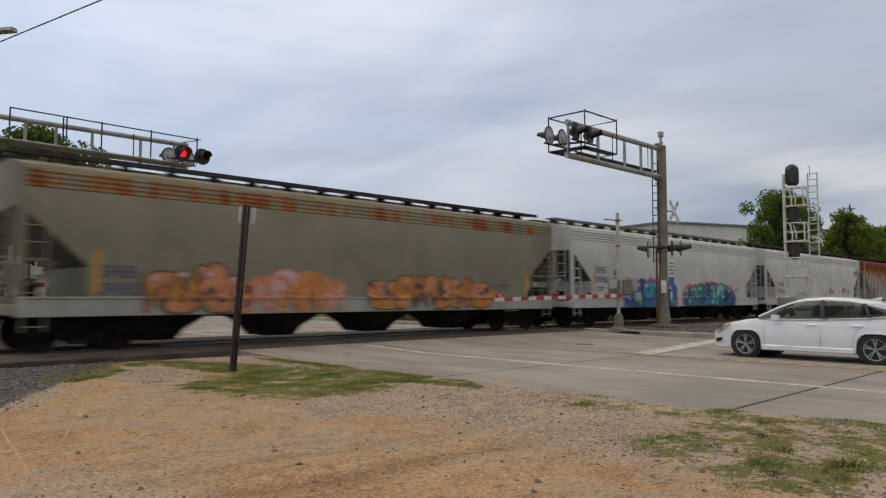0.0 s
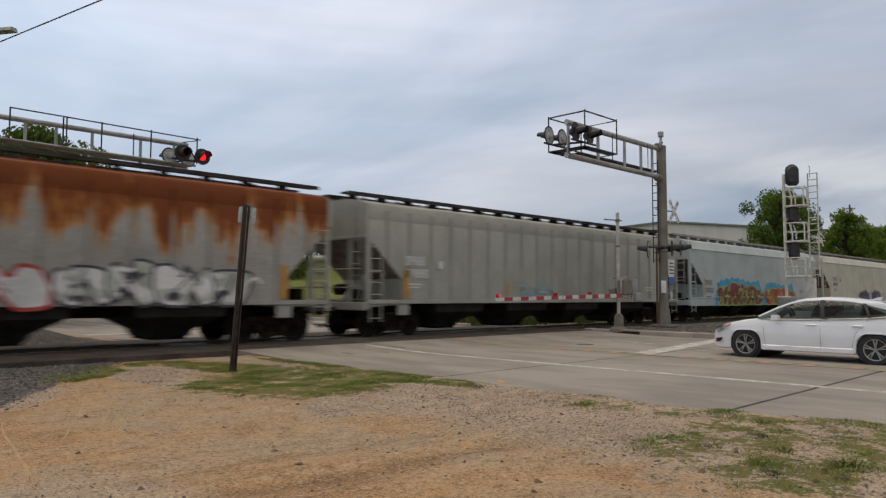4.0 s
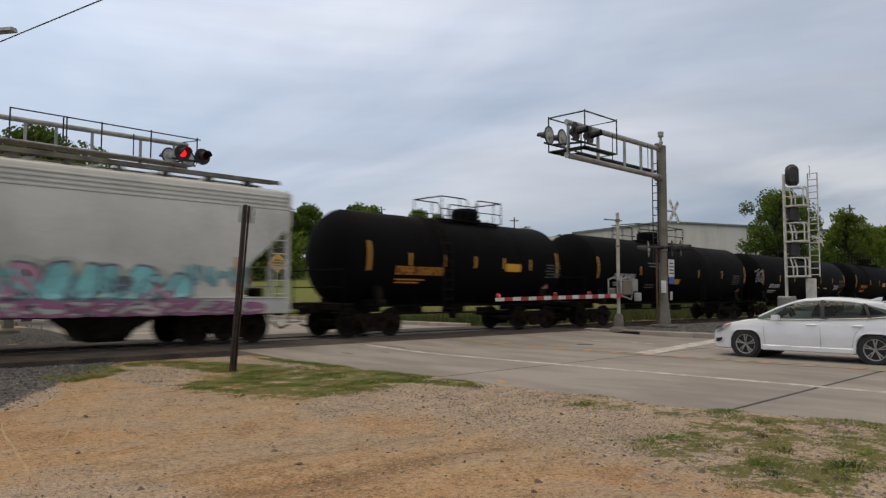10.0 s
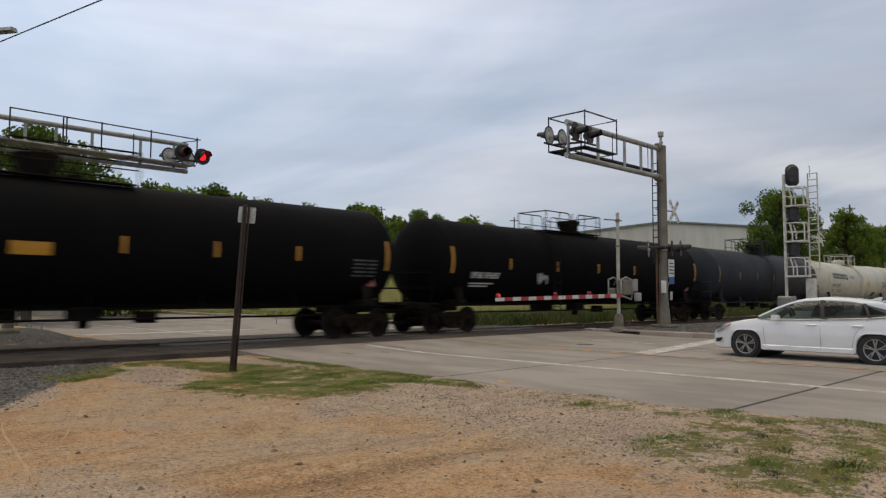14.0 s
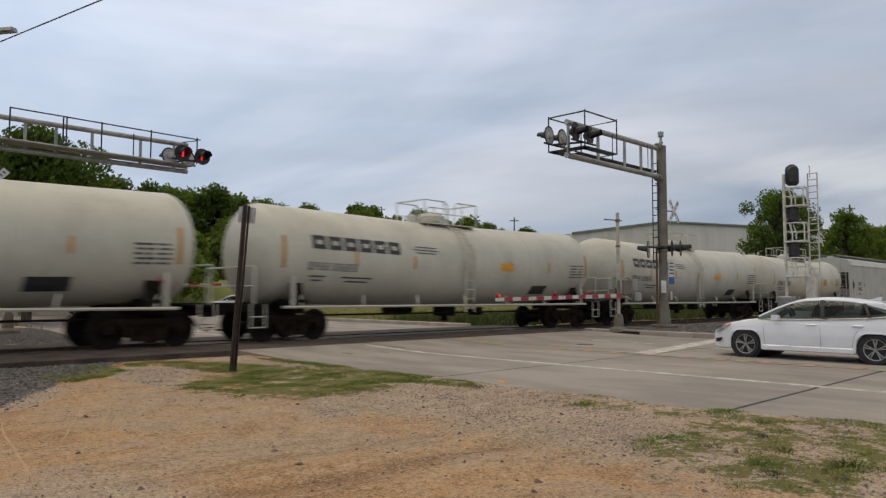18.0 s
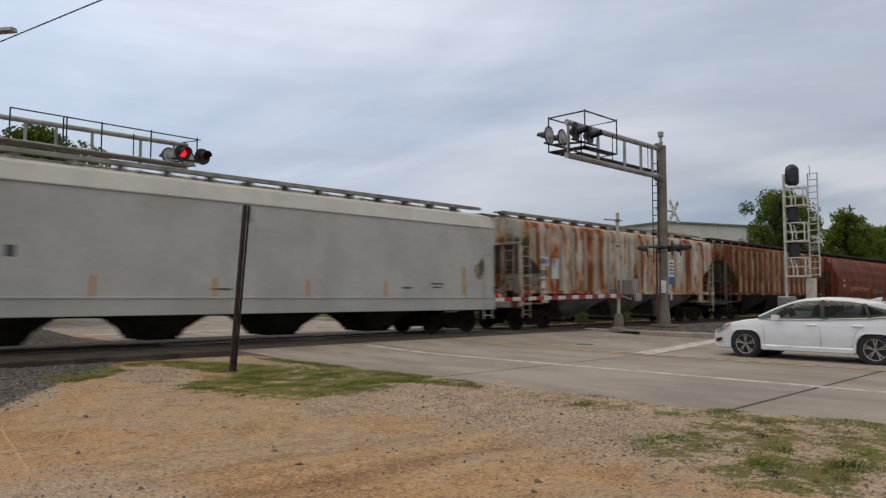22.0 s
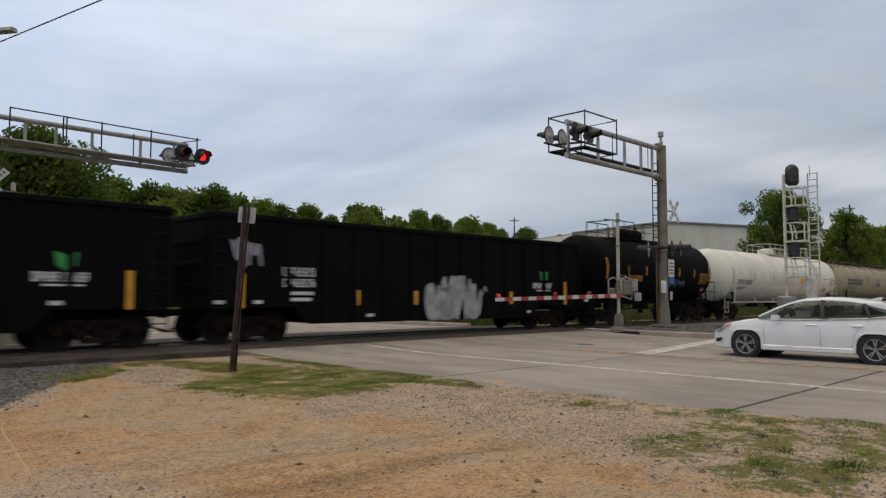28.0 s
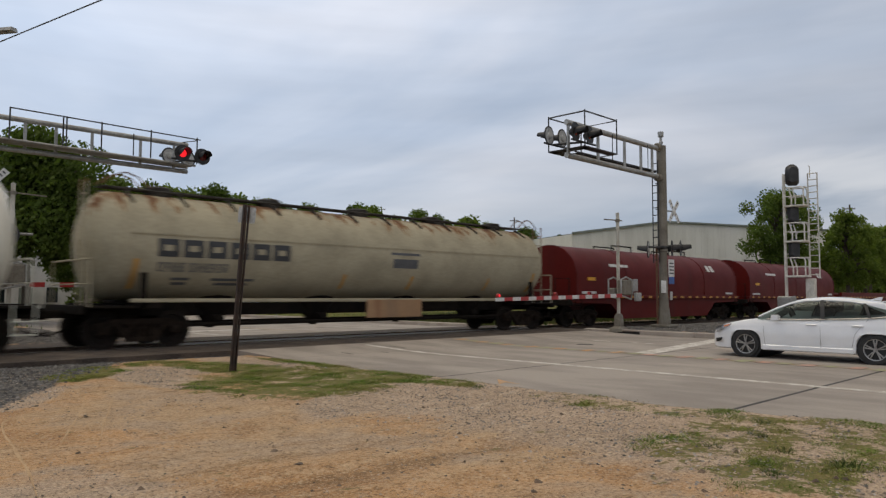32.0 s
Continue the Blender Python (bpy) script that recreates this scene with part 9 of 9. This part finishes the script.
def build_stones():
    rnd = random.Random(41)
    spots = []
    while len(spots) < 18000:
        x, y = rnd.uniform(1.0, 9.0), rnd.uniform(0.5, 15.0)
        d = 0.18 + 0.8 * noise.noise((x * 0.8, y * 0.8, 9.0)) + 0.4 * noise.noise((x * 2.5, y * 2.5, 3.0)) + 0.55 * pebble_cover(x, y)
        if rnd.random() < d and grass_cover(x, y) < 0.3:
            spots.append((x, y, 0.003 + 0.014 * rnd.random() ** 4))
    pebbles("gravel", "small pale and brown pebbles scattered over the sandy lot", spots, STONE_MAT, 42)
    pebbles("gravel", "small blue-grey stones pressed into the sandy lot", [(x + 0.05, y - 0.04, r * 1.1) for x, y, r in spots[::9] if pebble_cover(x, y) + noise.noise((x, y, 2.0)) > 0.45], BALLAST_MAT, 47)
    spots = []
    while len(spots) < 6500:
        x, y = rnd.uniform(1.2, 9.3), rnd.uniform(1.2, 14.5)
        d = pebble_cover(x, y) * (0.45 + 1.1 * noise.noise((x * 1.7, y * 1.7, 4.0))) + 0.02
        if x < verge(y) - 0.05 and rnd.random() < d and grass_cover(x, y) < 0.75 and (x > 4.2 or y > 8):
            spots.append((x, y, 0.007 + 0.017 * rnd.random() ** 2.5))
    pebbles("gravel", "grey and tan crushed stones in the gravelly part of the lot", spots[::2], STONE_MAT, 48)
    pebbles("gravel", "darker bluish crushed stones in the gravelly part of the lot", spots[1::2], GREY_STONE, 49)
    spots = []
    while len(spots) < 150:
        x, y = rnd.uniform(1.2, 9.0), rnd.uniform(1.0, 14.0)
        if rnd.random() < 0.25 + smooth(-0.8, 0.8, 1.2 - abs(y - 5.2 + (x - 3.5) * 0.9)):
            spots.append((x, y, 0.012 + 0.03 * rnd.random() ** 2.5))
    pebbles("dirt_clods", "dark stones and clods on the sandy lot", spots, CLOD_MAT, 43)
    spots = []
    while len(spots) < 9000:
        x, y = rnd.uniform(-3.0, 9.0), rnd.uniform(9.8, 18.4)
        if rnd.random() < stone_cover(x, y) - 0.15 and not (x > 8.1 and y > 16.4):
            spots.append((x, y, rnd.uniform(0.018, 0.042)))
    pebbles("ballast", "blue-grey crushed stone ballast beside the rails", spots, BALLAST_MAT, 44)
    spots = []
    while len(spots) < 7000:
        x, y = rnd.uniform(25.2, 50.0), rnd.uniform(11.5, 22.0)
        if rnd.random() < stone_cover(x, y) - 0.2:
            spots.append((x, y, rnd.uniform(0.025, 0.06)))
    pebbles("ballast", "grey stone ballast round the crossing signals", spots, BALLAST_MAT, 45)


build_stones()

# ---- buildings, poles and wires ----
METAL_WALL = material("off_white_metal_siding", (0.70, 0.67, 0.59), 0.6, 0, (0.6, 0.57, 0.49), 0.4, 10, 0.05, 0.06, (1, 1, 0.25))
ROOF_TRIM = material("grey_green_roof_trim", (0.20, 0.22, 0.19), 0.6)
HOUSE_WALL = material("pale_house_siding", (0.62, 0.61, 0.58), 0.7, 0, (0.5, 0.5, 0.47), 0.8, 10, 0.05, 0.06)
HOUSE_ROOF = material("grey_shingle_roof", (0.12, 0.115, 0.11), 0.9, 0, (0.18, 0.17, 0.16), 3, 20, 0.3)
WINDOW_DARK = material("dark_house_window", (0.02, 0.025, 0.03), 0.1)
WOOD_POLE = material("weathered_utility_pole_wood", (0.12, 0.095, 0.075), 0.9, 0, (0.07, 0.055, 0.045), 3, 30, 0.4, 0.2, (1, 1, 0.2))


def build_warehouse():
    w = thing("warehouse", "large off-white metal warehouse with low roof behind the railway", "building")
    pts = [Vector((69.5, 48.94, 0)), Vector((84.64, 45.3, 0)), Vector((105.5, 37.1, 0)), Vector((112.0, 34.5, 0))]
    tops = [8.75, 10.95, 11.0, 11.0]
    rnd = random.Random(3)
    for (a, za), (b, zb) in zip(zip(pts, tops), zip(pts[1:], tops[1:])):
        ln = (b - a).length
        d = (b - a) / ln
        o = Vector((d.y, -d.x, 0))
        n = round(ln / 1.0)
        for k in range(n):
            p, q = a + d * (ln * k / n + 0.006), a + d * (ln * (k + 1) / n - 0.006)
            z0, z1 = za + (zb - za) * k / n, za + (zb - za) * (k + 1) / n
            s = Shape().loft([[(p.x, p.y, 3), (q.x, q.y, 3), (q.x, q.y, z1), (p.x, p.y, z0)], [(p.x - o.x * 0.2, p.y - o.y * 0.2, 3), (q.x - o.x * 0.2, q.y - o.y * 0.2, 3), (q.x - o.x * 0.2, q.y - o.y * 0.2, z1), (p.x - o.x * 0.2, p.y - o.y * 0.2, z0)]])
            part("panel", s, METAL_WALL, w)
        s = Shape().beam((a.x + o.x * 0.15, a.y + o.y * 0.15, za + 0.1), (b.x + o.x * 0.15, b.y + o.y * 0.15, zb + 0.1), 0.3, 0.24)
        part("roof_trim", s, ROOF_TRIM, w)
    back = [Vector((p.x + 14, p.y + 34, 0)) for p in pts]
    s = Shape()
    n = len(pts)
    s.add([(p.x, p.y, z + 0.05) for p, z in zip(pts, tops)] + [(p.x, p.y, z + 0.05) for p, z in zip(back, tops)], [(k, k + 1, n + k + 1, n + k) for k in range(n - 1)])
    part("roof", s, ROOF_TRIM, w)
    s = Shape()
    s.add([(pts[0].x, pts[0].y, 2), (back[0].x, back[0].y, 2), (back[0].x, back[0].y, 8.75), (pts[0].x, pts[0].y, 8.75)], [(0, 1, 2, 3)])
    s.add([(pts[-1].x, pts[-1].y, 2), (back[-1].x, back[-1].y, 2), (back[-1].x, back[-1].y, 11.0), (pts[-1].x, pts[-1].y, 11.0)], [(0, 1, 2, 3)])
    s.add([(q.x, q.y, z) for q in back for z in (2, 8.7)], [(0, 2, 3, 1), (2, 4, 5, 3), (4, 6, 7, 5)])
    part("wall", s, METAL_WALL, w)


build_warehouse()


def build_house(x, y, turn, k, label):
    h = thing("house", label, "house", pose(x, y, ground_height(x, y) - 0.05, 0, 0, turn))
    s = Shape().prism([(-4, 0), (4, 0), (4, 4.2), (0, 7.4), (-4, 4.2)], -4.5, 4.5)
    part("wall", s, HOUSE_WALL, h)
    for w in (-1, 1):
        s = Shape().loft([[(w * 4.5, yy, 3.75), (0, yy, 7.45), (0, yy, 7.65), (w * 4.55, yy, 3.95)] for yy in (-5.0, 5.0)])
        part("roof", s, HOUSE_ROOF, h)
    for xx in (-2, 2):
        for zz in (1.6, 4.2):
            win = part("window", Shape().box((xx, -4.52, zz), (1.1, 0.08, 1.3), 0.02), HOUSE_WALL, h)
            part("pane", Shape().box((xx, -4.57, zz), (0.9, 0.03, 1.1), 0.01), WINDOW_DARK, win)
    part("door", Shape().box((0, -4.53, 1.05), (1.0, 0.08, 2.1), 0.02), ROOF_TRIM, h)


build_house(13.0, 61.0, 20, 1, "pale two-storey house with grey gabled roof among trees")
build_house(2.0, 64.0, -10, 1, "pale house with grey gabled roof partly hidden by trees")


def utility_pole(x, y, h, label, arms=1):
    z = ground_height(x, y)
    p = thing("utility_pole", label, "utility pole", pose(x, y, z - 0.3))
    part("pole", Shape().tube([(0, 0, 0), (0, 0, h + 0.3)], 0.17, 10, 0.11), WOOD_POLE, p)
    for k in range(arms):
        part("crossarm", Shape().beam((-0.55, 0.55, h - 0.3 - k * 0.9), (0.55, -0.55, h - 0.3 - k * 0.9), 0.12, 0.12), WOOD_POLE, p)
        for q in (-0.5, -0.25, 0.25, 0.5):
            part("insulator", Shape().turn([(0, 0.03), (0.05, 0.07), (0.14, 0.05), (0.16, 0.01)], (q, -q, h - 0.24 - k * 0.9), "z", 8), GALV, p)
    return p


utility_pole(100.0, 83.0, 15.7 - ground_height(100, 83), "distant wooden utility pole with crossarm")
utility_pole(112.0, 31.33, 14.55 - ground_height(112.0, 31.33), "wooden utility pole with a crossarm behind the signal", 1)
utility_pole(89.3, 107.8, 18.9 - ground_height(89.3, 107.8), "far wooden utility pole above the trees")
near_pole = utility_pole(2.85, 24.3, 9.2, "wooden utility pole carrying a street lamp and cable")
s = Shape().tube([(0, 0, 7.9), (0.5, -0.7, 8.5), (1.66, -2.3, 8.5)], 0.04, 8)
part("lamp_arm", s, GALV, near_pole)
s = Shape().loft([[(1.62 + a * 0.55 + b * 0.85, -2.25 - a * 0.85 + b * 0.55, 8.46 + c) for b, c in ((-0.13, 0.0), (0.13, 0.0), (0.09, 0.1), (-0.09, 0.1))] for a in (-0.1, 0.35, 0.85)])
part("lamp_head", s, GALV, near_pole, "flat grey street lamp head")
utility_pole(8.15, -12.6, 8.2, "wooden utility pole at the other end of the cable")
cable = thing("overhead_cable", "thin overhead cable between two utility poles", "cable")
a_, b_ = Vector((3.81, 17.59, 6.95)), Vector((4.43, 13.28, 6.78))
d_ = b_ - a_
pts_ = [a_ + d_ * t for t in (-1.55, -1.0, -0.5, 0.0, 0.5, 1.0, 2.0, 4.0, 5.9)]
part("wire", Shape().tube(pts_, 0.013, 6), BLACK_MET, cable)


def build_warning_sign():
    g = thing("warning_sign", "yellow diamond warning sign with dark text bars on a post", "sign", pose(19.9, 32.4, 0.0, 0, 0, -25))
    part("post", Shape().beam((0, 0.03, -0.3), (0, 0.03, 3.5), 0.06, 0.04), GALV, g)
    d = 0.53
    part("sign_face", Shape().prism([(-d, 3.15), (0, 3.15 - d), (d, 3.15), (0, 3.15 + d)], -0.006, 0.006), SIGN_YELLOW, g)
    s = Shape()
    for z, w in ((3.3, 0.34), (3.15, 0.6), (3.0, 0.34)):
        s.box((0, -0.011, z), (w, 0.004, 0.07))
    part("text_bar", s, DARK_LETTER, g)


build_warning_sign()

sedan = bpy.data.objects["car"]
tagged(copy_thing(sedan, pose(33.0, 61.5, ground_height(33.0, 61.5) + 0.02, 0, 0, 160)), "white car parked on the grass beyond the railway", "car")


def motions():
    for root, middle in CARS:
        walk(root, [(t, pose(middle - run(t), TRACK_Y, RAIL_Z)) for t in range(0, 33)])
    # the crossing lights beat in turn
    beat = 1.0965
    for lens, phase in FLASHERS:
        rows, turned = [], 0
        k = -1
        flips = []
        while True:
            t = (k * 0.5 - 0.085) * beat
            k += 1
            if t > 31.8:
                break
            if t > 0.1:
                flips.append(t)
        lit = phase == 0
        turned = 0 if lit else 180
        rows.append((0, pose(0, 0, 0, 0, 0, turned)))
        for t in flips:
            for q, dt in ((0, -1 / 30), (60, 0), (120, 1 / 30), (180, 2 / 30)):
                rows.append((t + dt, pose(0, 0, 0, 0, 0, turned + q)))
            turned += 180
        rows.append((32, pose(0, 0, 0, 0, 0, turned)))
        walk(lens, rows)


motions()
